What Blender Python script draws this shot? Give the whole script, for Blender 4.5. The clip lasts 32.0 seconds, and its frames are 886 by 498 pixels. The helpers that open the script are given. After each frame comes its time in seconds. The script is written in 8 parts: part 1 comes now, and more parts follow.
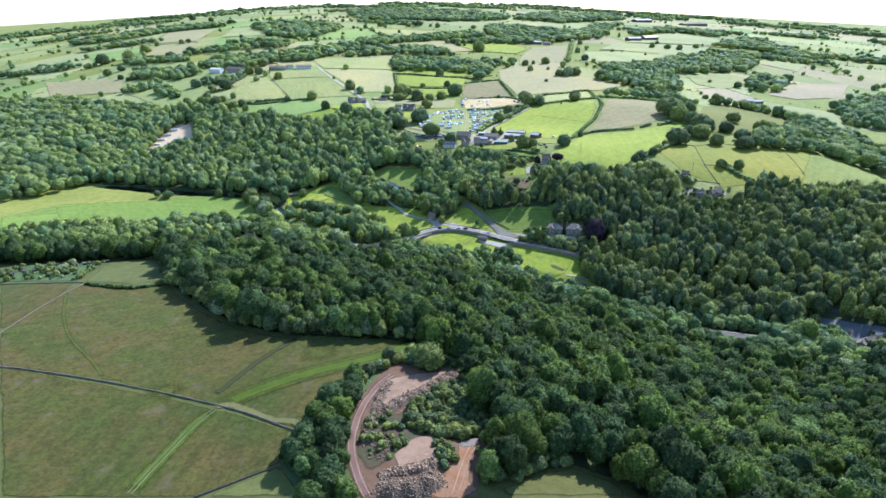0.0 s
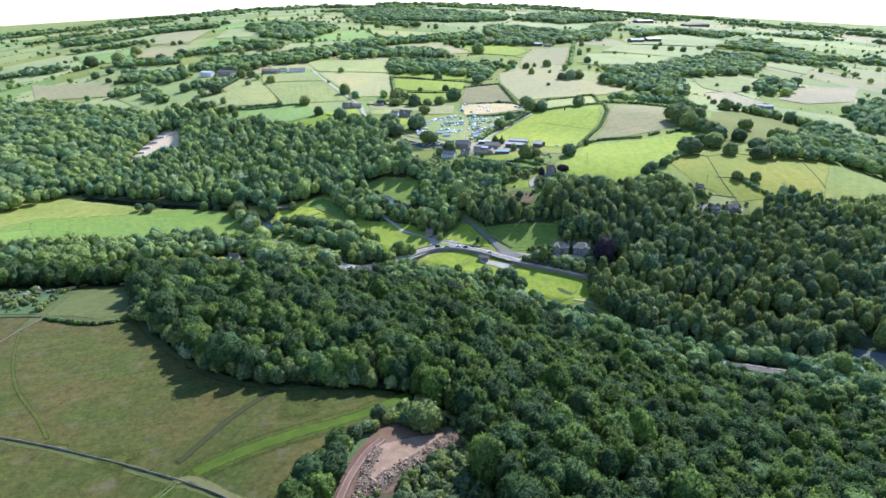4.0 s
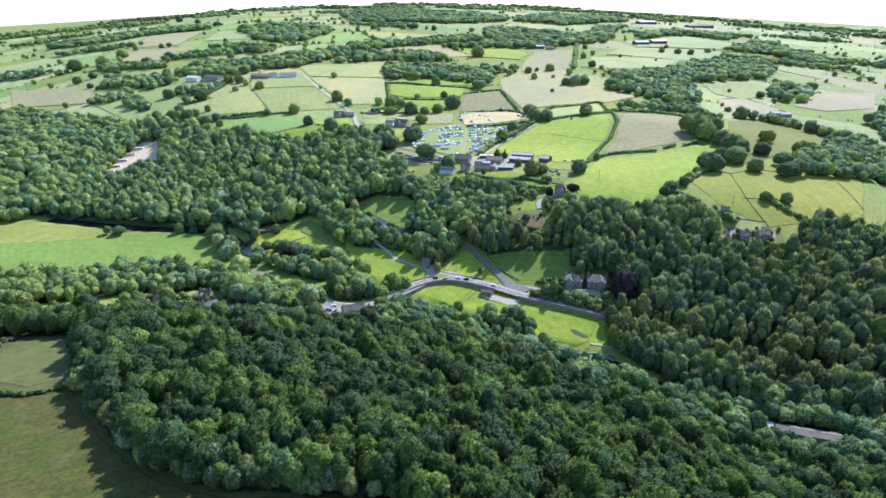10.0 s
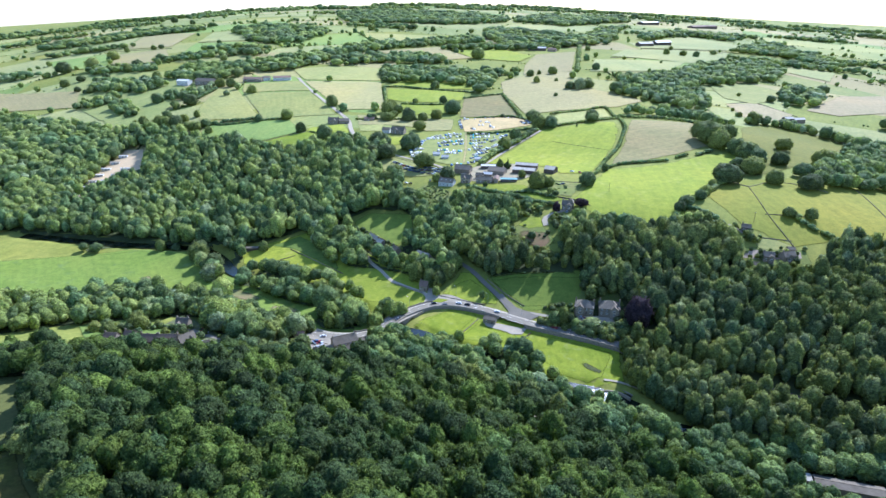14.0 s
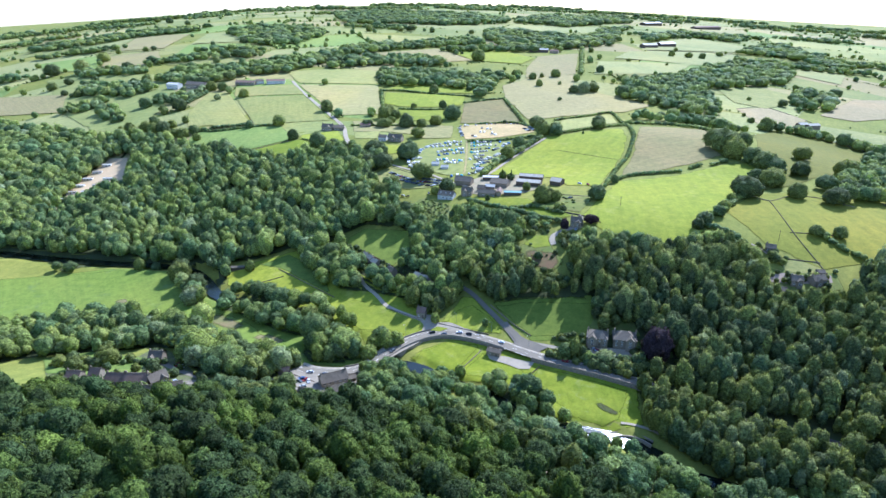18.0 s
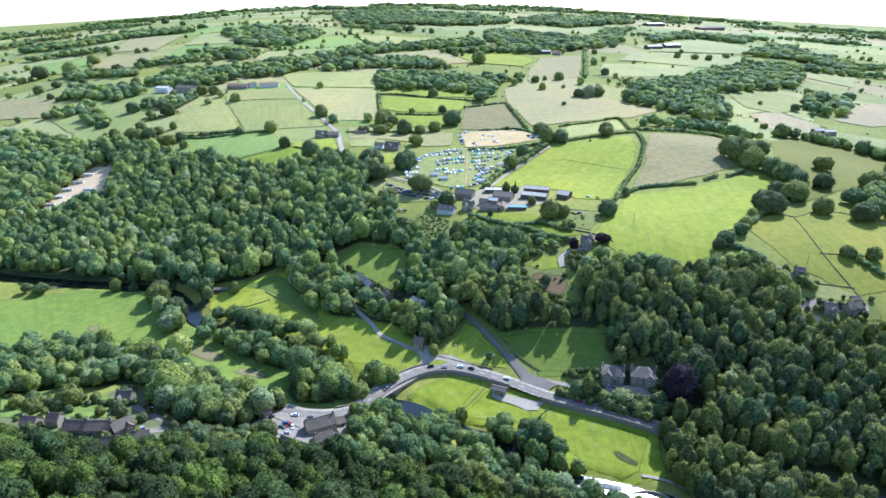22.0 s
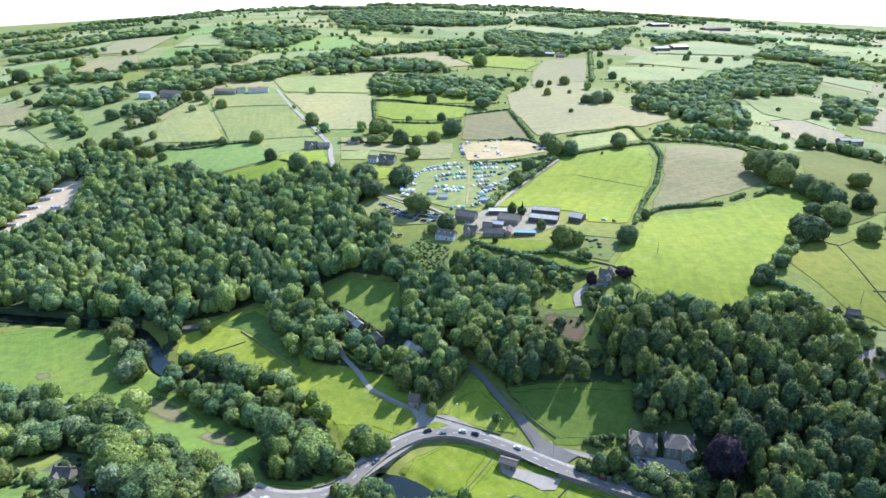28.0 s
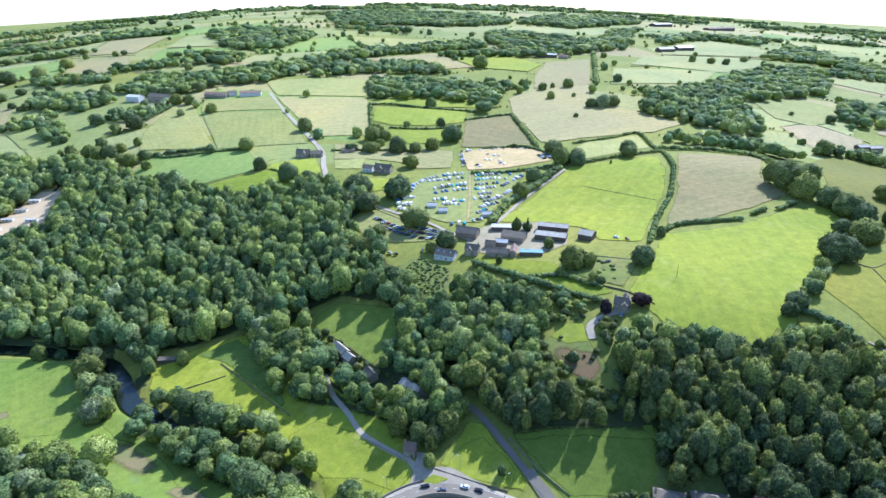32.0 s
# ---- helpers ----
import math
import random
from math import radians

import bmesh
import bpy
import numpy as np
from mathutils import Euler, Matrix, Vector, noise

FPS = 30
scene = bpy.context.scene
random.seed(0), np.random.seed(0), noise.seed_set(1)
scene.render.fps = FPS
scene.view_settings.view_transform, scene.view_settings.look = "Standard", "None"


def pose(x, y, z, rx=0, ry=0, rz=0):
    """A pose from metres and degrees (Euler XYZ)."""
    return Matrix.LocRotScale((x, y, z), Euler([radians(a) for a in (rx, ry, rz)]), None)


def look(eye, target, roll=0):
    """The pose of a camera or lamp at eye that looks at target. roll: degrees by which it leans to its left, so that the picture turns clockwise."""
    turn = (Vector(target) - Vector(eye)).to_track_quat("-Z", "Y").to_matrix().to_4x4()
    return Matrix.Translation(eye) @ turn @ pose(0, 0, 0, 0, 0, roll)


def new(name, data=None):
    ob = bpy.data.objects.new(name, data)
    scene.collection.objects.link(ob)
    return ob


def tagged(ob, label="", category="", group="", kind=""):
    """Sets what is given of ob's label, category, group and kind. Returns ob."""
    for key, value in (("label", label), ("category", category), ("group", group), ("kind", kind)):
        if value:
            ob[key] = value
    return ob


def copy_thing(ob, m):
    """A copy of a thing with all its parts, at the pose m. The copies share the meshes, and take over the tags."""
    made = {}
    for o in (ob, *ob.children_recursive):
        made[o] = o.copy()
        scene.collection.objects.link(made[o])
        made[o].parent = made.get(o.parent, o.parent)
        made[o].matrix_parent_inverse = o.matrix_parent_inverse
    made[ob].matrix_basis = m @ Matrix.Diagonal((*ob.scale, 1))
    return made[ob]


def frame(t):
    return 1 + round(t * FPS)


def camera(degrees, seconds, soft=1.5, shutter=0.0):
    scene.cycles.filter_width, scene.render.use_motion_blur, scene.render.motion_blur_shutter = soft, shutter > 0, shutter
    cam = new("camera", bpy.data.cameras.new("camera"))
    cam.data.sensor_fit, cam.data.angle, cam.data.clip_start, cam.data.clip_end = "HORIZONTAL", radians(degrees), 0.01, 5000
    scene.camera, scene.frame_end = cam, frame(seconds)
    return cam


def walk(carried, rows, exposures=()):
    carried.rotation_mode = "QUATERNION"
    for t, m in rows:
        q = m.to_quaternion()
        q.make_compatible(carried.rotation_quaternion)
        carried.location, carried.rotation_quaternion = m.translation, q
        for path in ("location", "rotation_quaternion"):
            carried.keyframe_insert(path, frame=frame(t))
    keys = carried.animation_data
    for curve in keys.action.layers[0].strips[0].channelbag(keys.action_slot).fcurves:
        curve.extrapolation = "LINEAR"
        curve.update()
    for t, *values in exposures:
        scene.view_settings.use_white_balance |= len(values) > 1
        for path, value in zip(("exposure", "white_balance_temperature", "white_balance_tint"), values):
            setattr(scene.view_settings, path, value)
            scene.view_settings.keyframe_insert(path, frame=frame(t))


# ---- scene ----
# A drone glides over a wooded spur towards a river valley, a farm and the hills beyond.

WALK = [
    (0.0, (-0.43, -580.81, 207.85), (-2.77, -208.80, 60.87)),
    (2.0, (-0.36, -558.67, 209.02), (-2.23, -186.67, 62.01)),
    (4.0, (-0.29, -536.62, 210.11), (-1.76, -164.63, 63.07)),
    (6.0, (-0.23, -514.66, 211.10), (-1.36, -142.67, 64.06)),
    (8.0, (-0.18, -492.79, 212.02), (-1.01, -120.80, 64.98)),
    (10.0, (-0.13, -471.03, 212.86), (-0.70, -99.03, 65.84)),
    (12.0, (-0.09, -449.36, 213.64), (-0.44, -77.36, 66.63)),
    (14.0, (-0.04, -427.81, 214.35), (-0.21, -55.79, 67.36)),
    (16.0, (0.00, -406.36, 215.00), (0.00, -34.34, 68.03)),
    (18.0, (0.05, -385.03, 215.60), (0.19, -13.00, 68.64)),
    (20.0, (0.09, -363.81, 216.15), (0.37, 8.22, 69.19)),
    (22.0, (0.15, -342.71, 216.66), (0.55, 29.31, 69.68)),
    (24.0, (0.21, -321.73, 217.14), (0.73, 50.27, 70.12)),
    (26.0, (0.27, -300.88, 217.58), (0.92, 71.10, 70.51)),
    (28.0, (0.35, -280.16, 218.00), (1.13, 91.78, 70.84)),
    (30.0, (0.43, -259.57, 218.40), (1.37, 112.33, 71.13)),
    (32.0, (0.53, -239.12, 218.79), (1.64, 132.72, 71.37)),
]

FAR_HILLS = np.array([
    [68, 56, 43, 18, -22, -61, -72, -70, -62],
    [56, 43, 30, 11, -4, -10, 18, 38, 36],
    [47, 33, 23, 9, 26, 69, 123, 136, 126],
    [43, 31, 20, 18, 55, 108, 168, 200, 208],
    [42, 35, 19, 27, 57, 85, 144, 204, 240],
    [41, 19, 5, 28, 62, 101, 136, 170, 196],
    [41, 12, -6, 13, 32, 64, 104, 118, 118],
    [38, 17, 3, 4, 9, 19, 44, 50, 40],
    [35, 26, 17, 8, -2, -12, -14, -18, -28],
], float)
VALLEY = np.array([
    [0, 0, -1, -5, -9, -9, -13, -20, -20],
    [-3, 4, 7, -4, -22, -22, -20, -16, -7],
    [-5, 6, 17, 5, -27, -32, -27, -11, 4],
    [-5, 9, 18, 4, -26, -27, -18, -2, 10],
    [0, 18, 12, -16, -32, -19, 0, 7, 8],
    [8, 12, -5, -31, -29, 9, 14, 1, 6],
    [12, -6, -28, -36, -15, 24, 13, -2, 14],
    [8, -13, -35, -37, -1, 31, 19, 12, 24],
    [1, -12, -24, -21, 6, 31, 25, 20, 20],
    [-6, -8, -8, -2, 12, 24, 26, 22, 13],
], float)
RIVER = [(-420, 150), (-360, 140), (-306, 134), (-273, 131), (-243, 126), (-218, 115), (-200, 91), (-185, 71), (-159, 53), (-128, 39), (-102, 25), (-86, 12), (-78, 1), (-62, -5), (-42, -29), (-23, -38), (-6, -49), (15, -61), (27, -65), (36, -75), (52, -91), (69, -93), (80, -94), (96, -97), (106, -103), (119, -110), (129, -121), (150, -129), (200, -142), (260, -160), (330, -182)]

def build_camera():
    rows = [(t, look(eye, aim)) for t, eye, aim in WALK]
    shot = camera(71.45, 32.0, soft=1.5)
    walk(shot, rows, [(0.0, *EXPOSURE), (32.0, *EXPOSURE)])


EXPOSURE = (0.84, 5000.0, 15.0)
build_camera()

# ---------------------------------------------------------------- light
SUN_AZ, SUN_EL = radians(34), radians(40)      # ahead of the camera, a little to the right
world = bpy.data.worlds.new("sky")
scene.world = world
world.use_nodes = True
wn, wl = world.node_tree.nodes, world.node_tree.links
sky = wn.new("ShaderNodeTexSky")
sky.sky_type, sky.sun_disc = "NISHITA", False
sky.sun_elevation, sky.sun_rotation = SUN_EL, SUN_AZ
sky.air_density, sky.dust_density, sky.ozone_density = 1.1, 0.35, 2.0
wn["Background"].inputs["Strength"].default_value = 0.15
wl.new(sky.outputs[0], wn["Background"].inputs["Color"])
sun_data = bpy.data.lights.new("sun", "SUN")
sun_data.energy, sun_data.angle, sun_data.color = 4.8, radians(0.6), (1.0, 0.96, 0.9)
sun = new("sun", sun_data)
to_sun = Vector((math.sin(SUN_AZ) * math.cos(SUN_EL), math.cos(SUN_AZ) * math.cos(SUN_EL), math.sin(SUN_EL)))
sun.matrix_world = look(to_sun * 900, (0, 0, 0))

# ---------------------------------------------------------------- materials


def mat(name, rough=0.9, metal=0.0):
    m = bpy.data.materials.new(name)
    m.use_nodes = True
    b = m.node_tree.nodes["Principled BSDF"]
    b.inputs["Roughness"].default_value, b.inputs["Metallic"].default_value = rough, metal
    b.inputs["Specular IOR Level"].default_value = 0.14
    return m, m.node_tree.nodes, m.node_tree.links, b


def noise_node(n, l, coord, scale, detail=4.0, rough=0.6):
    t = n.new("ShaderNodeTexNoise")
    t.inputs["Scale"].default_value, t.inputs["Detail"].default_value, t.inputs["Roughness"].default_value = scale, detail, rough
    l.new(coord, t.inputs["Vector"])
    return t.outputs["Fac"]


def ramp(n, l, fac, stops):
    r = n.new("ShaderNodeValToRGB")
    e = r.color_ramp.elements
    while len(e) < len(stops):
        e.new(0.5)
    for s, (p, c) in zip(e, stops):
        s.position, s.color = p, (*c, 1)
    l.new(fac, r.inputs[0])
    return r.outputs[0]


def mix(n, l, fac, a, b, how="MIX"):
    x = n.new("ShaderNodeMix")
    x.data_type, x.blend_type = "RGBA", how
    for v, s in ((fac, 0), (a, 6), (b, 7)):
        if isinstance(v, (int, float)):
            x.inputs[s].default_value = v
        elif isinstance(v, tuple):
            x.inputs[s].default_value = (*v, 1)
        else:
            l.new(v, x.inputs[s])
    return x.outputs[2]


def bump(n, l, fac, b, strength, dist):
    u = n.new("ShaderNodeBump")
    u.inputs["Strength"].default_value, u.inputs["Distance"].default_value = strength, dist
    l.new(fac, u.inputs["Height"])
    l.new(u.outputs[0], b.inputs["Normal"])


def shade(c, k):
    return tuple(min(1, v * k) for v in c)


def surface(name, base, other, big=0.02, small=0.6, rough=0.95, metal=0.0, relief=0.12, relief_size=0.3, fleck=None, streak=0.0, fray=False, grain=0.12):
    """A mottled surface: patches of two colours, fine grain and relief, in metres."""
    m, n, l, b = mat(name, rough, metal)
    co = n.new("ShaderNodeNewGeometry").outputs["Position"]
    wide = ramp(n, l, noise_node(n, l, co, big, 5.0, 0.62), [(0.36, base), (0.64, other)])
    fine = ramp(n, l, noise_node(n, l, co, small, 3.0, 0.7), [(0.3, (1 - grain,) * 3), (0.7, (1 + grain,) * 3)])
    c = mix(n, l, 1.0, wide, fine, "MULTIPLY")
    if fleck:
        spot = ramp(n, l, noise_node(n, l, co, big * 3.7, 6.0, 0.7), [(0.56, (0, 0, 0)), (0.66, (1, 1, 1))])
        c = mix(n, l, spot, c, fleck)
    oi = n.new("ShaderNodeObjectInfo").outputs["Random"]
    c = mix(n, l, 1.0, c, ramp(n, l, oi, [(0, (0.9, 0.9, 0.9)), (1, (1.1, 1.1, 1.1))]), "MULTIPLY")
    if streak:
        turn = n.new("ShaderNodeVectorRotate")
        turn.rotation_type = "Z_AXIS"
        ang = n.new("ShaderNodeMath")
        ang.operation = "MULTIPLY"
        ang.inputs[1].default_value = 3.1
        l.new(oi, ang.inputs[0]), l.new(ang.outputs[0], turn.inputs["Angle"]), l.new(co, turn.inputs["Vector"])
        thin = n.new("ShaderNodeVectorMath")
        thin.operation = "MULTIPLY"
        thin.inputs[1].default_value = (0.012, 0.22, 0.0)
        l.new(turn.outputs[0], thin.inputs[0])
        lines = noise_node(n, l, thin.outputs[0], 1.0, 3.0, 0.6)
        c = mix(n, l, 1.0, c, ramp(n, l, lines, [(0.3, (1 - streak, 1 - streak, 1 - streak)), (0.7, (1 + streak, 1 + streak * 0.9, 1 + streak * 0.6))]), "MULTIPLY")
        broad = noise_node(n, l, co, 0.0045, 4.0, 0.6)
        c = mix(n, l, 1.0, c, ramp(n, l, broad, [(0.34, (0.86, 0.9, 0.86)), (0.5, (1.0, 1.0, 1.0)), (0.66, (1.16, 1.07, 1.0))]), "MULTIPLY")
        tuft = noise_node(n, l, co, 0.16, 5.0, 0.7)
        c = mix(n, l, 1.0, c, ramp(n, l, tuft, [(0.32, (0.8, 0.84, 0.8)), (0.68, (1.18, 1.14, 1.1))]), "MULTIPLY")
    l.new(c, b.inputs["Base Color"])
    if fray:
        rim = n.new("ShaderNodeAttribute")
        rim.attribute_name = "rim"
        wob = n.new("ShaderNodeMath")
        wob.operation = "MULTIPLY_ADD"
        wob.inputs[1].default_value, wob.inputs[2].default_value = 1.3, 0.35
        l.new(noise_node(n, l, co, 0.3, 7.0, 0.85), wob.inputs[0])
        sub = n.new("ShaderNodeMath")
        sub.operation = "SUBTRACT"
        l.new(wob.outputs[0], sub.inputs[0]), l.new(rim.outputs["Fac"], sub.inputs[1])
        l.new(ramp(n, l, sub.outputs[0], [(0.2, (0, 0, 0)), (0.62, (1, 1, 1))]), b.inputs["Alpha"])
    if relief:
        bump(n, l, noise_node(n, l, co, small, 4.0), b, relief, relief_size)
    return m


def leaf_material(name, low, high, rare, gloss=0.75):
    """Foliage: every leaf spray differs a little, every tree differs more; light passes through the sprays."""
    m, n, l, b = mat(name, gloss)
    b.inputs["Specular IOR Level"].default_value = 0.12
    geo = n.new("ShaderNodeNewGeometry")
    tint = n.new("ShaderNodeAttribute")
    tint.attribute_name = "tint"
    oi = n.new("ShaderNodeObjectInfo").outputs["Random"]
    add = n.new("ShaderNodeMath")
    add.operation = "ADD"
    l.new(tint.outputs["Fac"], add.inputs[0]), l.new(oi, add.inputs[1])
    fr = n.new("ShaderNodeMath")
    fr.operation = "FRACT"
    l.new(add.outputs[0], fr.inputs[0])
    mid = tuple((p + q) / 2 for p, q in zip(low, high))
    tree = ramp(n, l, fr.outputs[0], [(0.0, shade(low, 0.78)), (0.2, low), (0.34, (low[0] * 0.96, low[1] * 1.08, low[2] * 1.2)), (0.5, mid), (0.64, (mid[0] * 1.16, mid[1] * 1.08, mid[2] * 0.8)), (0.82, high), (0.93, rare), (1.0, (rare[0] * 0.92, rare[1] * 0.98, rare[2] * 1.9))])
    spray = ramp(n, l, geo.outputs["Random Per Island"], [(0.0, (0.78, 0.79, 0.78)), (0.6, (1.0, 1.0, 1.0)), (1.0, (1.2, 1.19, 1.16))])
    c = mix(n, l, 1.0, tree, spray, "MULTIPLY")
    clump = n.new("ShaderNodeTexVoronoi")
    clump.inputs["Scale"].default_value = 0.95
    l.new(geo.outputs["Position"], clump.inputs["Vector"])
    tuft = n.new("ShaderNodeSeparateColor")
    l.new(clump.outputs["Color"], tuft.inputs[0])
    c = mix(n, l, 1.0, c, ramp(n, l, tuft.outputs[0], [(0.0, (0.62, 0.64, 0.63)), (0.6, (1.0, 1.0, 1.0)), (1.0, (1.5, 1.46, 1.36))]), "MULTIPLY")
    fine = ramp(n, l, noise_node(n, l, geo.outputs["Position"], 1.7, 4.0, 0.85), [(0.36, (0.68, 0.69, 0.68)), (0.64, (1.32, 1.31, 1.28))])
    c = mix(n, l, 1.0, c, fine, "MULTIPLY")
    l.new(c, b.inputs["Base Color"])
    dome = n.new("ShaderNodeAttribute")
    dome.attribute_name = "dome"
    turned = n.new("ShaderNodeVectorTransform")
    turned.vector_type, turned.convert_from, turned.convert_to = "NORMAL", "OBJECT", "WORLD"
    l.new(dome.outputs["Vector"], turned.inputs[0])
    soft = n.new("ShaderNodeMix")
    soft.data_type = "VECTOR"
    soft.inputs[0].default_value = 0.85
    l.new(geo.outputs["Normal"], soft.inputs[4]), l.new(turned.outputs[0], soft.inputs[5])
    heap = n.new("ShaderNodeMath")
    heap.operation = "MULTIPLY_ADD"
    heap.inputs[1].default_value = -1.0
    l.new(clump.outputs["Distance"], heap.inputs[0]), l.new(noise_node(n, l, geo.outputs["Position"], 1.5, 4.0, 0.75), heap.inputs[2])
    u = n.new("ShaderNodeBump")
    u.inputs["Strength"].default_value, u.inputs["Distance"].default_value = 0.9, 0.85
    l.new(heap.outputs[0], u.inputs["Height"])
    l.new(soft.outputs[1], u.inputs["Normal"])
    l.new(u.outputs[0], b.inputs["Normal"])
    through_leaf = n.new("ShaderNodeBsdfTranslucent")
    l.new(mix(n, l, 1.0, c, (1.12, 1.2, 0.6), "MULTIPLY"), through_leaf.inputs[0])
    l.new(u.outputs[0], through_leaf.inputs["Normal"])
    both = n.new("ShaderNodeMixShader")
    both.inputs[0].default_value = 0.4
    l.new(b.outputs[0], both.inputs[1]), l.new(through_leaf.outputs[0], both.inputs[2])
    l.new(both.outputs[0], n["Material Output"].inputs[0])
    return m


def plain(name, base, rough=0.6, metal=0.0, var=0.12):
    """Small painted or stone things: one colour, slightly uneven, a little different from piece to piece."""
    m, n, l, b = mat(name, rough, metal)
    co = n.new("ShaderNodeNewGeometry").outputs["Position"]
    c = ramp(n, l, noise_node(n, l, co, 1.1, 4.0), [(0.3, shade(base, 1 - var)), (0.7, shade(base, 1 + var))])
    oi = n.new("ShaderNodeObjectInfo").outputs["Random"]
    c = mix(n, l, 1.0, c, ramp(n, l, oi, [(0, (1 - var,) * 3), (1, (1 + var,) * 3)]), "MULTIPLY")
    l.new(c, b.inputs["Base Color"])
    return m


GRASS = {
    # olive, olive2: brownish spur grass, darkened further with cloud shade in the colour
    "olive": surface("shaded_ripe_grass", (0.088, 0.067, 0.016), (0.062, 0.071, 0.011), 0.03, 0.5, fleck=(0.1, 0.082, 0.034), streak=0.14, grain=0.3, relief=0.5, relief_size=0.5, fray=True),
    "olive2": surface("dull_grass", (0.095, 0.098, 0.026), (0.112, 0.115, 0.03), 0.03, 0.9, streak=0.1, fray=True),
    "olive3": surface("hill_grass", (0.18, 0.168, 0.026), (0.152, 0.154, 0.024), 0.012, 0.7, streak=0.08, fray=True),
    "olive4": surface("slope_grass", (0.24, 0.225, 0.03), (0.2, 0.206, 0.026), 0.012, 0.7, streak=0.09, fray=True),
    "grass": surface("pasture", (0.152, 0.195, 0.028), (0.178, 0.215, 0.034), 0.03, 0.8, streak=0.1, fray=True),
    "grass2": surface("paddock_grass", (0.17, 0.21, 0.046), (0.135, 0.195, 0.036), 0.03, 0.8, streak=0.1, fray=True),
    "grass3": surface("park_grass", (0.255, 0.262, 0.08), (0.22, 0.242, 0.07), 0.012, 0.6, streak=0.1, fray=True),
    "lush": surface("lush_grass", (0.158, 0.218, 0.034), (0.184, 0.232, 0.04), 0.014, 0.7, fleck=(0.16, 0.21, 0.055), streak=0.09, fray=True),
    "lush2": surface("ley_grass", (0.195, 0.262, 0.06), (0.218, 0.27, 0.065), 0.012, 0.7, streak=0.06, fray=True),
    "bright": surface("meadow_grass", (0.268, 0.287, 0.03), (0.228, 0.264, 0.026), 0.016, 0.7, fleck=(0.29, 0.3, 0.055), streak=0.08, fray=True),
    # greyed and blued, like grass3, dry and dry2: distance haze put into the colour
    "bright2": surface("hazed_upland_grass", (0.32, 0.312, 0.115), (0.285, 0.288, 0.1), 0.008, 0.5, streak=0.09, fray=True),
    "vivid": surface("wet_meadow_grass", (0.176, 0.22, 0.016), (0.21, 0.242, 0.022), 0.04, 0.8, fleck=(0.22, 0.25, 0.05), streak=0.09, fray=True),
    "dry": surface("dry_grass", (0.33, 0.31, 0.102), (0.285, 0.285, 0.085), 0.014, 0.6, streak=0.09, fray=True),
    "dry2": surface("hay_grass", (0.315, 0.285, 0.105), (0.33, 0.282, 0.115), 0.014, 0.6, streak=0.1, fray=True),
    "tan": surface("stubble", (0.26, 0.205, 0.085), (0.225, 0.195, 0.075), 0.014, 0.6, streak=0.12, fray=True),
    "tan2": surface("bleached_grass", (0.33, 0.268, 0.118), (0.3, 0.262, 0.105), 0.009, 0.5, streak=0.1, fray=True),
    "sand": surface("worn_sand", (0.5, 0.355, 0.165), (0.45, 0.33, 0.15), 0.03, 0.7, streak=0.06, fray=True),
    "sand2": surface("cut_corn", (0.38, 0.295, 0.155), (0.34, 0.275, 0.14), 0.012, 0.5, streak=0.1, fray=True),
    "rough": surface("rough_grass", (0.165, 0.205, 0.04), (0.2, 0.2, 0.06), 0.06, 0.9, fleck=(0.1, 0.14, 0.04), streak=0.08, fray=True),
    "strip": surface("green_strip_grass", (0.066, 0.095, 0.007), (0.08, 0.098, 0.009), 0.05, 0.8, streak=0.16, fray=True),
    "strip2": surface("green_flush_grass", (0.077, 0.076, 0.013), (0.068, 0.074, 0.011), 0.05, 0.8, streak=0.14, fray=True, grain=0.25),
    "hay": surface("hay_swath", (0.15, 0.126, 0.042), (0.118, 0.112, 0.034), 0.1, 0.9, fray=True),
    "worn": surface("worn_turf", (0.047, 0.043, 0.014), (0.042, 0.045, 0.012), 0.1, 0.9, fray=True),
    "scrub": surface("bramble_ground", (0.06, 0.095, 0.027), (0.09, 0.125, 0.038), 0.08, 1.0, relief=0.8, relief_size=0.8, fleck=(0.11, 0.1, 0.05), fray=True),
}
GROUND = surface("ground", (0.185, 0.2, 0.036), (0.23, 0.23, 0.048), 0.012, 0.6, streak=0.1)
ASPHALT = surface("asphalt", (0.225, 0.19, 0.136), (0.185, 0.158, 0.115), 0.06, 2.0, 0.85, relief=0.05)
PAVING = surface("pale_paving", (0.42, 0.345, 0.24), (0.35, 0.292, 0.205), 0.2, 2.0, 0.9, relief=0.05)
TRACK = surface("chalky_track", (0.17, 0.155, 0.075), (0.12, 0.125, 0.045), 0.14, 1.0, fray=True)
EARTH = surface("quarry_earth", (0.12, 0.066, 0.034), (0.155, 0.09, 0.048), 0.08, 0.8, fleck=(0.09, 0.09, 0.04))
LEAF = leaf_material("broadleaf", (0.206, 0.265, 0.098), (0.33, 0.4, 0.114), (0.412, 0.45, 0.124))
# darkest leaf: the spur's cloud shade is put into its colour
LEAF_DARK = leaf_material("dark_shaded_leaf", (0.082, 0.116, 0.037), (0.142, 0.2, 0.041), (0.202, 0.268, 0.048))
# broadleaf darkened: cloud shade over the right wood is put into the colour
LEAF_MID = leaf_material("mid_shaded_leaf", (0.16, 0.195, 0.076), (0.262, 0.3, 0.086), (0.35, 0.37, 0.096))
LEAF_WILLOW = leaf_material("willow_leaf", (0.17, 0.235, 0.09), (0.265, 0.34, 0.112), (0.345, 0.4, 0.122))
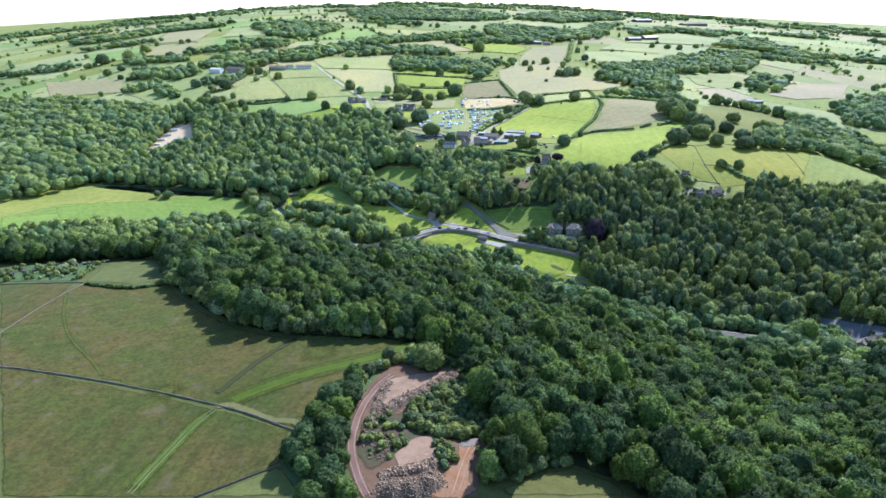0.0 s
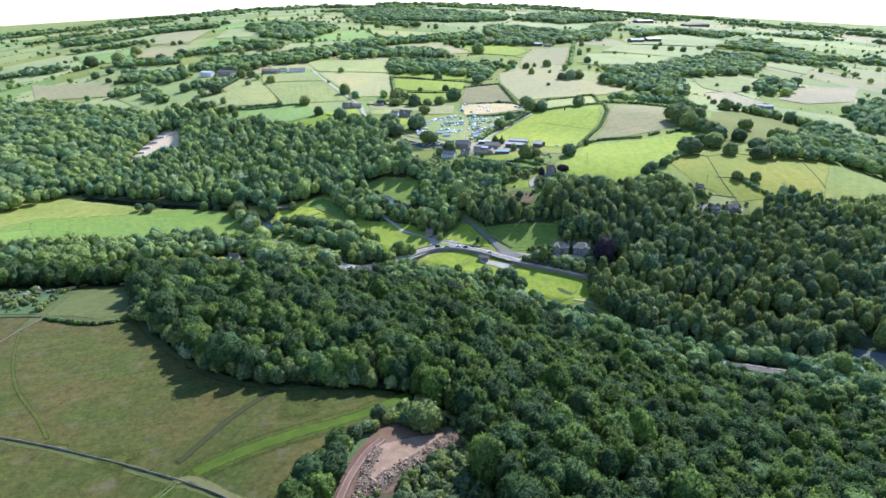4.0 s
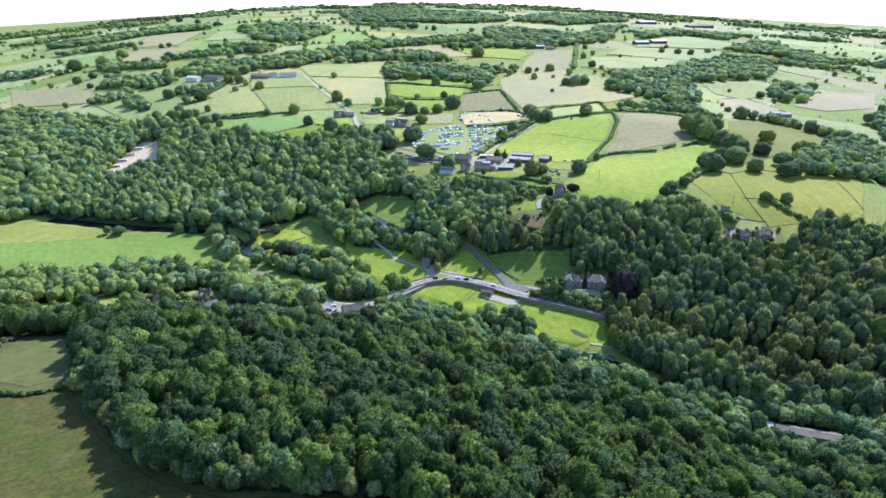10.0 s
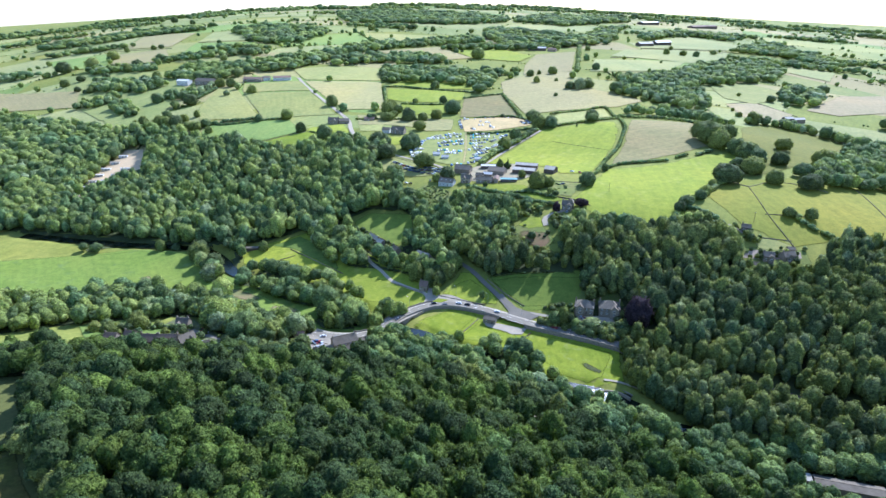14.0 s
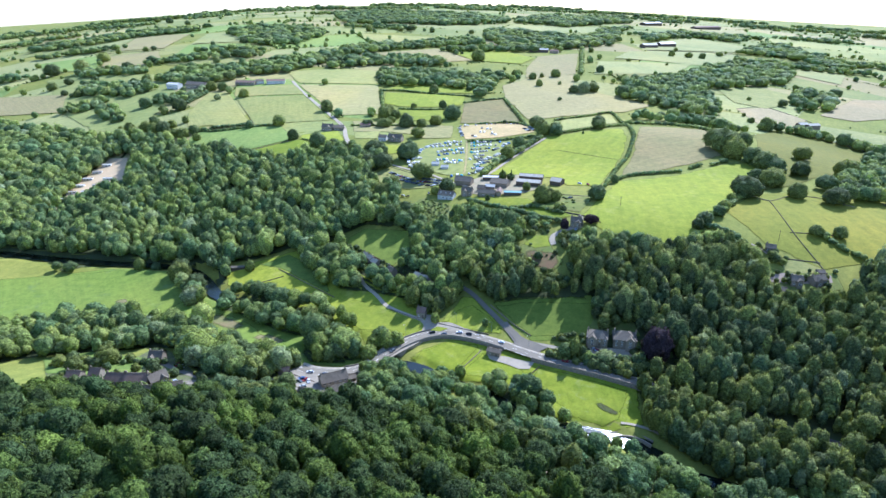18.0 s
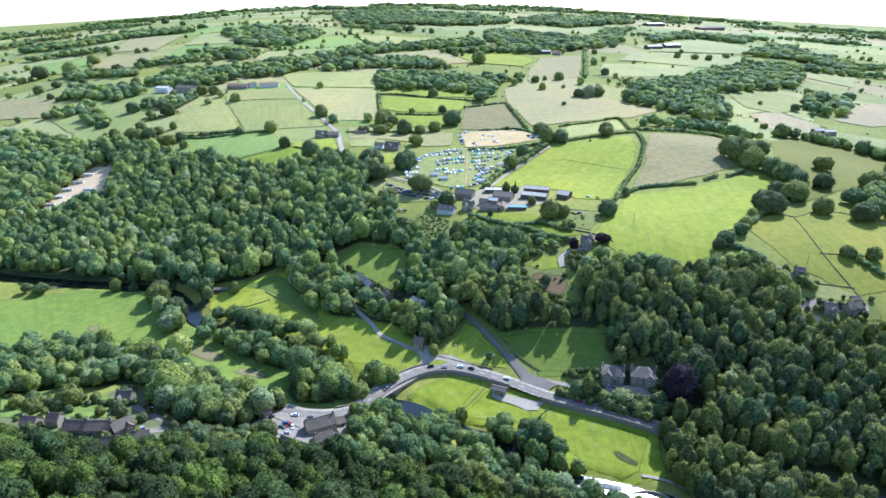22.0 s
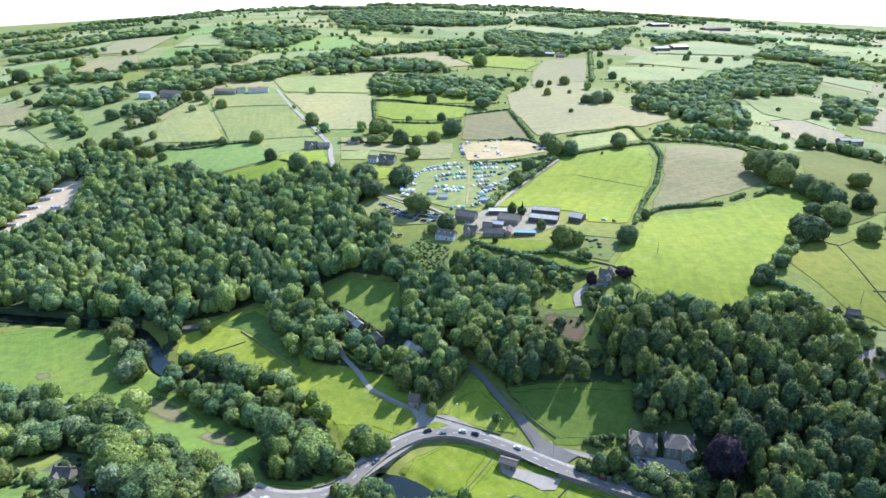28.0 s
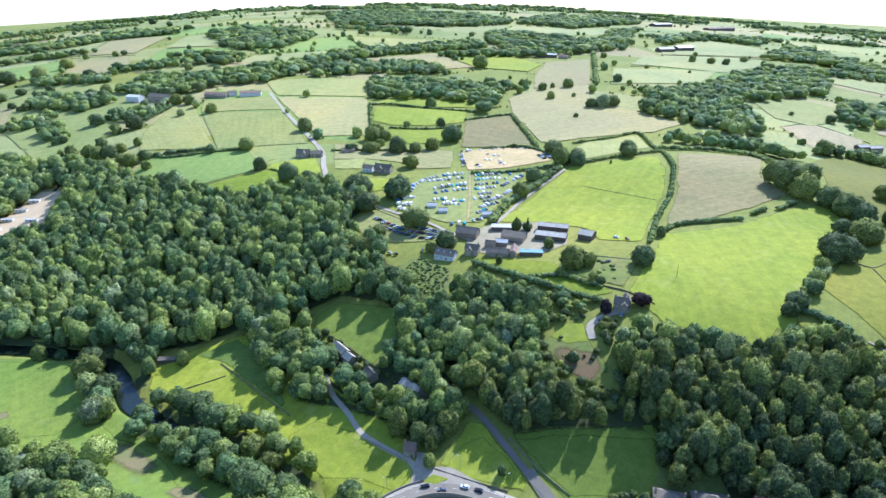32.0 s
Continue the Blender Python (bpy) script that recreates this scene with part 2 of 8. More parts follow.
LEAF_PURPLE = leaf_material("copper_leaf", (0.07, 0.045, 0.05), (0.085, 0.052, 0.056), (0.1, 0.062, 0.062))
BARK = plain("bark", (0.12, 0.095, 0.07), 0.95)
STONE = plain("field_stone", (0.2, 0.158, 0.104), 0.95, var=0.35)

WATER, _n, _l, _b = mat("river_water", 0.18)
_b.inputs["Base Color"].default_value = (0.012, 0.017, 0.011, 1)
_b.inputs["Specular IOR Level"].default_value = 0.4
bump(_n, _l, noise_node(_n, _l, _n.new("ShaderNodeNewGeometry").outputs["Position"], 0.7, 3.0), _b, 0.6, 0.22)

# ---------------------------------------------------------------- the lie of the land
BEARING = np.radians(np.linspace(-48, 48, 9))
REACH = np.linspace(math.log(250), math.log(5200), 9)
NODE_X, NODE_Y = np.arange(-450, 451, 100.0), np.arange(-420, 381, 100.0)


def bell(u):
    u = np.abs(u)
    return np.where(u < 1, 2 / 3 - u * u + u ** 3 / 2, np.where(u < 2, (2 - u) ** 3 / 6, 0))


def rise(x, y):
    """Ground height before the river is cut: a wide fan of hills, and the valley with its spur."""
    x, y = np.asarray(x, float), np.asarray(y, float)
    yc = np.maximum(y, -450.0)
    be = np.clip(np.arctan2(x, yc + 700), BEARING[0], BEARING[-1])
    lr = np.clip(np.log(np.hypot(x, yc + 700)), REACH[0], REACH[-1])
    wb, wr = bell((be[..., None] - BEARING) / (BEARING[1] - BEARING[0])), bell((lr[..., None] - REACH) / (REACH[1] - REACH[0]))
    wb, wr = wb / wb.sum(-1, keepdims=True), wr / wr.sum(-1, keepdims=True)
    far = np.einsum("...i,...j,ij->...", wb, wr, FAR_HILLS)
    near = np.einsum("...i,...j,ij->...", bell((x[..., None] - NODE_X) / 100), bell((y[..., None] - NODE_Y) / 100), VALLEY)
    return far + near


def dist_line(x, y, line):
    """Distance of points from a line of corners."""
    best = np.full(np.shape(x), 1e9)
    for (ax, ay), (bx, by) in zip(line, line[1:]):
        dx, dy = bx - ax, by - ay
        s = np.clip(((x - ax) * dx + (y - ay) * dy) / (dx * dx + dy * dy + 1e-9), 0, 1)
        best = np.minimum(best, np.hypot(x - ax - s * dx, y - ay - s * dy))
    return best


def inside(x, y, poly):
    hit = np.zeros(np.shape(x), bool)
    for (ax, ay), (bx, by) in zip(poly, poly[1:] + poly[:1]):
        cross = ((ay > y) != (by > y)) & (x < (bx - ax) * (y - ay) / (by - ay + 1e-12) + ax)
        hit ^= cross
    return hit


def land(x, y):
    """Ground height, with the river's bed and the quarry's pit."""
    x, y = np.asarray(x, float), np.asarray(y, float)
    d = dist_line(x, y, RIVER) - 4.0 * np.exp(-((x + 15) ** 2 + (y + 43) ** 2) / 170)
    z = rise(x, y) - 2.6 * np.clip((10 - d) / 5, 0, 1)
    q = np.exp(-(((x - 4) / 16) ** 2 + ((y + 352) / 22) ** 2))
    return z - 5.0 * q


def z_at(x, y):
    return float(land(np.array(x), np.array(y)))


def curve_through(points, step):
    """Even points along a smooth line through the corners."""
    p = np.array([points[0], *points, points[-1]], float)
    p[0], p[-1] = 2 * p[1] - p[2], 2 * p[-2] - p[-3]
    out = []
    for i in range(1, len(p) - 2):
        n = max(2, int(np.linalg.norm(p[i + 1] - p[i]) / step))
        for u in np.arange(n) / n:
            out.append(0.5 * (2 * p[i] + (p[i + 1] - p[i - 1]) * u + (2 * p[i - 1] - 5 * p[i] + 4 * p[i + 1] - p[i + 2]) * u * u
                              + (3 * p[i] - p[i - 1] - 3 * p[i + 1] + p[i + 2]) * u ** 3))
    return np.array(out + [p[-2]])


def mesh_object(name, co, tris, material, parent=None, tint=None, smooth=False, dome=None):
    """A mesh from arrays of corners and triangles."""
    me = bpy.data.meshes.new(name)
    co, tris = np.asarray(co, np.float32), np.asarray(tris, np.int32)
    me.vertices.add(len(co))
    me.vertices.foreach_set("co", co.ravel())
    me.loops.add(tris.size)
    me.loops.foreach_set("vertex_index", tris.ravel())
    me.polygons.add(len(tris))
    me.polygons.foreach_set("loop_start", np.arange(0, tris.size, 3, dtype=np.int32))
    if smooth:
        me.polygons.foreach_set("use_smooth", np.ones(len(tris), bool))
    me.update(calc_edges=True)
    if tint is not None:
        me.attributes.new("tint", "FLOAT", "POINT").data.foreach_set("value", np.asarray(tint, np.float32))
    if dome is not None:
        me.attributes.new("dome", "FLOAT_VECTOR", "POINT").data.foreach_set("vector", np.asarray(dome, np.float32).ravel())
    if material:
        me.materials.append(material)
    ob = new(name, me)
    ob.parent = parent
    return ob


def part(name, bm, material, parent, label=""):
    me = bpy.data.meshes.new(name)
    bm.to_mesh(me)
    bm.free()
    me.materials.append(material)
    ob = new(name, me)
    ob.parent = parent
    return tagged(ob, label)


def draped(name, poly, material, lift, step=None, fray=0.0):
    """A sheet over the land inside a line of corners."""
    from mathutils.geometry import delaunay_2d_cdt
    p = np.array(poly, float)
    size = np.ptp(p, axis=0).max()
    step = step or max(4.0, size / 26)
    edge = []
    for a, b in zip(p, np.roll(p, -1, 0)):
        n = max(1, int(np.linalg.norm(b - a) / step))
        nrm = np.array([a[1] - b[1], b[0] - a[0]]) / (np.linalg.norm(b - a) + 1e-9)
        for k in range(n):
            sway = noise.noise((a[0] * 0.02 + k * 0.31, a[1] * 0.02, 0.3)) * min(0.25 * step, 2.0) if k else 0
            edge.append(a + (b - a) * k / n + nrm * sway)
    lo, hi = p.min(0), p.max(0)
    gx, gy = np.meshgrid(np.arange(lo[0], hi[0], step), np.arange(lo[1], hi[1], step))
    gx, gy = gx.ravel(), gy.ravel()
    loop = [tuple(v) for v in edge]
    ok = inside(gx, gy, loop) & (dist_line(gx, gy, loop + loop[:1]) > max(step * 0.4, fray * 1.3))
    gx, gy = gx[ok], gy[ok]
    if fray:
        rim_pts = np.array(edge)
        way = np.roll(rim_pts, -1, 0) - np.roll(rim_pts, 1, 0)
        way = np.stack([-way[:, 1], way[:, 0]], 1) / (np.linalg.norm(way, axis=1, keepdims=True) + 1e-9)
        for side in (-1, 1):
            ix, iy = (rim_pts + way * side * fray).T
            ok = inside(ix, iy, loop) & (dist_line(ix, iy, loop + loop[:1]) > fray * 0.8)
            gx, gy = np.r_[gx, ix[ok]], np.r_[gy, iy[ok]]
    pts = [Vector(v) for v in edge] + [Vector(v) for v in np.stack([gx, gy], 1)]
    co, _, faces, *_ = delaunay_2d_cdt(pts, [], [list(range(len(edge)))], 1, 1e-4)
    co = np.array([tuple(v) for v in co])
    z = land(co[:, 0], co[:, 1]) + lift
    ob = mesh_object(name, np.c_[co, z], [f for f in faces if len(f) == 3], material, smooth=True)
    if fray:
        away = dist_line(co[:, 0], co[:, 1], [tuple(v) for v in edge + edge[:1]])
        ob.data.attributes.new("rim", "FLOAT", "POINT").data.foreach_set("value", np.clip(1 - away / fray, 0, 1).astype(np.float32))
    return ob


def ribbon(name, line, width, material, lift, step=3.0, level=None, parent=None, cross=4, side=0.0, swell=None):
    """A strip along a line: a road, a path or water."""
    c = curve_through(line, step) if len(line) > 2 else np.linspace(line[0], line[1], max(2, int(math.dist(*line) / step)))
    t = np.gradient(c, axis=0)
    t /= np.linalg.norm(t, axis=1, keepdims=True) + 1e-9
    nrm = np.stack([t[:, 1], -t[:, 0]], 1)
    w = np.linspace(-0.5, 0.5, cross + 1) * width + side
    xy = c[:, None] + nrm[:, None] * w[None, :, None] * (1 + (swell(c) if swell else np.zeros(len(c))))[:, None, None]
    if level is None:
        zc = land(c[:, 0], c[:, 1])
        z = np.maximum(land(xy[..., 0], xy[..., 1]), zc[:, None] - 0.3) + lift
    else:
        z = np.repeat(level(c)[:, None], cross + 1, 1)
    k = cross + 1
    i = np.arange(len(c) - 1)[:, None] * k + np.arange(cross)
    a, b, d, e = i.ravel(), i.ravel() + 1, i.ravel() + k, i.ravel() + k + 1
    tris = np.concatenate([np.stack([a, d, b], 1), np.stack([b, d, e], 1)])
    ob = mesh_object(name, np.concatenate([xy, z[..., None]], -1).reshape(-1, 3), tris, material, parent, smooth=True)
    rim = np.tile(np.abs(np.linspace(-1, 1, cross + 1)) ** 1.5, len(c))
    far = np.r_[0, np.cumsum(np.linalg.norm(np.diff(c, axis=0), axis=1))]
    rim = np.maximum(rim, np.repeat(np.clip(1 - np.minimum(far, far[-1] - far) / (width * 1.2), 0, 1), cross + 1))
    ob.data.attributes.new("rim", "FLOAT", "POINT").data.foreach_set("value", rim.astype(np.float32))
    return ob


def grid_lines(lo, hi, core_lo, core_hi, step, grow=1.07):
    up, down = [core_hi], [core_lo]
    d = step
    while up[-1] < hi:
        d *= grow
        up.append(min(up[-1] + d, hi))
    d = step
    while down[-1] > lo:
        d *= grow
        down.append(max(down[-1] - d, lo))
    return np.array(down[::-1] + list(np.arange(core_lo + step, core_hi, step)) + up)


gx, gy = grid_lines(-4700, 4700, -440, 440, 6.0), grid_lines(-2200, 4700, -440, 480, 6.0)
X, Y = np.meshgrid(gx, gy)
i = (np.arange(len(gy) - 1)[:, None] * len(gx) + np.arange(len(gx) - 1)).ravel()
quads = np.concatenate([np.stack([i, i + 1, i + len(gx)], 1), np.stack([i + 1, i + len(gx) + 1, i + len(gx)], 1)])
ground = mesh_object("ground", np.stack([X, Y, land(X, Y)], -1).reshape(-1, 3), quads, GROUND, smooth=True)
tagged(ground, "rolling grassy ground of a wooded valley and hills", "ground", kind="structure")

# ---------------------------------------------------------------- trees
ICO_V = np.array([(0, 0, -1), (0.72, -0.53, -0.45), (-0.28, -0.85, -0.45), (-0.89, 0, -0.45), (-0.28, 0.85, -0.45), (0.72, 0.53, -0.45),
                  (0.28, -0.85, 0.45), (-0.72, -0.53, 0.45), (-0.72, 0.53, 0.45), (0.28, 0.85, 0.45), (0.89, 0, 0.45), (0, 0, 1)])
ICO_F = np.array([(0, 1, 2), (1, 0, 5), (0, 2, 3), (0, 3, 4), (0, 4, 5), (1, 5, 10), (2, 1, 6), (3, 2, 7), (4, 3, 8), (5, 4, 9),
                  (1, 10, 6), (2, 6, 7), (3, 7, 8), (4, 8, 9), (5, 9, 10), (6, 10, 11), (7, 6, 11), (8, 7, 11), (9, 8, 11), (10, 9, 11)])


def round_shape(f):
    """A ball of 20 f f triangles, open underneath, to be pushed out of round."""
    v, tri, seen = [], [], {}

    def corner(p):
        key = tuple(np.round(p, 5))
        if key not in seen:
            seen[key] = len(v)
            v.append(p / np.linalg.norm(p))
        return seen[key]

    for a, b, c in ICO_F:
        a, b, c = ICO_V[a], ICO_V[b], ICO_V[c]
        rows = [[corner((a * (f - i) + b * (i - j) + c * j) / f) for j in range(i + 1)] for i in range(f + 1)]
        for i in range(f):
            for j in range(i + 1):
                tri.append((rows[i][j], rows[i + 1][j], rows[i + 1][j + 1]))
                if j < i:
                    tri.append((rows[i][j], rows[i + 1][j + 1], rows[i][j + 1]))
    v, tri = np.array(v), np.array(tri)
    tri = tri[v[tri][:, :, 2].max(1) > -0.62]
    used, flat = np.unique(tri, return_inverse=True)
    return v[used], flat.reshape(-1, 3)


def billow(d, boughs, core):
    """How far a crown reaches along the directions d, and how its leaves face there: the outside of a core and of many round boughs."""
    reach, face = np.full(len(d), core), d.copy()
    for c, s in boughs:
        along = d @ c
        root = s * s - (c @ c - along * along)
        t = np.where(root > 0, along + np.sqrt(np.maximum(root, 0)), 0)
        win = t > reach
        reach = np.where(win, t, reach)
        face[win] = (d * t[:, None] - c)[win] / s
    face = face * 0.66 + d * 0.34
    return reach, face / np.linalg.norm(face, axis=1, keepdims=True)


def crown_shape(seed, f, boughs, bough_size, leaves, leaf_size, tall=1.0, wide=1.0):
    """A crown of unit radius round its middle: a dome of many swelling boughs, with ragged leaf sprays standing out of it."""
    rng = np.random.default_rng(seed)
    knots = []
    for k in range(boughs):
        h = 1 - 1.62 * (k + 0.5) / boughs + rng.uniform(-0.07, 0.07)
        ring = k * 2.39996 + rng.uniform(-0.4, 0.4)
        s = bough_size * rng.uniform(0.68, 1.3)
        out = (1 - s) * rng.uniform(0.9, 1.07)
        flat = math.sqrt(max(0.0, 1 - h * h))
        knots.append((np.array([math.cos(ring) * flat * wide, math.sin(ring) * flat, h]) * out, s))
    v, tri = round_shape(f)
    reach, face = billow(v, knots, 0.74)
    co = v * (reach * rng.uniform(0.965, 1.03, len(v)))[:, None]
    if leaves:
        z = 1 - 1.5 * (np.arange(leaves) + 0.5) / leaves
        ang = np.arange(leaves) * 2.39996
        d = np.stack([np.cos(ang) * np.sqrt(1 - z * z), np.sin(ang) * np.sqrt(1 - z * z), z], 1) + rng.normal(0, 0.1, (leaves, 3))
        d /= np.linalg.norm(d, axis=1, keepdims=True)
        r, n = billow(d, knots, 0.74)
        base = d * (r * rng.uniform(0.96, 1.1, leaves))[:, None]
        lie = n + rng.normal(0, 0.35, n.shape)
        lie /= np.linalg.norm(lie, axis=1, keepdims=True)
        u = np.cross(lie, rng.normal(0, 1, n.shape))
        u /= np.linalg.norm(u, axis=1, keepdims=True) + 1e-9
        w = np.cross(lie, u)
        s = leaf_size * rng.uniform(0.6, 1.4, (leaves, 1))
        spray = np.stack([base + u * s, base + w * s * 0.9 - u * s * 0.6, base - w * s * 0.9 - u * s * 0.5], 1).reshape(-1, 3)
        i = np.arange(leaves)[:, None] * 3 + len(co)
        tri = np.concatenate([tri, i + [0, 1, 2]])
        co, face = np.concatenate([co, spray]), np.concatenate([face, np.repeat(n + rng.normal(0, 0.36, n.shape) + (0, 0, 0.15), 3, 0)])
    co = co * (1, 1, tall)
    face = face / (1, 1, tall)
    return co, tri, face / np.linalg.norm(face, axis=1, keepdims=True)


TALL = (1.0, 1.12, 0.88, 1.22, 1.0, 0.82)
NEAR_CROWNS = [crown_shape(11 + k, 4, (34, 24, 40, 28, 48, 20)[k], (0.26, 0.31, 0.24, 0.29, 0.22, 0.34)[k], 380, 0.09, TALL[k], 1 + 0.1 * (k % 3)) for k in range(6)]
MID_CROWNS = [crown_shape(21 + k, 3, (20, 14, 26, 17, 30, 12)[k], (0.32, 0.38, 0.29, 0.35, 0.27, 0.4)[k], 210, 0.105, TALL[k], 1 + 0.1 * (k % 3)) for k in range(6)]
LOW_CROWNS = [crown_shape(51 + k, 2, (10, 8, 12, 9, 14)[k], 0.42, 60, 0.17, TALL[k]) for k in range(5)]
FAR_CROWNS = [crown_shape(31 + k, 2, 7, 0.46, 10, 0.26, TALL[k]) for k in range(5)]
SPECKS = [crown_shape(36 + k, 1, 5, 0.5, 4, 0.4, TALL[k]) for k in range(3)]
HEDGE_CLUMPS = [crown_shape(41 + k, 2, 8, 0.42, 14, 0.26, 0.8) for k in range(4)]


def conifer_shape(seed):
    """A narrow conifer crown: whorls of drooping sprays round a leader, wider towards the foot."""
    rng = np.random.default_rng(seed)
    co, tri, out, n = [], [], [], 0
    for k in range(9):
        h = -0.9 + 1.8 * k / 8
        r = 0.85 * (1 - k / 9) + 0.06
        for j in range(max(5, 14 - k)):
            a = j * 6.283 / max(5, 14 - k) + k * 0.7 + rng.uniform(-0.2, 0.2)
            d = np.array([math.cos(a), math.sin(a), 0])
            side = np.array([-math.sin(a), math.cos(a), 0]) * 0.22
            tip = d * r * rng.uniform(0.85, 1.1) + (0, 0, h - 0.16)
            co += [np.array([0, 0, h + 0.16]), tip * 0.75 + side + (0, 0, 0.02), tip, tip * 0.75 - side + (0, 0, 0.02)]
            out += [d + (0, 0, 0.6)] * 4
            tri += [(n, n + 1, n + 2), (n, n + 2, n + 3)]
            n += 4
    out = np.array(out)
    return np.array(co), np.array(tri), out / np.linalg.norm(out, axis=1, keepdims=True)


CONIFER = conifer_shape(61)


def trunk_shape(seed, limbs=4):
    """A tapered, leaning trunk of unit height with limbs that fork into the crown."""
    rng = np.random.default_rng(seed)
    co, tri, n = [], [], 0

    def tube(a, b, ra, rb):
        nonlocal n
        a, b = np.array(a, float), np.array(b, float)
        d = (b - a) / np.linalg.norm(b - a)
        u = np.cross(d, (0.3, 0.9, 0.2))
        u /= np.linalg.norm(u)
        v = np.cross(d, u)
        for p, r in ((a, ra), (b, rb)):
            for k in range(6):
                co.append(p + r * (u * math.cos(k * 1.0472) + v * math.sin(k * 1.0472)))
        for k in range(6):
            j = (k + 1) % 6
            tri.extend([(n + k, n + j, n + 6 + k), (n + j, n + 6 + j, n + 6 + k)])
        n += 12

    top = np.array([rng.uniform(-0.05, 0.05), rng.uniform(-0.05, 0.05), 0.55])
    tube((0, 0, -0.04), (0, 0, 0.06), 0.055, 0.04), tube((0, 0, 0.06), top, 0.04, 0.028), tube(top, top * (1.4, 1.4, 1.5), 0.028, 0.01)
    for k in range(limbs):
        a = k * 6.283 / limbs + rng.uniform(-0.4, 0.4)
        s = rng.uniform(0.3, 0.52)
        root = top * (s / 0.55)
        tube(root, root + (0.2 * math.cos(a), 0.2 * math.sin(a), rng.uniform(0.14, 0.26)), 0.018, 0.006)
    return np.array(co), np.array(tri)


TRUNKS = [trunk_shape(s) for s in (5, 6, 7)]
STEM = trunk_shape(8, 0)


def gather(shapes, x, y, z, scale, turn, tint):
    """Many copies of a few shapes, joined: arrays of corners, triangles, tints and outward directions."""
    cos, tris, tints, domes, n = [], [], [], [], 0
    which = np.arange(len(x)) % len(shapes)
    for k, (co, tri, *rest) in enumerate(shapes):
        s = which == k
        if not s.any():
            continue
        c, d = np.cos(turn[s])[:, None], np.sin(turn[s])[:, None]
        px = (co[:, 0] * c - co[:, 1] * d) * scale[s, None, 0] + x[s, None]
        py = (co[:, 0] * d + co[:, 1] * c) * scale[s, None, 1] + y[s, None]
        pz = co[:, 2] * scale[s, None, 2] + z[s, None]
        cos.append(np.stack([px, py, pz], -1).reshape(-1, 3))
        tris.append((tri[None] + (n + np.arange(s.sum()) * len(co))[:, None, None]).reshape(-1, 3))
        tints.append(np.repeat(tint[s], len(co)))
        w = rest[0] if rest else co
        domes.append(np.stack([w[:, 0] * c - w[:, 1] * d, w[:, 0] * d + w[:, 1] * c, np.broadcast_to(w[:, 2], px.shape)], -1).reshape(-1, 3))
        n += s.sum() * len(co)
    return np.concatenate(cos), np.concatenate(tris), np.concatenate(tints), np.concatenate(domes)


OPEN_GROUND = []                      # (outline, margin) where no wood grows
OPEN_LINES = [(RIVER[:-3], 6.0), (RIVER[-4:], 2.5)]


def keep_out(x, y, crown, lines_only=False):
    ok = np.ones(len(x), bool)
    for poly, gap in [] if lines_only else OPEN_GROUND:
        ok &= ~inside(x, y, poly)
        if gap:
            ok &= dist_line(x, y, poly + poly[:1]) > gap * crown
    for line, gap in OPEN_LINES:
        ok &= dist_line(x, y, line) > gap
    return ok


TREE_MESH = {}


def tree(x, y, radius, height, material=LEAF, shape=0, near=True, label="", category="tree", group="", name="broadleaf_tree", kindred="near"):
    """One tree that stands by itself: trunk with limbs, and crown."""
    key = (near, shape % 6, material.name, name == "conifer_tree")
    if key not in TREE_MESH:
        co, tri, out = CONIFER if name == "conifer_tree" else (NEAR_CROWNS if near else MID_CROWNS)[shape % 6]
        a = mesh_object("crown", co, tri, material, smooth=True, dome=out)
        b = mesh_object("trunk", *TRUNKS[shape % 3], BARK)
        TREE_MESH[key] = (a.data, b.data)
        bpy.data.objects.remove(a), bpy.data.objects.remove(b)
    crown_me, trunk_me = TREE_MESH[key]
    top = new(name)
    top.location, top.rotation_euler = (x, y, z_at(x, y) - 0.2), (0, 0, (x * 7.3 + y * 3.1) % 6.28)
    tk, cr = new("trunk", trunk_me), new("crown", crown_me)
    tk.parent = cr.parent = top
    tk.scale = (height * 0.62, height * 0.62, height)
    half = height * 0.6
    cr.location, cr.scale = (0, 0, height - half * 0.98), (radius, radius, half)
    if material != LEAF_PURPLE:
        top.rotation_euler[2] += shape
    return tagged(top, label or "broad green tree with a rounded crown", category, group)


SPOT_TREES = []
FLOOR = surface("forest_floor", (0.05, 0.058, 0.022), (0.075, 0.085, 0.03), 0.08, 0.9, fray=True, fleck=(0.06, 0.09, 0.025))


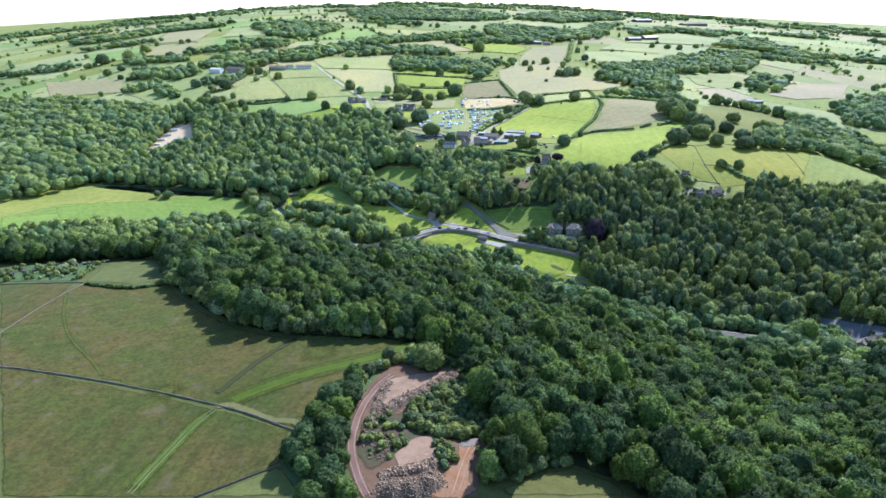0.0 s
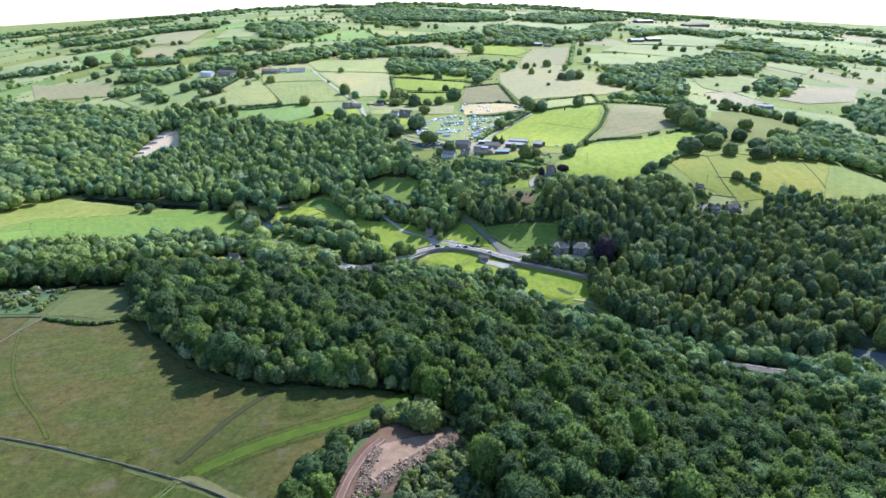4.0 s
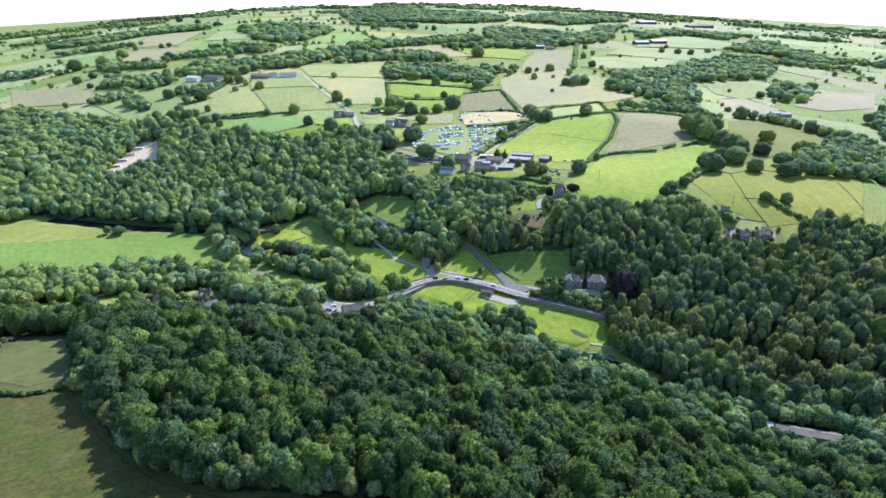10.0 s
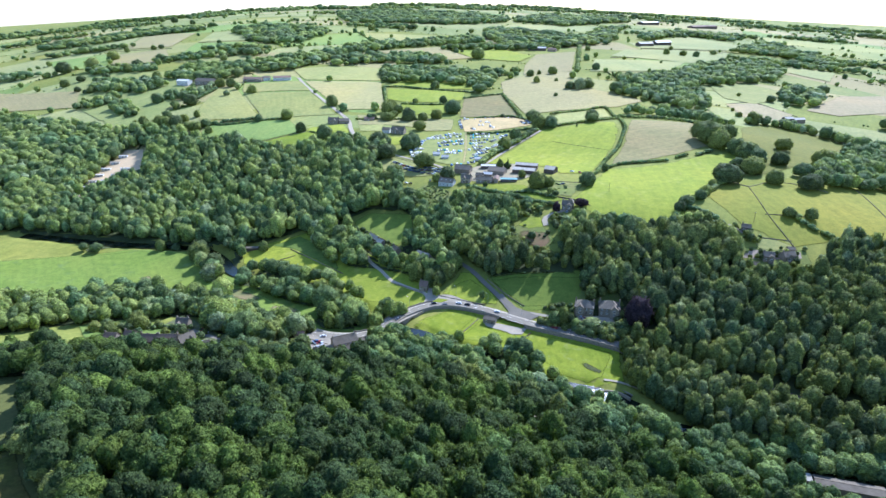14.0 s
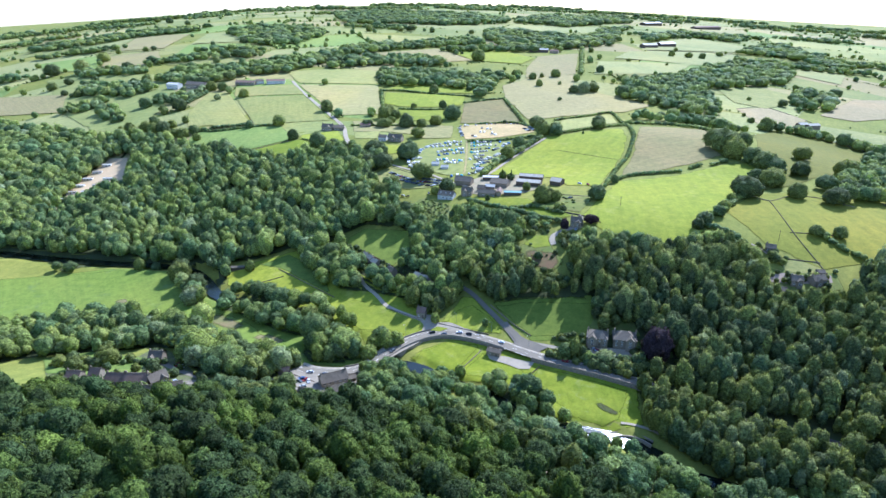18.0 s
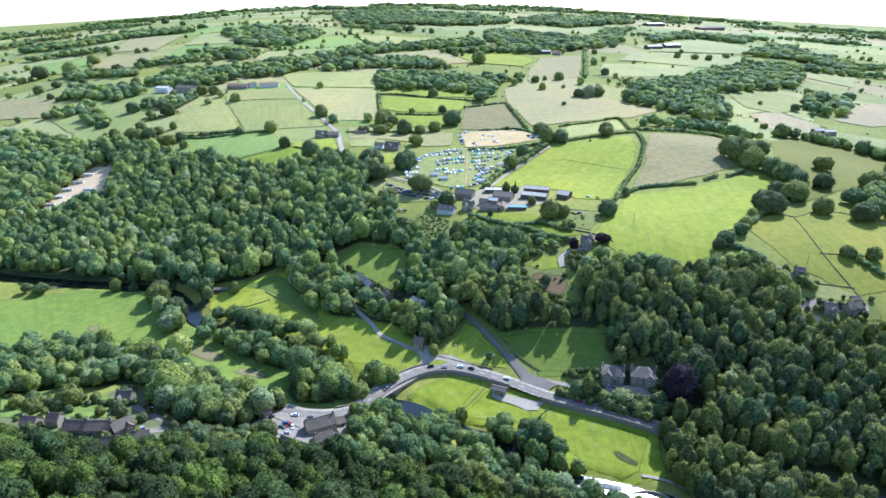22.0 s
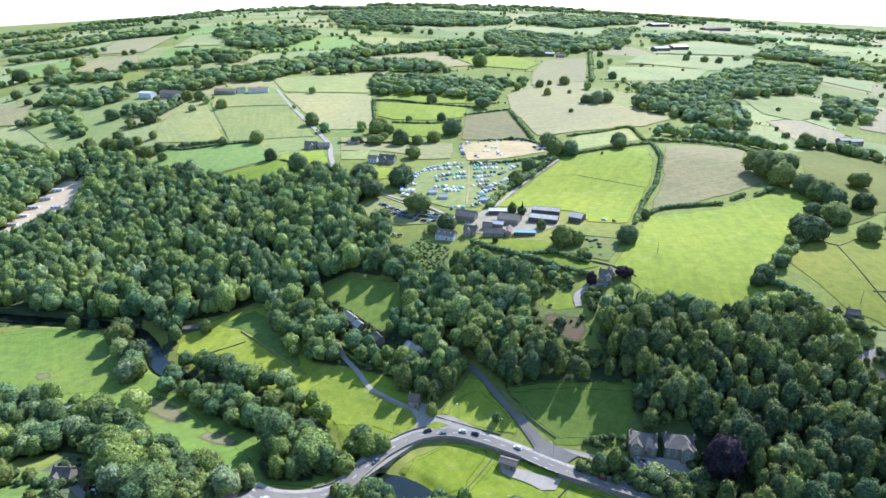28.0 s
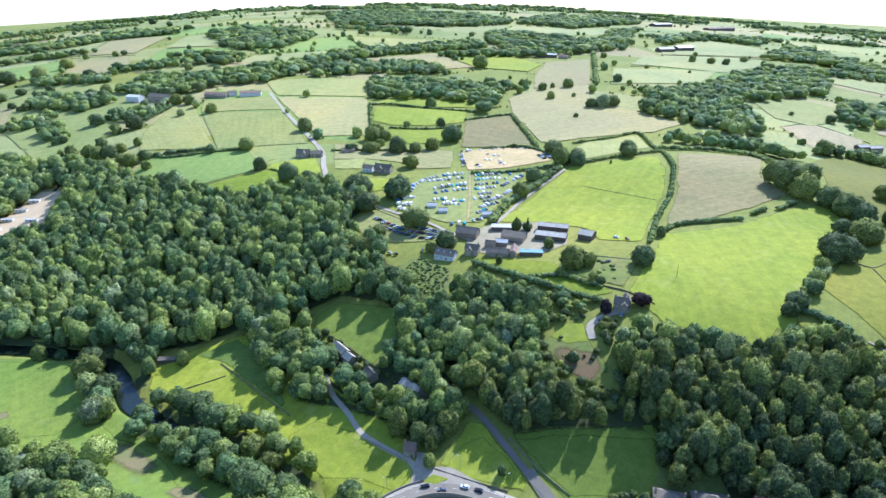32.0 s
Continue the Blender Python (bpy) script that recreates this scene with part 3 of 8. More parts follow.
def wood(name, outline, spacing, radius, height, label, material=LEAF, seed=1, single=0, gap=0.75, category="woodland", free=False, south=-1e9, north=1e9):
    """A wood: one joined mass of trees over its outline, kept off roads, fields, roofs and water; the nearest few are trees of their own."""
    rng = np.random.default_rng(seed)
    p = np.array(outline, float)
    lo, hi = p.min(0), p.max(0)
    if name != "copse" and south < -1e8:
        tagged(draped("forest_floor", outline, FLOOR, 0.16, 6.0, 7.0), "dark leaf litter and brambles under trees", "ground", kind="structure")
    gx, gy = np.meshgrid(np.arange(lo[0], hi[0], spacing), np.arange(lo[1], hi[1], spacing * 0.9))
    gx[1::2] += spacing / 2
    x = (gx + rng.uniform(-0.42, 0.42, gx.shape) * spacing).ravel()
    y = (gy + rng.uniform(-0.42, 0.42, gy.shape) * spacing).ravel()
    size = np.clip(rng.lognormal(0, 0.24, len(x)), 0.62, 1.7)
    r = radius * size
    ok = inside(x, y, outline) & (True if free == "all" else keep_out(x, y, r * gap, bool(free))) & (np.abs(x) < 0.76 * (y + 560) + 75) & (y >= south) & (y < north)
    x, y, r, size = x[ok], y[ok], r[ok], size[ok]
    h = height * size ** 0.6 * rng.uniform(0.82, 1.18, len(x))
    z = land(x, y)
    tint = np.clip(0.36 + 0.2 * np.sin(x * 0.045 + 1.3 * np.sin(y * 0.03)) + 0.2 * np.sin(y * 0.06 + x * 0.02) + rng.normal(0, 0.27, len(x)), 0, 0.98)
    turn = rng.uniform(0, 6.28, len(x))
    dist = np.hypot(x, np.maximum(0, np.maximum(y + 222, -540 - y)))
    for k in np.argsort(dist)[:single]:
        SPOT_TREES.append((x[k], y[k], r[k], h[k], int(k), name))
    keep = np.ones(len(x), bool)
    keep[np.argsort(dist)[:single]] = False
    x, y, r, h, z, tint, turn, dist = (v[keep] for v in (x, y, r, h, z, tint, turn, dist))
    cos, tris, tints, domes, n = [], [], [], [], 0
    for shapes, sel in ((NEAR_CROWNS, dist < 130), (MID_CROWNS, (dist >= 130) & (dist < 380)), (LOW_CROWNS, (dist >= 380) & (dist < 760)), (FAR_CROWNS, dist >= 760)):
        if sel.any():
            half = h[sel] * 0.5
            a, b, c, e = gather(shapes, x[sel], y[sel], z[sel] + h[sel] - half, np.stack([r[sel], r[sel], half], 1), turn[sel], tint[sel])
            cos.append(a), tris.append(b + n), tints.append(c), domes.append(e)
            n += len(a)
    if not cos:
        return None
    ob = mesh_object(name, np.concatenate(cos), np.concatenate(tris), material, tint=np.concatenate(tints), smooth=True, dome=np.concatenate(domes))
    low = dist < 240
    stems = gather([STEM], x[low], y[low], z[low] - 0.3, np.stack([h * 0.5, h * 0.5, h], 1)[low], turn[low], tint[low]) if low.any() else None
    if stems:
        mesh_object("trunks", stems[0], stems[1], BARK, ob)
    return tagged(ob, label, category, kind="stuff")


def hedge(line, height, label="clipped dark green field hedge", width=None, material=LEAF, name="hedge", gaps=0.0, seed=3):
    """A hedge: leafy clumps side by side along a line, uneven in height."""
    rng = np.random.default_rng(seed + int(abs(line[0][0])))
    step = height * 0.5
    c = curve_through(line, step) if len(line) > 2 else np.linspace(line[0], line[1], max(2, int(math.dist(*line) / step)))
    c = c[rng.uniform(0, 1, len(c)) >= gaps]
    x, y = (c + rng.normal(0, height * 0.1, c.shape)).T
    s = height * 0.5 * rng.uniform(0.75, 1.35, len(x))
    co, tri, tint, out = gather(HEDGE_CLUMPS, x, y, land(x, y) + s * 0.75, np.stack([s, s, s], 1) * (1.15, 1.15, 1.0), rng.uniform(0, 6.28, len(x)), rng.uniform(0, 0.5, len(x)))
    return tagged(mesh_object(name, co, tri, material, tint=tint, smooth=True, dome=out), label, "hedge", "field hedges")


def field(name, kind, outline, label, lift=0.3):
    ob = draped(name, outline, GRASS[kind], lift, fray=2.2)
    OPEN_GROUND.append((outline, 1.0))
    return tagged(ob, label, "field", "fields", "structure")


def wall_line(line, label, height=0.95, thick=0.42, name="dry_stone_wall"):
    """A dry-stone wall that follows the land, with uneven coping."""
    c = curve_through(line, 2.5) if len(line) > 2 else np.linspace(line[0], line[1], max(2, int(math.dist(*line) / 2.5)))
    rng = np.random.default_rng(int(abs(line[0][0]) * 3 + abs(line[0][1])))
    t = np.gradient(c, axis=0)
    t /= np.linalg.norm(t, axis=1, keepdims=True) + 1e-9
    nrm = np.stack([t[:, 1], -t[:, 0]], 1)
    z = land(c[:, 0], c[:, 1])
    h = height * rng.uniform(0.8, 1.12, len(c))
    prof = [(-0.5, -0.5), (-0.42, 0.85), (-0.2, 1.0), (0.2, 1.0), (0.42, 0.85), (0.5, -0.5)]
    co = np.stack([np.c_[c + nrm * thick * w, z + h * v] for w, v in prof], 1).reshape(-1, 3)
    tri = []
    for i in range(len(c) - 1):
        for k in range(5):
            a = i * 6 + k
            tri += [(a, a + 6, a + 1), (a + 1, a + 6, a + 7)]
    return tagged(mesh_object(name, co, tri, STONE), label, "wall", "field walls", "structure")

LANE_MOUTH = [(-16, -6), (-13, 7), (-12, 17), (-7, 15), (-3, 7), (5, 6), (19, -3), (26, -10), (6, -5), (-8, -6)]
ROAD_MOUTH = [(40, 1), (46, 2), (54, -13), (63, -19), (71, -24), (62, -30), (51, -26), (45, -22), (50, -17)]
QUARRY = [(-39, -345), (-28, -318), (7, -318), (9, -342), (19, -364), (13, -382), (12, -398), (11, -407), (-29, -408), (-38, -388), (-41, -369)]
CLEARING = [(-424, 251), (-441, 335), (-434, 407), (-410, 404), (-380, 335), (-413, 319), (-417, 282)]
VILLAGE = [(-220, -94), (-249, -54), (-233, -40), (-202, -30), (-199, -15), (-184, -23), (-149, -64), (-135, -69), (-108, -76), (-110, -88), (-137, -97)]
PUB_YARD = [(-100, -59), (-92, -48), (-71, -52), (-51, -46), (-53, -69), (-57, -80), (-71, -79), (-90, -76)]
CAR_PARK = [(29, -26), (42, -31), (60, -37), (56, -43), (49, -43), (31, -33)]
HALL = [(93, -29), (99, -15), (134, -19), (128, -35), (111, -38), (99, -33)]
WORKS = [(277, -151), (296, -144), (333, -166), (306, -209), (292, -189)]
HOUSE_E = [(233, 17), (243, 31), (288, 30), (284, 16), (255, 10)]
HOUSE_M = [(94, 80), (93, 95), (108, 113), (126, 114), (129, 95), (105, 88), (99, 75)]
SLUMP = [(57, 78), (68, 85), (88, 86), (89, 72), (95, 55), (86, 45), (72, 53)]
ORCHARD = [(-38, 179), (-17, 194), (8, 167), (4, 140), (-15, 130), (-36, 157)]
FARMYARD = [(9, 192), (18, 232), (38, 249), (81, 254), (113, 246), (118, 205), (91, 177), (74, 174), (34, 182)]
ALLOT = [(-310, -194), (-250, -202), (-262, -145), (-324, -138), (-343, -149)]
GARDEN_W = [(-246, -58), (-266, -31), (-239, -20), (-196, -34), (-185, -61), (-211, -64)]
COTTAGES = [(-81, 120), (-75, 122), (-41, 79), (-10, 58), (-11, 52), (-26, 61), (-47, 74)]

MAIN_ROAD = [(-92, -46), (-81, -51), (-65, -51), (-50, -45), (-40, -32), (-29, -19), (-13, -8), (3, -6), (20, -11), (41, -21), (60, -32), (85, -42), (106, -50), (126, -59)]
NORTH_ROAD2 = [(22, 34), (33, 15), (44, -3), (50, -15)]
VILLAGE_ROAD = [(-194, -82), (-171, -80), (-155, -77), (-136, -73), (-113, -80)]
VILLAGE_LANE = [(-135, -73), (-152, -64), (-170, -52), (-186, -38)]
LANE = [(-275, 778), (-244, 701), (-200, 605), (-162, 524), (-136, 459), (-124, 401), (-110, 345)]
COTTAGE_LANE = [(-11, 2), (-15, 11), (-26, 19), (-39, 29), (-45, 36)]
CAMP_TRACK = [(30, 379), (27, 309), (23, 254)]
WALL_TRACK = [(47, 248), (79, 308), (127, 374)]
SPUR_TRACK = [(-118, -404), (-116, -392), (-113, -379), (-109, -363), (-103, -351)]
EAST_DRIVE = [(55, -18), (68, -22), (80, -26)]


# ---------------------------------------------------------------- fields
field("field", "olive", [(-247, -283), (-245, -229), (-241, -210), (-207, -218), (-183, -213), (-149, -252), (-117, -277), (-83, -290), (-17, -289), (-29, -310), (-46, -332), (-59, -350), (-62, -369), (-99, -351), (-157, -331), (-205, -320), (-224, -317)], "ripe brownish-green hay field on the spur", 0.25)
field("field", "olive", [(-224, -318), (-204, -321), (-157, -333), (-99, -353), (-64, -369), (-66, -381), (-65, -388), (-76, -395), (-93, -405), (-164, -405)], "ripe brownish-green hay field on the spur", 0.29)
field("field", "olive2", [(-92, -405), (-76, -396), (-65, -389), (-52, -406)], "dull green pasture beside the quarry", 0.33)
field("field", "olive", [(-304, -202), (-251, -205), (-245, -229), (-248, -282)], "ripe brownish-green hay field on the spur", 0.25)
field("field", "olive2", [(-244, -204), (-260, -143), (-223, -141), (-192, -201), (-206, -213)], "small dull green pasture on the spur", 0.29)
field("field", "olive2", [(12, -407), (30, -396), (49, -385), (63, -391), (72, -400)], "dull green pasture beside the quarry", 0.33)
field("meadow", "lush", [(-346, 89), (-304, 116), (-255, 122), (-227, 105), (-203, 62), (-183, 44), (-151, 26), (-125, 0), (-96, -24), (-104, -38), (-120, -31), (-152, -9), (-186, 20), (-228, 27), (-275, 41), (-317, 44)], "wide smooth green river meadow", 0.28)
field("meadow", "lush", [(-465, 24), (-439, 38), (-376, 79), (-305, 109), (-277, 36), (-347, 21), (-423, -14), (-434, -23)], "wide smooth green river meadow", 0.32)
field("meadow", "lush", [(-432, 66), (-392, 92), (-290, 119), (-231, 113), (-208, 60), (-217, 45), (-308, 36), (-398, 15)], "wide smooth green river meadow", 0.39)
field("meadow", "bright", [(-186, 103), (-176, 110), (-142, 103), (-86, 51), (-87, 40), (-101, 35), (-122, 50), (-151, 67), (-181, 83)], "sunlit yellow-green meadow", 0.31)
field("meadow", "grass2", [(-162, 113), (-137, 126), (-103, 93), (-92, 67), (-85, 51), (-138, 101)], "small pale green paddock", 0.37)
field("meadow", "bright", [(-84, 35), (-69, 45), (-42, 32), (-17, 13), (-15, 1), (-22, -7), (-39, 2), (-59, 4), (-77, 23)], "sunlit yellow-green meadow", 0.34)
field("meadow", "grass", [(-86, 139), (-72, 151), (-30, 134), (-27, 102), (-41, 82), (-66, 109), (-86, 127)], "shaded green pasture among woods", 0.36)
field("meadow", "bright", [(-60, 4), (-49, 7), (-26, -2), (-29, -11), (-41, -20), (-51, -23)], "sunlit yellow-green meadow", 0.29)
field("meadow", "bright", [(4, 11), (12, 20), (22, 23), (33, 11), (40, 0), (45, -12), (33, -8), (17, -3), (0, 6)], "sunlit yellow-green meadow", 0.33)
field("field", "grass", [(37, 20), (64, 19), (108, 13), (107, -8), (102, -16), (61, -14), (50, 0)], "shaded green pasture among woods", 0.25)
field("meadow", "vivid", [(-20, -32), (-15, -23), (3, -13), (24, -17), (25, -21), (11, -43), (-1, -47), (-14, -42)], "vivid green wet meadow", 0.29)
field("meadow", "vivid", [(12, -44), (27, -25), (30, -32), (53, -44), (51, -52), (38, -54), (15, -50)], "vivid green wet meadow", 0.33)
field("meadow", "vivid", [(52, -55), (63, -40), (90, -51), (116, -62), (111, -72), (104, -86), (93, -91), (76, -85), (68, -73)], "vivid green wet meadow", 0.25)
field("field", "vivid", [(26, 182), (52, 174), (80, 165), (92, 140), (106, 128), (112, 116), (93, 113), (76, 127), (48, 150), (30, 164)], "vivid green wet meadow", 0.42)
field("field", "rough", [(80, 152), (96, 182), (126, 168), (145, 167), (119, 122), (105, 131)], "rough tussocky bank below the farm", 0.47)
field("field", "bright", [(45, 248), (130, 377), (177, 392), (228, 402), (224, 356), (201, 294), (170, 234), (152, 196), (122, 204), (115, 232), (80, 247)], "sunlit yellow-green meadow", 0.51)
field("meadow", "bright", [(120, 118), (149, 166), (173, 213), (235, 225), (298, 260), (343, 271), (325, 223), (269, 161), (231, 112), (212, 84), (205, 72), (192, 70), (178, 53), (143, 70), (132, 82), (124, 100)], "sunlit yellow-green meadow", 0.43)
field("field", "tan", [(256, 418), (355, 428), (310, 342), (312, 292), (265, 261), (187, 227), (185, 238), (215, 304)], "brown-grey stubble field", 0.61)
field("field", "sand", [(21, 463), (59, 473), (115, 469), (119, 406), (71, 388), (28, 384)], "sandy worn show ring", 0.64)
field("field", "grass3", [(-29, 346), (-11, 374), (28, 383), (90, 381), (66, 316), (33, 249), (5, 251), (-38, 282), (-36, 310)], "dry pale green grass field", 0.58)
field("field", "dry", [(-77, 266), (-58, 290), (-39, 273), (5, 232), (-4, 216), (-36, 219), (-62, 231)], "dry pale green grass field", 0.55)
field("field", "dry", [(148, 454), (177, 499), (248, 530), (239, 456), (183, 416), (136, 395)], "dry pale green grass field", 0.66)
field("field", "tan", [(23, 479), (35, 619), (100, 639), (115, 518), (106, 476), (60, 476)], "brown-grey stubble field", 0.77)
field("field", "tan2", [(102, 656), (107, 753), (174, 841), (261, 864), (226, 705), (260, 687), (329, 597), (274, 547), (181, 514), (121, 489)], "bleached tan grazing field", 0.93)
field("field", "tan2", [(175, 953), (220, 1110), (328, 1170), (261, 864), (157, 827)], "bleached tan grazing field", 1.14)
field("field", "bright", [(-99, 710), (-73, 773), (62, 743), (55, 688), (-25, 696), (-94, 703)], "sunlit yellow-green meadow", 0.94)
field("field", "bright", [(-99, 692), (41, 677), (32, 601), (-15, 584), (-68, 588), (-93, 609)], "sunlit yellow-green meadow", 0.89)
field("field", "bright", [(-70, 525), (-67, 571), (15, 566), (3, 498), (-41, 499)], "sunlit yellow-green meadow", 0.73)
field("field", "dry", [(-305, 866), (-224, 907), (-134, 899), (-119, 760), (-259, 757)], "dry pale green grass field", 1.04)
field("field", "dry2", [(-258, 746), (-116, 752), (-97, 608), (-82, 538), (-155, 529)], "bleached hay-coloured grass field", 0.90)
field("field", "dry", [(-366, 729), (-266, 750), (-230, 667), (-347, 661)], "dry pale green grass field", 0.88)
field("field", "grass3", [(-344, 654), (-228, 661), (-158, 498), (-265, 484)], "soft green parkland pasture", 0.81)
field("field", "dry", [(-404, 703), (-367, 696), (-268, 485), (-365, 498), (-392, 574)], "dry pale green grass field", 0.86)
field("field", "lush2", [(-340, 411), (-344, 471), (-292, 475), (-224, 472), (-188, 399), (-249, 365), (-283, 383)], "even green grass ley", 0.63)
field("field", "vivid", [(-248, 361), (-185, 398), (-132, 356), (-146, 331), (-195, 329)], "vivid green wet meadow", 0.61)
field("field", "bright", [(-184, 398), (-184, 417), (-138, 434), (-122, 382), (-133, 359)], "sunlit yellow-green meadow", 0.69)
field("field", "dry", [(-117, 422), (-81, 433), (-82, 389), (-112, 390)], "dry pale green grass field", 0.62)
field("field", "bright", [(-99, 341), (-79, 363), (-45, 357), (-49, 331), (-74, 319)], "sunlit yellow-green meadow", 0.60)
field("field", "bright", [(-13, 1269), (94, 1301), (211, 1087), (170, 997), (68, 1054)], "sunlit yellow-green meadow", 1.36)
field("field", "tan2", [(-162, 1128), (-13, 1242), (68, 1054), (-22, 1016), (-91, 1050)], "bleached tan grazing field", 1.24)
field("field", "dry2", [(-129, 498), (-53, 480), (16, 463), (12, 393), (-24, 389), (-36, 410), (-81, 428), (-118, 426)], "bleached hay-coloured grass field", 0.68)
field("field", "olive3", [(413, 431), (473, 496), (521, 487), (553, 424), (550, 332), (428, 251), (325, 184), (297, 173)], "olive green hill pasture on a round knoll", 0.64)
field("field", "olive4", [(240, 116), (286, 162), (470, 204), (360, 27), (326, 41), (282, 32), (250, 62)], "yellow-green sloping pasture below a knoll", 0.33)
field("field", "dry", [(253, 46), (283, 40), (283, 27), (261, 29), (252, 32)], "dry pale green grass field", 0.32)
field("field", "dry", [(503, 774), (594, 824), (647, 765), (588, 680), (527, 632), (486, 665)], "dry pale green grass field", 0.98)
field("field", "sand2", [(470, 616), (533, 643), (566, 577), (517, 517), (461, 512)], "pale cut corn field", 0.77)
field("field", "sand2", [(607, 617), (756, 773), (884, 819), (775, 653), (653, 595)], "pale cut corn field", 0.91)
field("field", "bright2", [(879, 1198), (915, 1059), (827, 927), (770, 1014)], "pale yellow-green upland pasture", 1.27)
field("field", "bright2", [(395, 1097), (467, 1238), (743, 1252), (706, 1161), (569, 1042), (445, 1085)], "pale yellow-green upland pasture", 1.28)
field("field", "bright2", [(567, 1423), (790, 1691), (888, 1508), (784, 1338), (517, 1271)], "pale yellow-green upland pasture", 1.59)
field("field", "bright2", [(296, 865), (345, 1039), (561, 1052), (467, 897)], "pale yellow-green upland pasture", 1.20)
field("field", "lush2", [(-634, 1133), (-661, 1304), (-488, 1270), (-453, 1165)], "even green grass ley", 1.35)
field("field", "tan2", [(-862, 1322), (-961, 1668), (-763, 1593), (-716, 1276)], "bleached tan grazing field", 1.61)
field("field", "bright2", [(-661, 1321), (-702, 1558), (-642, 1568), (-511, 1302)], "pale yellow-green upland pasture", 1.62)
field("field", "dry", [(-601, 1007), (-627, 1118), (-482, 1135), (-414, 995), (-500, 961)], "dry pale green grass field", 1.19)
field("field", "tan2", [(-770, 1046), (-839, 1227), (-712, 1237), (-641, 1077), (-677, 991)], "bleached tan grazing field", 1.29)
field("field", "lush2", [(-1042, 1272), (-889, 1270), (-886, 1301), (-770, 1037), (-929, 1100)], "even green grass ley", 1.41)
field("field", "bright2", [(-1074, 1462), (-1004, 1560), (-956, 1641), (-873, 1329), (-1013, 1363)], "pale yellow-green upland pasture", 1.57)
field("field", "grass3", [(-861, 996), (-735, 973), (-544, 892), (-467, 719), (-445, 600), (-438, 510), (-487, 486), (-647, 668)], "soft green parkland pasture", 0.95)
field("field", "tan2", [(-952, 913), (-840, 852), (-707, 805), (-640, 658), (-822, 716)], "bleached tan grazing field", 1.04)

FLATS = (("lush", [(-470, 20), (-430, 80), (-300, 122), (-240, 126), (-204, 95), (-164, 55), (-104, 25), (-72, -5), (-45, -28), (-60, -42), (-96, -44), (-104, -42), (-150, -12), (-186, 12), (-230, 18), (-320, 30), (-430, -30)], "cool green grass of the river flats"),
         ("bright", [(-190, 100), (-170, 118), (-135, 130), (-95, 140), (-85, 120), (-40, 60), (-10, 15), (-15, -8), (-40, -18), (-62, 0), (-100, 32), (-150, 66)], "yellow-green grass between river and lane"),
         ("bright", [(-2, 8), (14, 34), (24, 30), (46, -10), (20, -6)], "yellow-green grass between two roads"),
         ("grass", [(36, 24), (112, 20), (112, -14), (104, -21), (60, -18), (46, 0)], "green grass round the shaded pasture"),
         ("vivid", [(-24, -28), (-14, -20), (4, -11), (26, -14), (60, -34), (122, -58), (118, -90), (92, -95), (66, -86), (50, -60), (14, -54), (-2, -48)], "vivid grass along the foot of the road"))
for kind, outline, label in FLATS:
    tagged(draped("flat", outline, GRASS[kind], 0.16, 5.0, 2.5), label, "field", "fields", "structure")
tagged(draped("spur_turf", [(-420, -660), (430, -660), (430, -420), (110, -420), (56, -378), (40, -434), (-420, -434)], GRASS["olive2"], 0.15, 10.0), "dull green turf along the crest of the spur", "field", "fields", "structure")
tagged(draped("spur_turf", [(-420, -440), (60, -440), (60, -380), (-40, -330), (0, -285), (-80, -280), (-150, -240), (-190, -190), (-230, -130), (-420, -120)], GRASS["olive2"], 0.12, 5.0), "dull green turf of the spur between walls", "field", "fields", "structure")

# ---------------------------------------------------------------- roads, tracks and water


def road(name, line, width, material, label, lift=0.45, cat="road"):
    OPEN_LINES.append((line, width * 0.5 + 3.0))
    return tagged(ribbon(name, line, width, material, lift), label, cat, "roads", "structure")


MAIN_LINE = curve_through(MAIN_ROAD + [(150, -72), (190, -92), (250, -112)], 2.0)
_t = np.gradient(MAIN_LINE, axis=0)
_t /= np.linalg.norm(_t, axis=1, keepdims=True)
MAIN_SIDE = np.stack([_t[:, 1], -_t[:, 0]], 1)
MAIN_Z = np.max([rise(*(MAIN_LINE + MAIN_SIDE * w).T) for w in (-4.5, 0, 4.5)], axis=0)
MAIN_Z = np.convolve(np.pad(MAIN_Z, 8, "edge"), np.ones(17) / 17, "valid") + 0.5
MAIN_Z += 1.9 * np.exp(-(np.hypot(MAIN_LINE[:, 0] + 34, MAIN_LINE[:, 1] + 26) / 26) ** 2)


def main_level(c):
    j = [int(np.argmin(np.hypot(*(MAIN_LINE - p).T))) for p in c]
    return MAIN_Z[j]


OPEN_LINES.append(([tuple(p) for p in MAIN_LINE[::4] if p[0] < 126], 7.0))
OPEN_LINES.append(([tuple(p) for p in MAIN_LINE[::4] if p[0] > 120], 4.5))
main_road = tagged(ribbon("main_road", [tuple(p) for p in MAIN_LINE[::3]], 7.4, ASPHALT, 0, 2.0, main_level), "grey asphalt valley road curving past meadows", "road", "roads", "structure")
tagged(ribbon("pavement", [tuple(p) for p in MAIN_LINE[::3]], 1.6, PAVING, 0, 2.0, lambda c: main_level(c) + 0.12, side=-4.5), "pale footway beside the valley road", "pavement", "roads", "structure")
road("road", [(0, 62), (8, 50)] + NORTH_ROAD2[:1] + [(34, 14), (44, -3), (50, -16), (53, -26)], 3.8, ASPHALT, "grey asphalt side road climbing into woods", 0.5)
road("village_road", VILLAGE_ROAD[:4] + [(-113, -80), (-100, -62), (-92, -48)], 5.5, ASPHALT, "narrow asphalt village road")
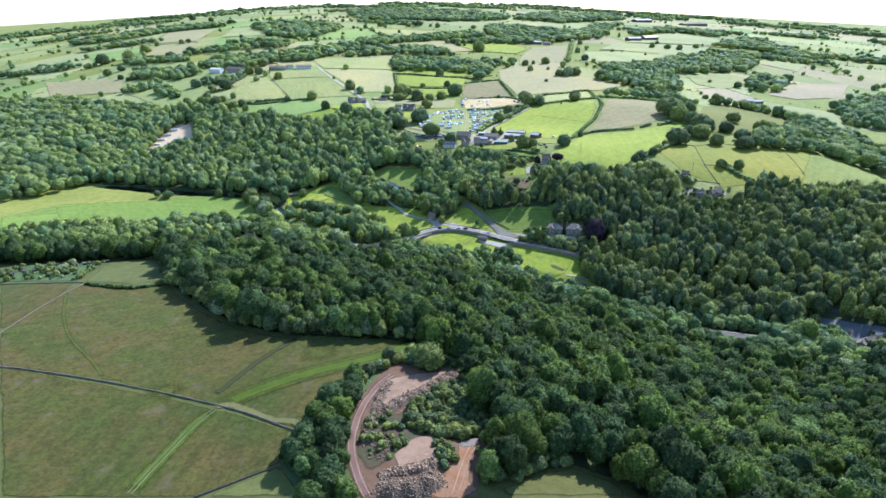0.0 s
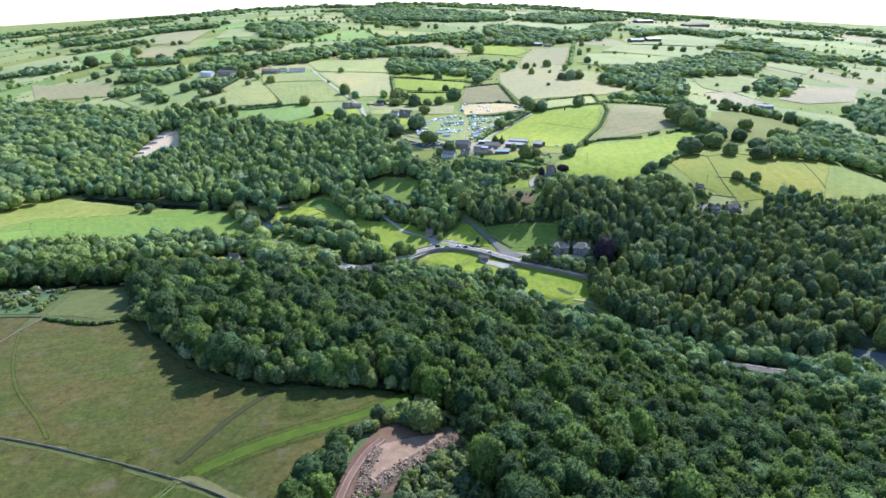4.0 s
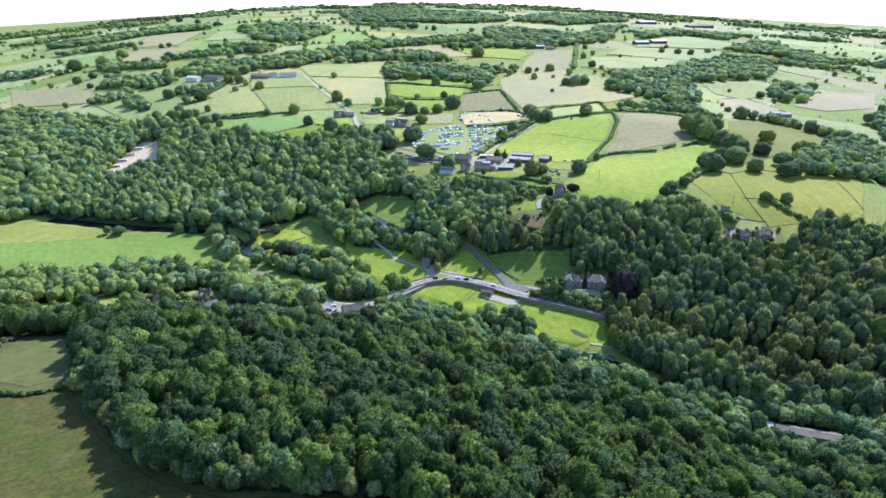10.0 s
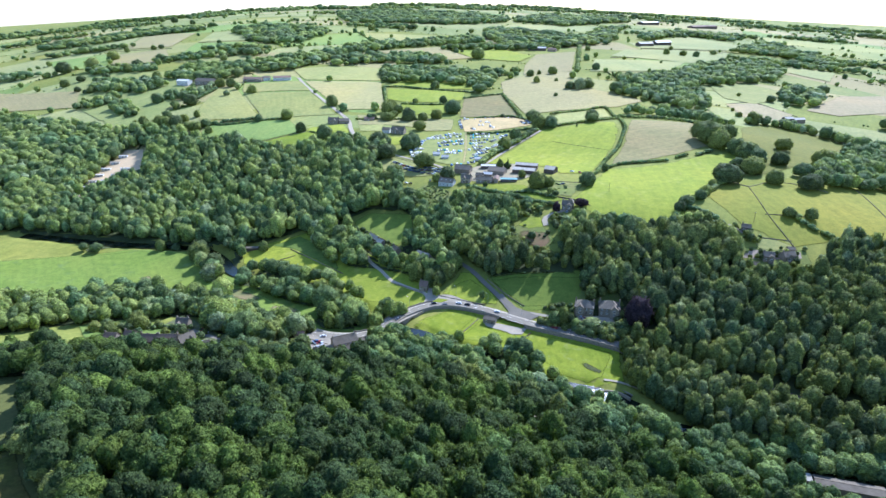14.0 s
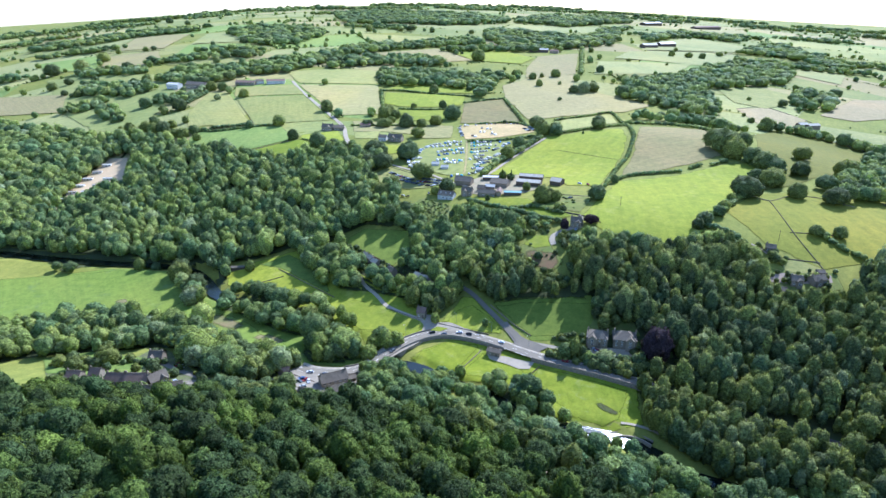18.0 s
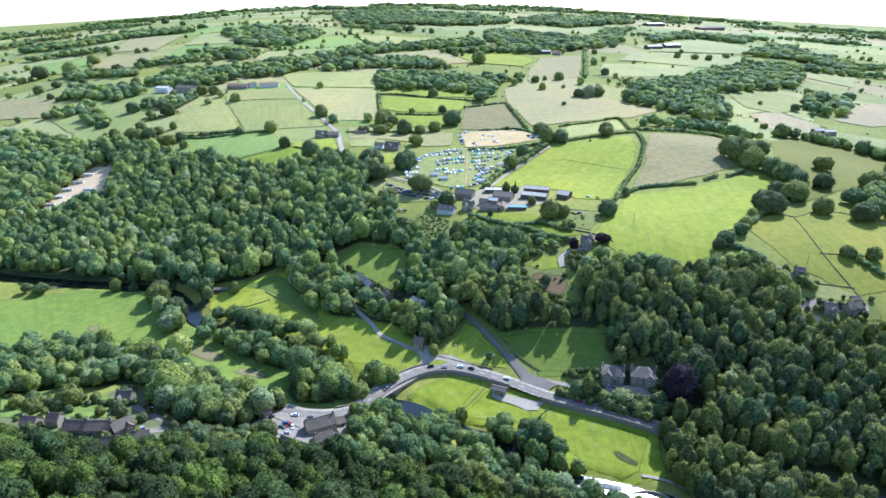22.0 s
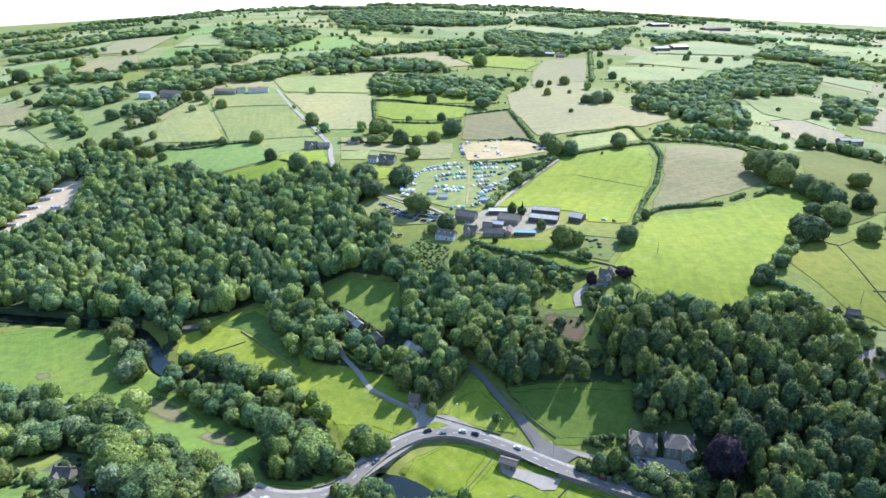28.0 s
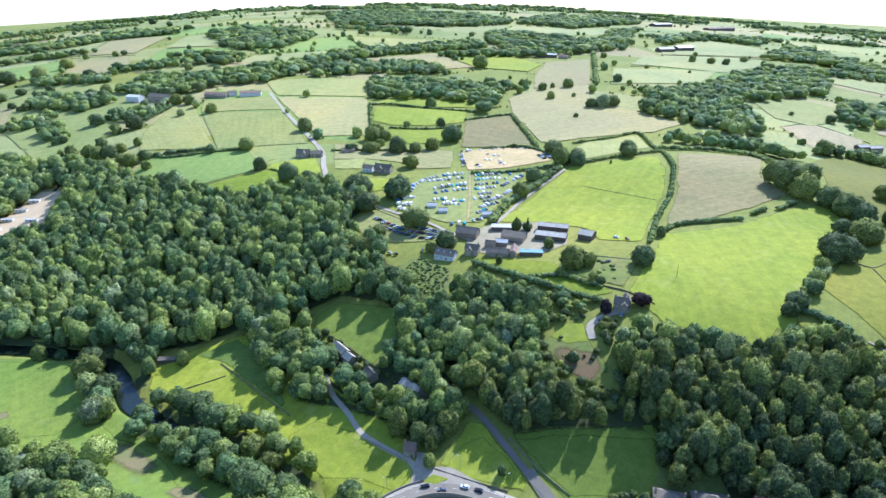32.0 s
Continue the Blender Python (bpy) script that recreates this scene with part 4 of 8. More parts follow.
road("lane", VILLAGE_LANE, 4.0, ASPHALT, "narrow village lane between gardens")
road("farm_lane", LANE, 5.5, PAVING, "pale straight country lane between walls", 0.7)
road("lane", COTTAGE_LANE + [(-52, 48), (-62, 62), (-70, 80)], 3.0, PAVING, "narrow pale cottage lane")
road("track", CAMP_TRACK, 4.0, GRASS["tan2"], "trodden grass track through the camp", 0.75, "track")
road("track", [(-62, 294), (-37, 274), (-13, 255), (6, 232), (24, 212)], 3.2, PAVING, "pale track between car park and camp", 0.8, "track")
road("track", WALL_TRACK, 3.4, PAVING, "pale farm track beside a hedge", 0.7, "track")
tagged(ribbon("green_strip", SPUR_TRACK, 8.5, GRASS["strip"], 0.4, cross=8), "greener strip beside the wheel track", "path", kind="structure")
for wheel in (-0.9, 0.9):
    tagged(ribbon("wheel_track", SPUR_TRACK, 0.75, TRACK, 0.48, 2.0, side=wheel), "pale wheel track across the hay field", "track", kind="structure")
road("track", [(22, -116), (34, -122), (49, -131), (64, -139), (80, -146)], 3.4, PAVING, "pale woodland track above the river", 0.4, "track")
road("drive", EAST_DRIVE + [(92, -30)], 2.8, PAVING, "pale gravel drive", 0.5)


RAILWAY = [(196, -86), (230, -101), (260, -114), (278, -123), (303, -133), (330, -150), (380, -174), (440, -196)]
OPEN_LINES.append((RAILWAY, 5.5))
tagged(ribbon("old_railway", RAILWAY, 5.0, surface("cinder_ballast", (0.12, 0.1, 0.085), (0.09, 0.08, 0.065), 0.2, 1.2), 0.4), "disused cinder railway path through trees", "path", "roads", "structure")
OPEN_GROUND.append(([(186, -150), (204, -153), (240, -165), (242, -183), (222, -184), (190, -172)], 0.1))                         # round the long mill shed


def water_level(c):
    z = rise(c[:, 0], c[:, 1])
    z = np.convolve(np.pad(z, 12, "edge"), np.ones(25) / 25, "valid")
    return np.minimum.accumulate(z) - 1.3 if z[0] > z[-1] else z - 1.3


OPEN_LINES.append(([(-224, 120), (-200, 91), (-178, 62)], 11.5))
OPEN_GROUND.append(([(-32, -30), (-20, -29), (-6, -40), (-4, -50), (-12, -60), (-22, -58), (-32, -40)], 0.1))     # round the pool
river = tagged(ribbon("river", RIVER, 11.5, WATER, 0, 3.0, water_level, swell=lambda c: 0.35 * np.exp(-((c[:, 0] + 15) ** 2 + (c[:, 1] + 43) ** 2) / 170)), "dark slow river between wooded banks", "river", kind="structure")

for poly in (QUARRY, VILLAGE, PUB_YARD, CAR_PARK, HALL, WORKS, HOUSE_E, HOUSE_M, SLUMP, ORCHARD, FARMYARD, ALLOT, GARDEN_W, COTTAGES):
    OPEN_GROUND.append((poly, 0.4))
for poly, dx, dy in ((CLEARING, 14, -26), (HOUSE_E, 0, -14), (HALL, 0, -6), (HOUSE_M, 0, -12), (SLUMP, 2, -15), (SLUMP, 5, -26), (HALL, 0, -14), (COTTAGES, 4, -10), (WORKS, 0, -14), (WORKS, 6, -26), (ORCHARD, 0, -10), (COTTAGES, 0, -4)):
    OPEN_GROUND.append(([(x + dx, y + dy) for x, y in poly], 0.2))

OPEN_GROUND.append((CLEARING, 1.0))
OPEN_GROUND.append(([(126, -30), (140, -26), (152, -38), (146, -56), (128, -52)], 0.3))          # round the copper beech
OPEN_GROUND.append(([(70, -86), (98, -90), (116, -98), (112, -108), (94, -106), (70, -98)], 0.15))   # open water below the weir

# ---------------------------------------------------------------- woods
SPUR_WOOD = [(-430, -88), (-330, -96), (-265, -102), (-210, -113), (-150, -115), (-110, -112), (-66, -100), (-40, -102), (0, -110), (22, -119), (49, -134), (80, -149), (150, -178), (300, -232), (430, -268),
             (430, -430), (110, -430), (74, -402), (63, -392), (49, -386), (30, -398), (14, -402), (20, -364), (12, -340), (8, -316), (-14, -292),
             (-83, -288), (-117, -275), (-149, -250), (-183, -211), (-190, -198), (-222, -138), (-262, -138), (-310, -132), (-430, -120)]
# spur wood in LEAF_DARK, so its cloud shade comes from the leaf colour
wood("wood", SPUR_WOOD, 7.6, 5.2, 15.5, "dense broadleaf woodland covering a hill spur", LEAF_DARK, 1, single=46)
RIVERSIDE = [(-48, -62), (-36, -46), (-22, -52), (0, -60), (30, -82), (60, -102), (100, -106), (150, -133), (260, -164), (330, -186), (430, -214),
             (430, -262), (300, -226), (150, -172), (80, -143), (49, -128), (22, -113), (0, -104), (-40, -100), (-56, -98)]
wood("wood", RIVERSIDE, 7.6, 4.5, 11.5, "pale ash and willow woodland along the river", LEAF_WILLOW, 15, single=16)
QUARRY_EDGE = [(-66, -382), (-60, -352), (-46, -334), (-38, -330), (-44, -368), (-40, -395), (-34, -410), (-52, -412)]
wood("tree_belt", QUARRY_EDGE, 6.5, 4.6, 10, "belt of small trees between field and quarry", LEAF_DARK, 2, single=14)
EDGE = [(4, -306), (-14, -292), (-48, -290), (-83, -288), (-117, -275), (-149, -250), (-183, -211), (-190, -198), (-208, -164), (-222, -138)]
wood("tree_belt", EDGE + [(x + 7, y + 12) for x, y in EDGE[::-1]], 6.6, 4.3, 9.5, "lighter bushy trees along the wood's field edge", LEAF_MID, 13, single=12, free="lines", gap=0.0)
RIGHT_WOOD = [(-28, 134), (-5, 132), (6, 140), (26, 148), (48, 126), (70, 106), (62, 92), (56, 66), (62, 36), (96, 34), (102, 76), (114, 84), (130, 78), (142, 66), (177, 49), (186, 58), (196, 65), (208, 66), (216, 54), (230, 42),
              (234, 6), (288, 8), (326, 36), (362, 20), (470, 30), (470, -216), (330, -178), (260, -156), (200, -138), (150, -124), (122, -95), (118, -60), (78, -36), (90, -28), (108, -10), (108, 14), (64, 20), (37, 21),
              (24, 38), (10, 62), (-10, 90), (-26, 102)]
# lower part in the darker leaf, which carries cloud shade; upper part in LEAF
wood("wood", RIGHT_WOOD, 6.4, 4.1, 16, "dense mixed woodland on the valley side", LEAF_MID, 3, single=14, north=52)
wood("wood", RIGHT_WOOD, 6.4, 4.0, 12.5, "mixed woodland on the upper valley side", LEAF, 14, single=4, south=52)
COTTAGE_WOOD = [(-95, 140), (-84, 124), (-60, 98), (-41, 80), (-27, 100), (-10, 88), (12, 56), (14, 42), (8, 28), (-4, 16), (-14, 24), (-40, 42), (-62, 52), (-85, 60), (-92, 90)]
wood("wood", COTTAGE_WOOD, 6.8, 4.2, 12, "garden trees crowding round cottages", LEAF, 4, single=10)
LEFT_WOOD = [(-470, 160), (-420, 152), (-360, 142), (-306, 136), (-243, 129), (-208, 118), (-165, 122), (-137, 134), (-112, 108), (-95, 142), (-72, 155), (-40, 140), (-34, 180), (-50, 222), (-66, 232), (-80, 262), (-60, 295),
             (-95, 320), (-108, 345), (-132, 345), (-146, 325), (-195, 322), (-249, 358), (-283, 375), (-340, 405), (-380, 440), (-440, 470), (-500, 440)]
wood("wood", LEFT_WOOD, 8.2, 4.9, 15, "dense oak wood on the far river bank", LEAF, 5)
VILLAGE_TREES = [(-430, 30), (-317, 36), (-275, 34), (-228, 20), (-186, 12), (-152, -16), (-120, -38), (-104, -44), (-108, -70), (-135, -66), (-180, -20), (-205, -18), (-270, -28), (-330, -60), (-430, -50)]
wood("wood", VILLAGE_TREES, 7.4, 4.6, 12, "trees between village gardens and river meadow", LEAF, 7, single=10)
wood("tree_belt", [(-22, -40), (-10, -46), (14, -54), (40, -58), (52, -60), (64, -78), (74, -88), (66, -98), (45, -90), (25, -72), (-5, -58), (-26, -50)], 7.0, 4.6, 10, "riverside alders and willows below the meadows", LEAF_WILLOW, 8, single=6, gap=0.15)
wood("tree_belt", [(66, -26), (78, -33), (100, -43), (128, -55), (138, -44), (128, -37), (112, -41), (96, -36), (84, -26), (72, -20)], 6.5, 4.2, 9, "garden trees between the villas and the road", LEAF, 9, single=6, gap=0.1)
wood("tree_belt", [(-98, -24), (-88, -4), (-62, -6), (-38, -16), (-44, -28), (-62, -40), (-88, -40)], 8.5, 6.4, 14, "large spreading trees beside the inn", LEAF, 10, single=6, gap=0.2)
wood("tree_belt", [(100, -14), (112, 14), (140, 10), (150, -10), (140, -20), (134, 0), (116, 4)], 6.5, 4.2, 11, "trees round the villa gardens", LEAF, 11, gap=0.2)
wood("tree_belt", [(20, 152), (50, 136), (76, 116), (96, 104), (92, 98), (70, 106), (48, 126), (20, 144)], 6.0, 3.4, 6.0, "belt of small trees below the farm paddock", LEAF, 12, gap=0.0, free="all")

# ---------------------------------------------------------------- belts along the banks and lanes
wood("tree_belt", [(-244, 133), (-220, 126), (-187, 57), (-201, 56), (-232, 108)], 6.5, 5.0, 11, "willows and alders on the meadow bank", LEAF, 120, free="lines", gap=0.0)
wood("tree_belt", [(-212, 133), (-189, 119), (-174, 69), (-190, 74)], 6.0, 4.0, 10, "riverside trees between water and meadow", LEAF, 121, free="lines", gap=0.0)
wood("tree_belt", [(-186, 72), (-152, 71), (-119, 51), (-98, 44), (-80, 27), (-59, 7), (-61, -2), (-105, -3), (-135, 15), (-160, 36), (-178, 43)], 8.2, 5.0, 11.5, "thick belt of riverside trees round the meadow", LEAF, 122, free="lines", gap=0.0)
wood("tree_belt", [(-143, 165), (-116, 149), (-96, 114), (-65, 90), (-71, 79), (-92, 92), (-94, 61), (-112, 90), (-131, 133)], 7.0, 4.8, 12, "trees and bushes beside the shaded meadow", LEAF, 123, free="lines", gap=0.0)
wood("tree_belt", [(-346, 120), (-327, 134), (-249, 141), (-246, 135), (-320, 122), (-338, 108)], 12, 4.5, 8, "scattered bushes on the river bank", LEAF, 124, free="lines", gap=0.0)
wood("tree_belt", [(-289, 33), (-262, 37), (-212, 28), (-171, 16), (-165, 3), (-221, 10), (-275, 12)], 7.5, 5.2, 12, "trees along the meadow's village side", LEAF, 125, free="lines", gap=0.0)
wood("tree_belt", [(186, -144), (196, -132), (240, -145), (276, -156), (300, -166), (300, -182), (262, -170), (226, -160), (200, -154)], 6.4, 4.8, 11, "willows and ashes overhanging the river", LEAF_WILLOW, 137, free="all")
wood("tree_belt", [(262, -169), (280, -189), (299, -220), (275, -253), (245, -200)], 8.0, 5.5, 14, "trees hiding the mill yard", LEAF, 127, free="lines", gap=0.0)
wood("tree_belt", [(3, 108), (27, 82), (45, 56), (55, 35), (51, 24), (36, 43), (19, 69), (1, 89)], 7.5, 5.2, 13, "tall trees along the side road", LEAF, 128, free="lines", gap=0.0)
wood("tree_belt", [(-186, -15), (-161, -8), (-120, -31), (-101, -51), (-99, -69), (-124, -73), (-158, -55)], 8.0, 6.2, 14, "large spreading trees between village and inn", LEAF, 129, free="lines", gap=0.0)
wood("tree_belt", [(-49, 168), (-26, 159), (-8, 123), (-10, 101), (-19, 99), (-27, 119), (-40, 140)], 7.0, 5.0, 13, "tall trees between orchard and meadow", LEAF, 130, free="lines", gap=0.0)
wood("tree_belt", [(-3, 82), (14, 55), (19, 39), (13, 31), (-2, 49), (-7, 68)], 6.5, 4.6, 11, "garden trees beside the side road", LEAF, 131, free="lines", gap=0.0)
wood("tree_belt", [(68, -20), (89, -24), (102, -33), (109, -42), (102, -48), (86, -39), (69, -29)], 5.2, 3.8, 7, "bushy trees between villas and road", LEAF, 132, free="lines", gap=0.0)


CREST = [(440, 482), (484, 479), (500, 465), (522, 448), (536, 432), (549, 405), (554, 381), (556, 350)]
wood("tree_belt", CREST + [(x + 22, y + 14) for x, y in CREST[::-1]], 9.0, 6.2, 12, "thick belt of trees along the crest of a knoll", LEAF, 133, free="all")


wood("tree_belt", [(-150, -100), (-138, -86), (-112, -92), (-98, -84), (-84, -86), (-68, -94), (-62, -106), (-110, -116), (-150, -116)], 5.6, 3.8, 8.5, "low dark trees between the road and the wood", LEAF_DARK, 134, free="lines", gap=0.0)
wood("tree_belt", [(-128, -86), (-112, -88), (-108, -78), (-99, -68), (-90, -76), (-92, -88), (-104, -98), (-126, -96)], 6.0, 4.6, 9.5, "full green trees between the village road and the inn yard", LEAF_MID, 136, free="lines", gap=0.0)
wood("tree_belt", [(-238, -92), (-202, -92), (-188, -98), (-174, -102), (-176, -114), (-240, -110)], 5.6, 3.7, 8.5, "low dark trees behind the village gardens", LEAF_DARK, 135, free="lines", gap=0.0)


# ---------------------------------------------------------------- far copses
wood("copse", [(-120, 790), (-124, 870), (-41, 907), (49, 864), (121, 845), (110, 783), (75, 676), (56, 648), (55, 703), (-18, 752), (-106, 745)], 15, 9.3, 13, "dense dark green copse of broadleaf trees on farmland", LEAF, 50, free="all")
wood("copse", [(-232, 922), (-230, 998), (-93, 1071), (-23, 1062), (11, 987), (-27, 966), (-97, 973), (-224, 907)], 15, 9.3, 13, "dense dark green copse of broadleaf trees on farmland", LEAF, 51, free="all")
wood("copse", [(292, 682), (350, 785), (474, 889), (481, 788), (440, 594), (421, 555), (376, 544), (337, 598), (289, 644)], 11.5, 7.1, 13, "dense dark green copse of broadleaf trees on farmland", LEAF, 52, free="all")
wood("copse", [(468, 887), (552, 977), (701, 1124), (828, 1176), (759, 999), (682, 875), (510, 769), (481, 788)], 15, 9.3, 13, "dense dark green copse of broadleaf trees on farmland", LEAF, 53, free="all")
wood("copse", [(623, 740), (678, 801), (740, 796), (641, 646), (585, 646)], 15, 9.3, 13, "dense dark green copse of broadleaf trees on farmland", LEAF, 54, free="all")
wood("copse", [(-549, 833), (-543, 936), (-438, 906), (-358, 989), (-254, 1073), (-240, 996), (-294, 861), (-319, 843), (-381, 828), (-436, 772), (-527, 799)], 15, 9.3, 13, "dense dark green copse of broadleaf trees on farmland", LEAF, 55, free="all")
wood("copse", [(-712, 868), (-640, 830), (-560, 815), (-515, 760), (-545, 712), (-600, 735), (-680, 785)], 11.5, 7.1, 13, "dense dark green copse of broadleaf trees on farmland", LEAF, 56, free="all")
wood("copse", [(-562, 611), (-533, 631), (-473, 549), (-498, 541)], 11.5, 7.1, 13, "dense dark green copse of broadleaf trees on farmland", LEAF, 57, free="all")
wood("copse", [(-938, 727), (-773, 654), (-602, 542), (-490, 485), (-439, 402), (-436, 282), (-437, 146), (-475, 96), (-497, 72)], 11.5, 7.1, 13, "dense dark green copse of broadleaf trees on farmland", LEAF, 58, free="all")
wood("copse", [(352, 157), (416, 232), (590, 438), (604, 351), (598, 250), (501, 107), (473, 147), (411, 150), (359, 148)], 11.5, 7.1, 13, "dense dark green copse of broadleaf trees on farmland", LEAF, 59, free="all")
wood("copse", [(680, 529), (792, 630), (892, 703), (696, 400), (639, 408)], 11.5, 7.1, 13, "dense dark green copse of broadleaf trees on farmland", LEAF, 60, free="all")
wood("copse", [(-412, 2143), (-408, 2496), (-162, 2538), (159, 2401), (255, 2047), (31, 1855), (-164, 1856), (-304, 1744)], 22, 13.6, 14, "dense dark green copse of broadleaf trees on farmland", LEAF, 61, free="all")
wood("copse", [(255, 2047), (447, 2553), (798, 2631), (789, 2323), (431, 1904)], 22, 13.6, 14, "dense dark green copse of broadleaf trees on farmland", LEAF, 62, free="all")
wood("copse", [(130, 1645), (200, 1689), (344, 1561), (395, 1436), (522, 1770), (678, 2001), (440, 1330), (284, 1230), (154, 1228), (129, 1409)], 22, 13.6, 14, "dense dark green copse of broadleaf trees on farmland", LEAF, 63, free="all")
wood("copse", [(-304, 990), (-261, 1107), (-157, 1254), (-28, 1365), (102, 1429), (109, 1322), (-26, 1258), (-147, 1155), (-245, 1021), (-283, 945)], 15, 9.3, 13, "dense dark green copse of broadleaf trees on farmland", LEAF, 64, free="all")
wood("copse", [(-1337, 1721), (-1172, 1741), (-1046, 1842), (-841, 1788), (-754, 1654), (-943, 1631), (-1068, 1560), (-1246, 1584)], 22, 13.6, 14, "dense dark green copse of broadleaf trees on farmland", LEAF, 65, free="all")
wood("copse", [(-627, 1522), (-604, 1702), (-418, 1620), (-329, 1485), (-361, 1233), (-460, 1222)], 22, 13.6, 14, "dense dark green copse of broadleaf trees on farmland", LEAF, 66, free="all")
wood("copse", [(768, 1305), (1016, 1633), (1030, 1382), (1026, 1227), (940, 1097), (913, 1234), (863, 1288)], 22, 13.6, 14, "dense dark green copse of broadleaf trees on farmland", LEAF, 67, free="all")
wood("copse", [(581, 1514), (827, 1877), (997, 1805), (917, 1618), (784, 1718), (580, 1463)], 22, 13.6, 14, "dense dark green copse of broadleaf trees on farmland", LEAF, 68, free="all")
wood("copse", [(-490, 690), (-428, 690), (-414, 645), (-436, 628), (-478, 645)], 11.5, 7.1, 12, "dense dark green copse of broadleaf trees on farmland", LEAF, 69, free="all")
wood("copse", [(-645, 640), (-610, 690), (-575, 700), (-565, 655), (-600, 630)], 11.5, 7.1, 11, "dense dark green copse of broadleaf trees on farmland", LEAF, 72, free="all")
wood("copse", [(-798, 1006), (-738, 1020), (-615, 955), (-593, 919), (-684, 940), (-766, 955)], 15, 9.3, 13, "dense dark green copse of broadleaf trees on farmland", LEAF, 70, free="all")
wood("copse", [(279, 517), (317, 506), (374, 493), (405, 438), (389, 408), (356, 456), (306, 479), (272, 497)], 11.5, 7.1, 13, "dense dark green copse of broadleaf trees on farmland", LEAF, 71, free="all")


# ---------------------------------------------------------------- hedges and walls
hedge([(281, 159), (270, 150), (261, 141), (247, 124), (240, 116)], 5, "overgrown hedge of bushes along a field edge", seed=8)
hedge([(217, 93), (214, 86), (219, 84), (223, 79), (228, 75), (230, 68), (234, 62)], 5.5, "overgrown hedge of bushes along a field edge", seed=9)
hedge([(231, 56), (238, 54)], 2.0, "clipped dark garden hedge")
hedge([(-355, 471), (-338, 472), (-323, 474), (-311, 479), (-290, 479), (-270, 480)], 6, "tall uneven field hedge", gaps=0.15)
hedge([(-414, 633), (-418, 680), (-421, 727)], 10, "very tall clipped dark hedge beside a lawn")
hedge([(243, 432), (234, 372), (225, 341), (206, 293), (183, 252), (158, 195)], 4)
hedge([(177, 219), (192, 231), (217, 235), (245, 237)], 4)
hedge([(260, 248), (274, 257)], 4)
hedge([(286, 257), (306, 270)], 5)
hedge([(135, 387), (166, 396), (238, 424)], 4)
hedge([(157, 485), (208, 511), (250, 536), (240, 432)], 4)
hedge([(246, 441), (299, 446), (342, 428), (346, 393)], 6)
hedge([(100, 639), (108, 546), (113, 469)], 5)
hedge([(35, 613), (71, 630), (100, 642)], 4)
hedge([(-102, 706), (-77, 708), (-25, 689), (53, 659)], 4)
hedge([(-67, 571), (-15, 566), (26, 580)], 4)
hedge([(-107, 710), (-91, 579), (-69, 525)], 5)
hedge([(-124, 464), (-59, 464), (-26, 459)], 4)
hedge([(33, 373), (69, 373), (120, 385)], 4)
hedge([(49, 471), (99, 471), (128, 415)], 4)
hedge([(-358, 481), (-314, 464), (-265, 473), (-232, 477)], 4)
hedge([(-414, 640), (-406, 697)], 8)
hedge([(320, 223), (284, 177), (254, 139), (233, 115), (208, 86)], 5)
hedge([(43, 249), (64, 298), (93, 334), (121, 375)], 7)
hedge([(25, 171), (47, 151), (76, 125), (100, 108)], 5)
hedge([(-179, 397), (-165, 386), (-132, 356)], 2)
hedge([(-240, -211), (-205, -220), (-184, -210)], 3, material=LEAF_DARK)
hedge([(301, 77), (307, 60), (321, 41)], 5)
hedge([(46, 142), (79, 143), (103, 124)], 4)
hedge([(356, 1265), (271, 864)], 9)
wall_line([(-224, -317), (-205, -320), (-157, -331), (-99, -351), (-62, -370)], "grey dry-stone wall between fields")
wall_line([(-241, -210), (-244, -231), (-247, -283)], "grey dry-stone wall between fields")
wall_line([(-93, -405), (-76, -395), (-65, -389)], "grey dry-stone wall between fields")
wall_line([(-304, -202), (-244, -207)], "grey dry-stone wall between fields")
wall_line([(283, 156), (293, 143), (321, 159), (345, 155), (365, 136)], "grey dry-stone wall between fields")
wall_line([(292, 143), (283, 96), (280, 65), (282, 25)], "grey dry-stone wall between fields")
wall_line([(278, 78), (299, 77), (314, 75)], "grey dry-stone wall between fields")
wall_line([(250, 46), (283, 40)], "grey dry-stone wall between fields")
wall_line([(-166, 76), (-134, 89)], "grey dry-stone wall between fields")
wall_line([(-141, 102), (-85, 50)], "grey dry-stone wall between fields")
wall_line([(-40, 28), (-16, 11)], "grey dry-stone wall between fields")
wall_line([(-65, 109), (-39, 80)], "grey dry-stone wall between fields")
wall_line([(35, 20), (50, -1), (61, -13)], "grey dry-stone wall between fields")
wall_line([(11, -44), (26, -24)], "grey dry-stone wall between fields")
wall_line([(51, -53), (63, -41)], "grey dry-stone wall between fields")
wall_line([(-3, 6), (17, -3), (32, -9)], "grey dry-stone wall between fields")
wall_line([(103, 174), (139, 160)], "grey dry-stone wall between fields")
wall_line([(104, 127), (120, 116), (132, 101)], "grey dry-stone wall between fields")
wall_line([(-251, 758), (-174, 569), (-131, 446)], "grey dry-stone wall between fields")
wall_line([(-248, 362), (-184, 395)], "grey dry-stone wall between fields")
wall_line([(-61, 287), (-29, 258), (7, 228)], "grey dry-stone wall between fields")
wall_line([(-358, 694), (-267, 491)], "grey dry-stone wall between fields")
wall_line([(-331, 652), (-227, 657)], "grey dry-stone wall between fields")
wall_line([(-230, 667), (-165, 673)], "grey dry-stone wall between fields")
wall_line([(105, 732), (194, 743)], "grey dry-stone wall between fields")
wall_line([(247, 668), (247, 553)], "grey dry-stone wall between fields")
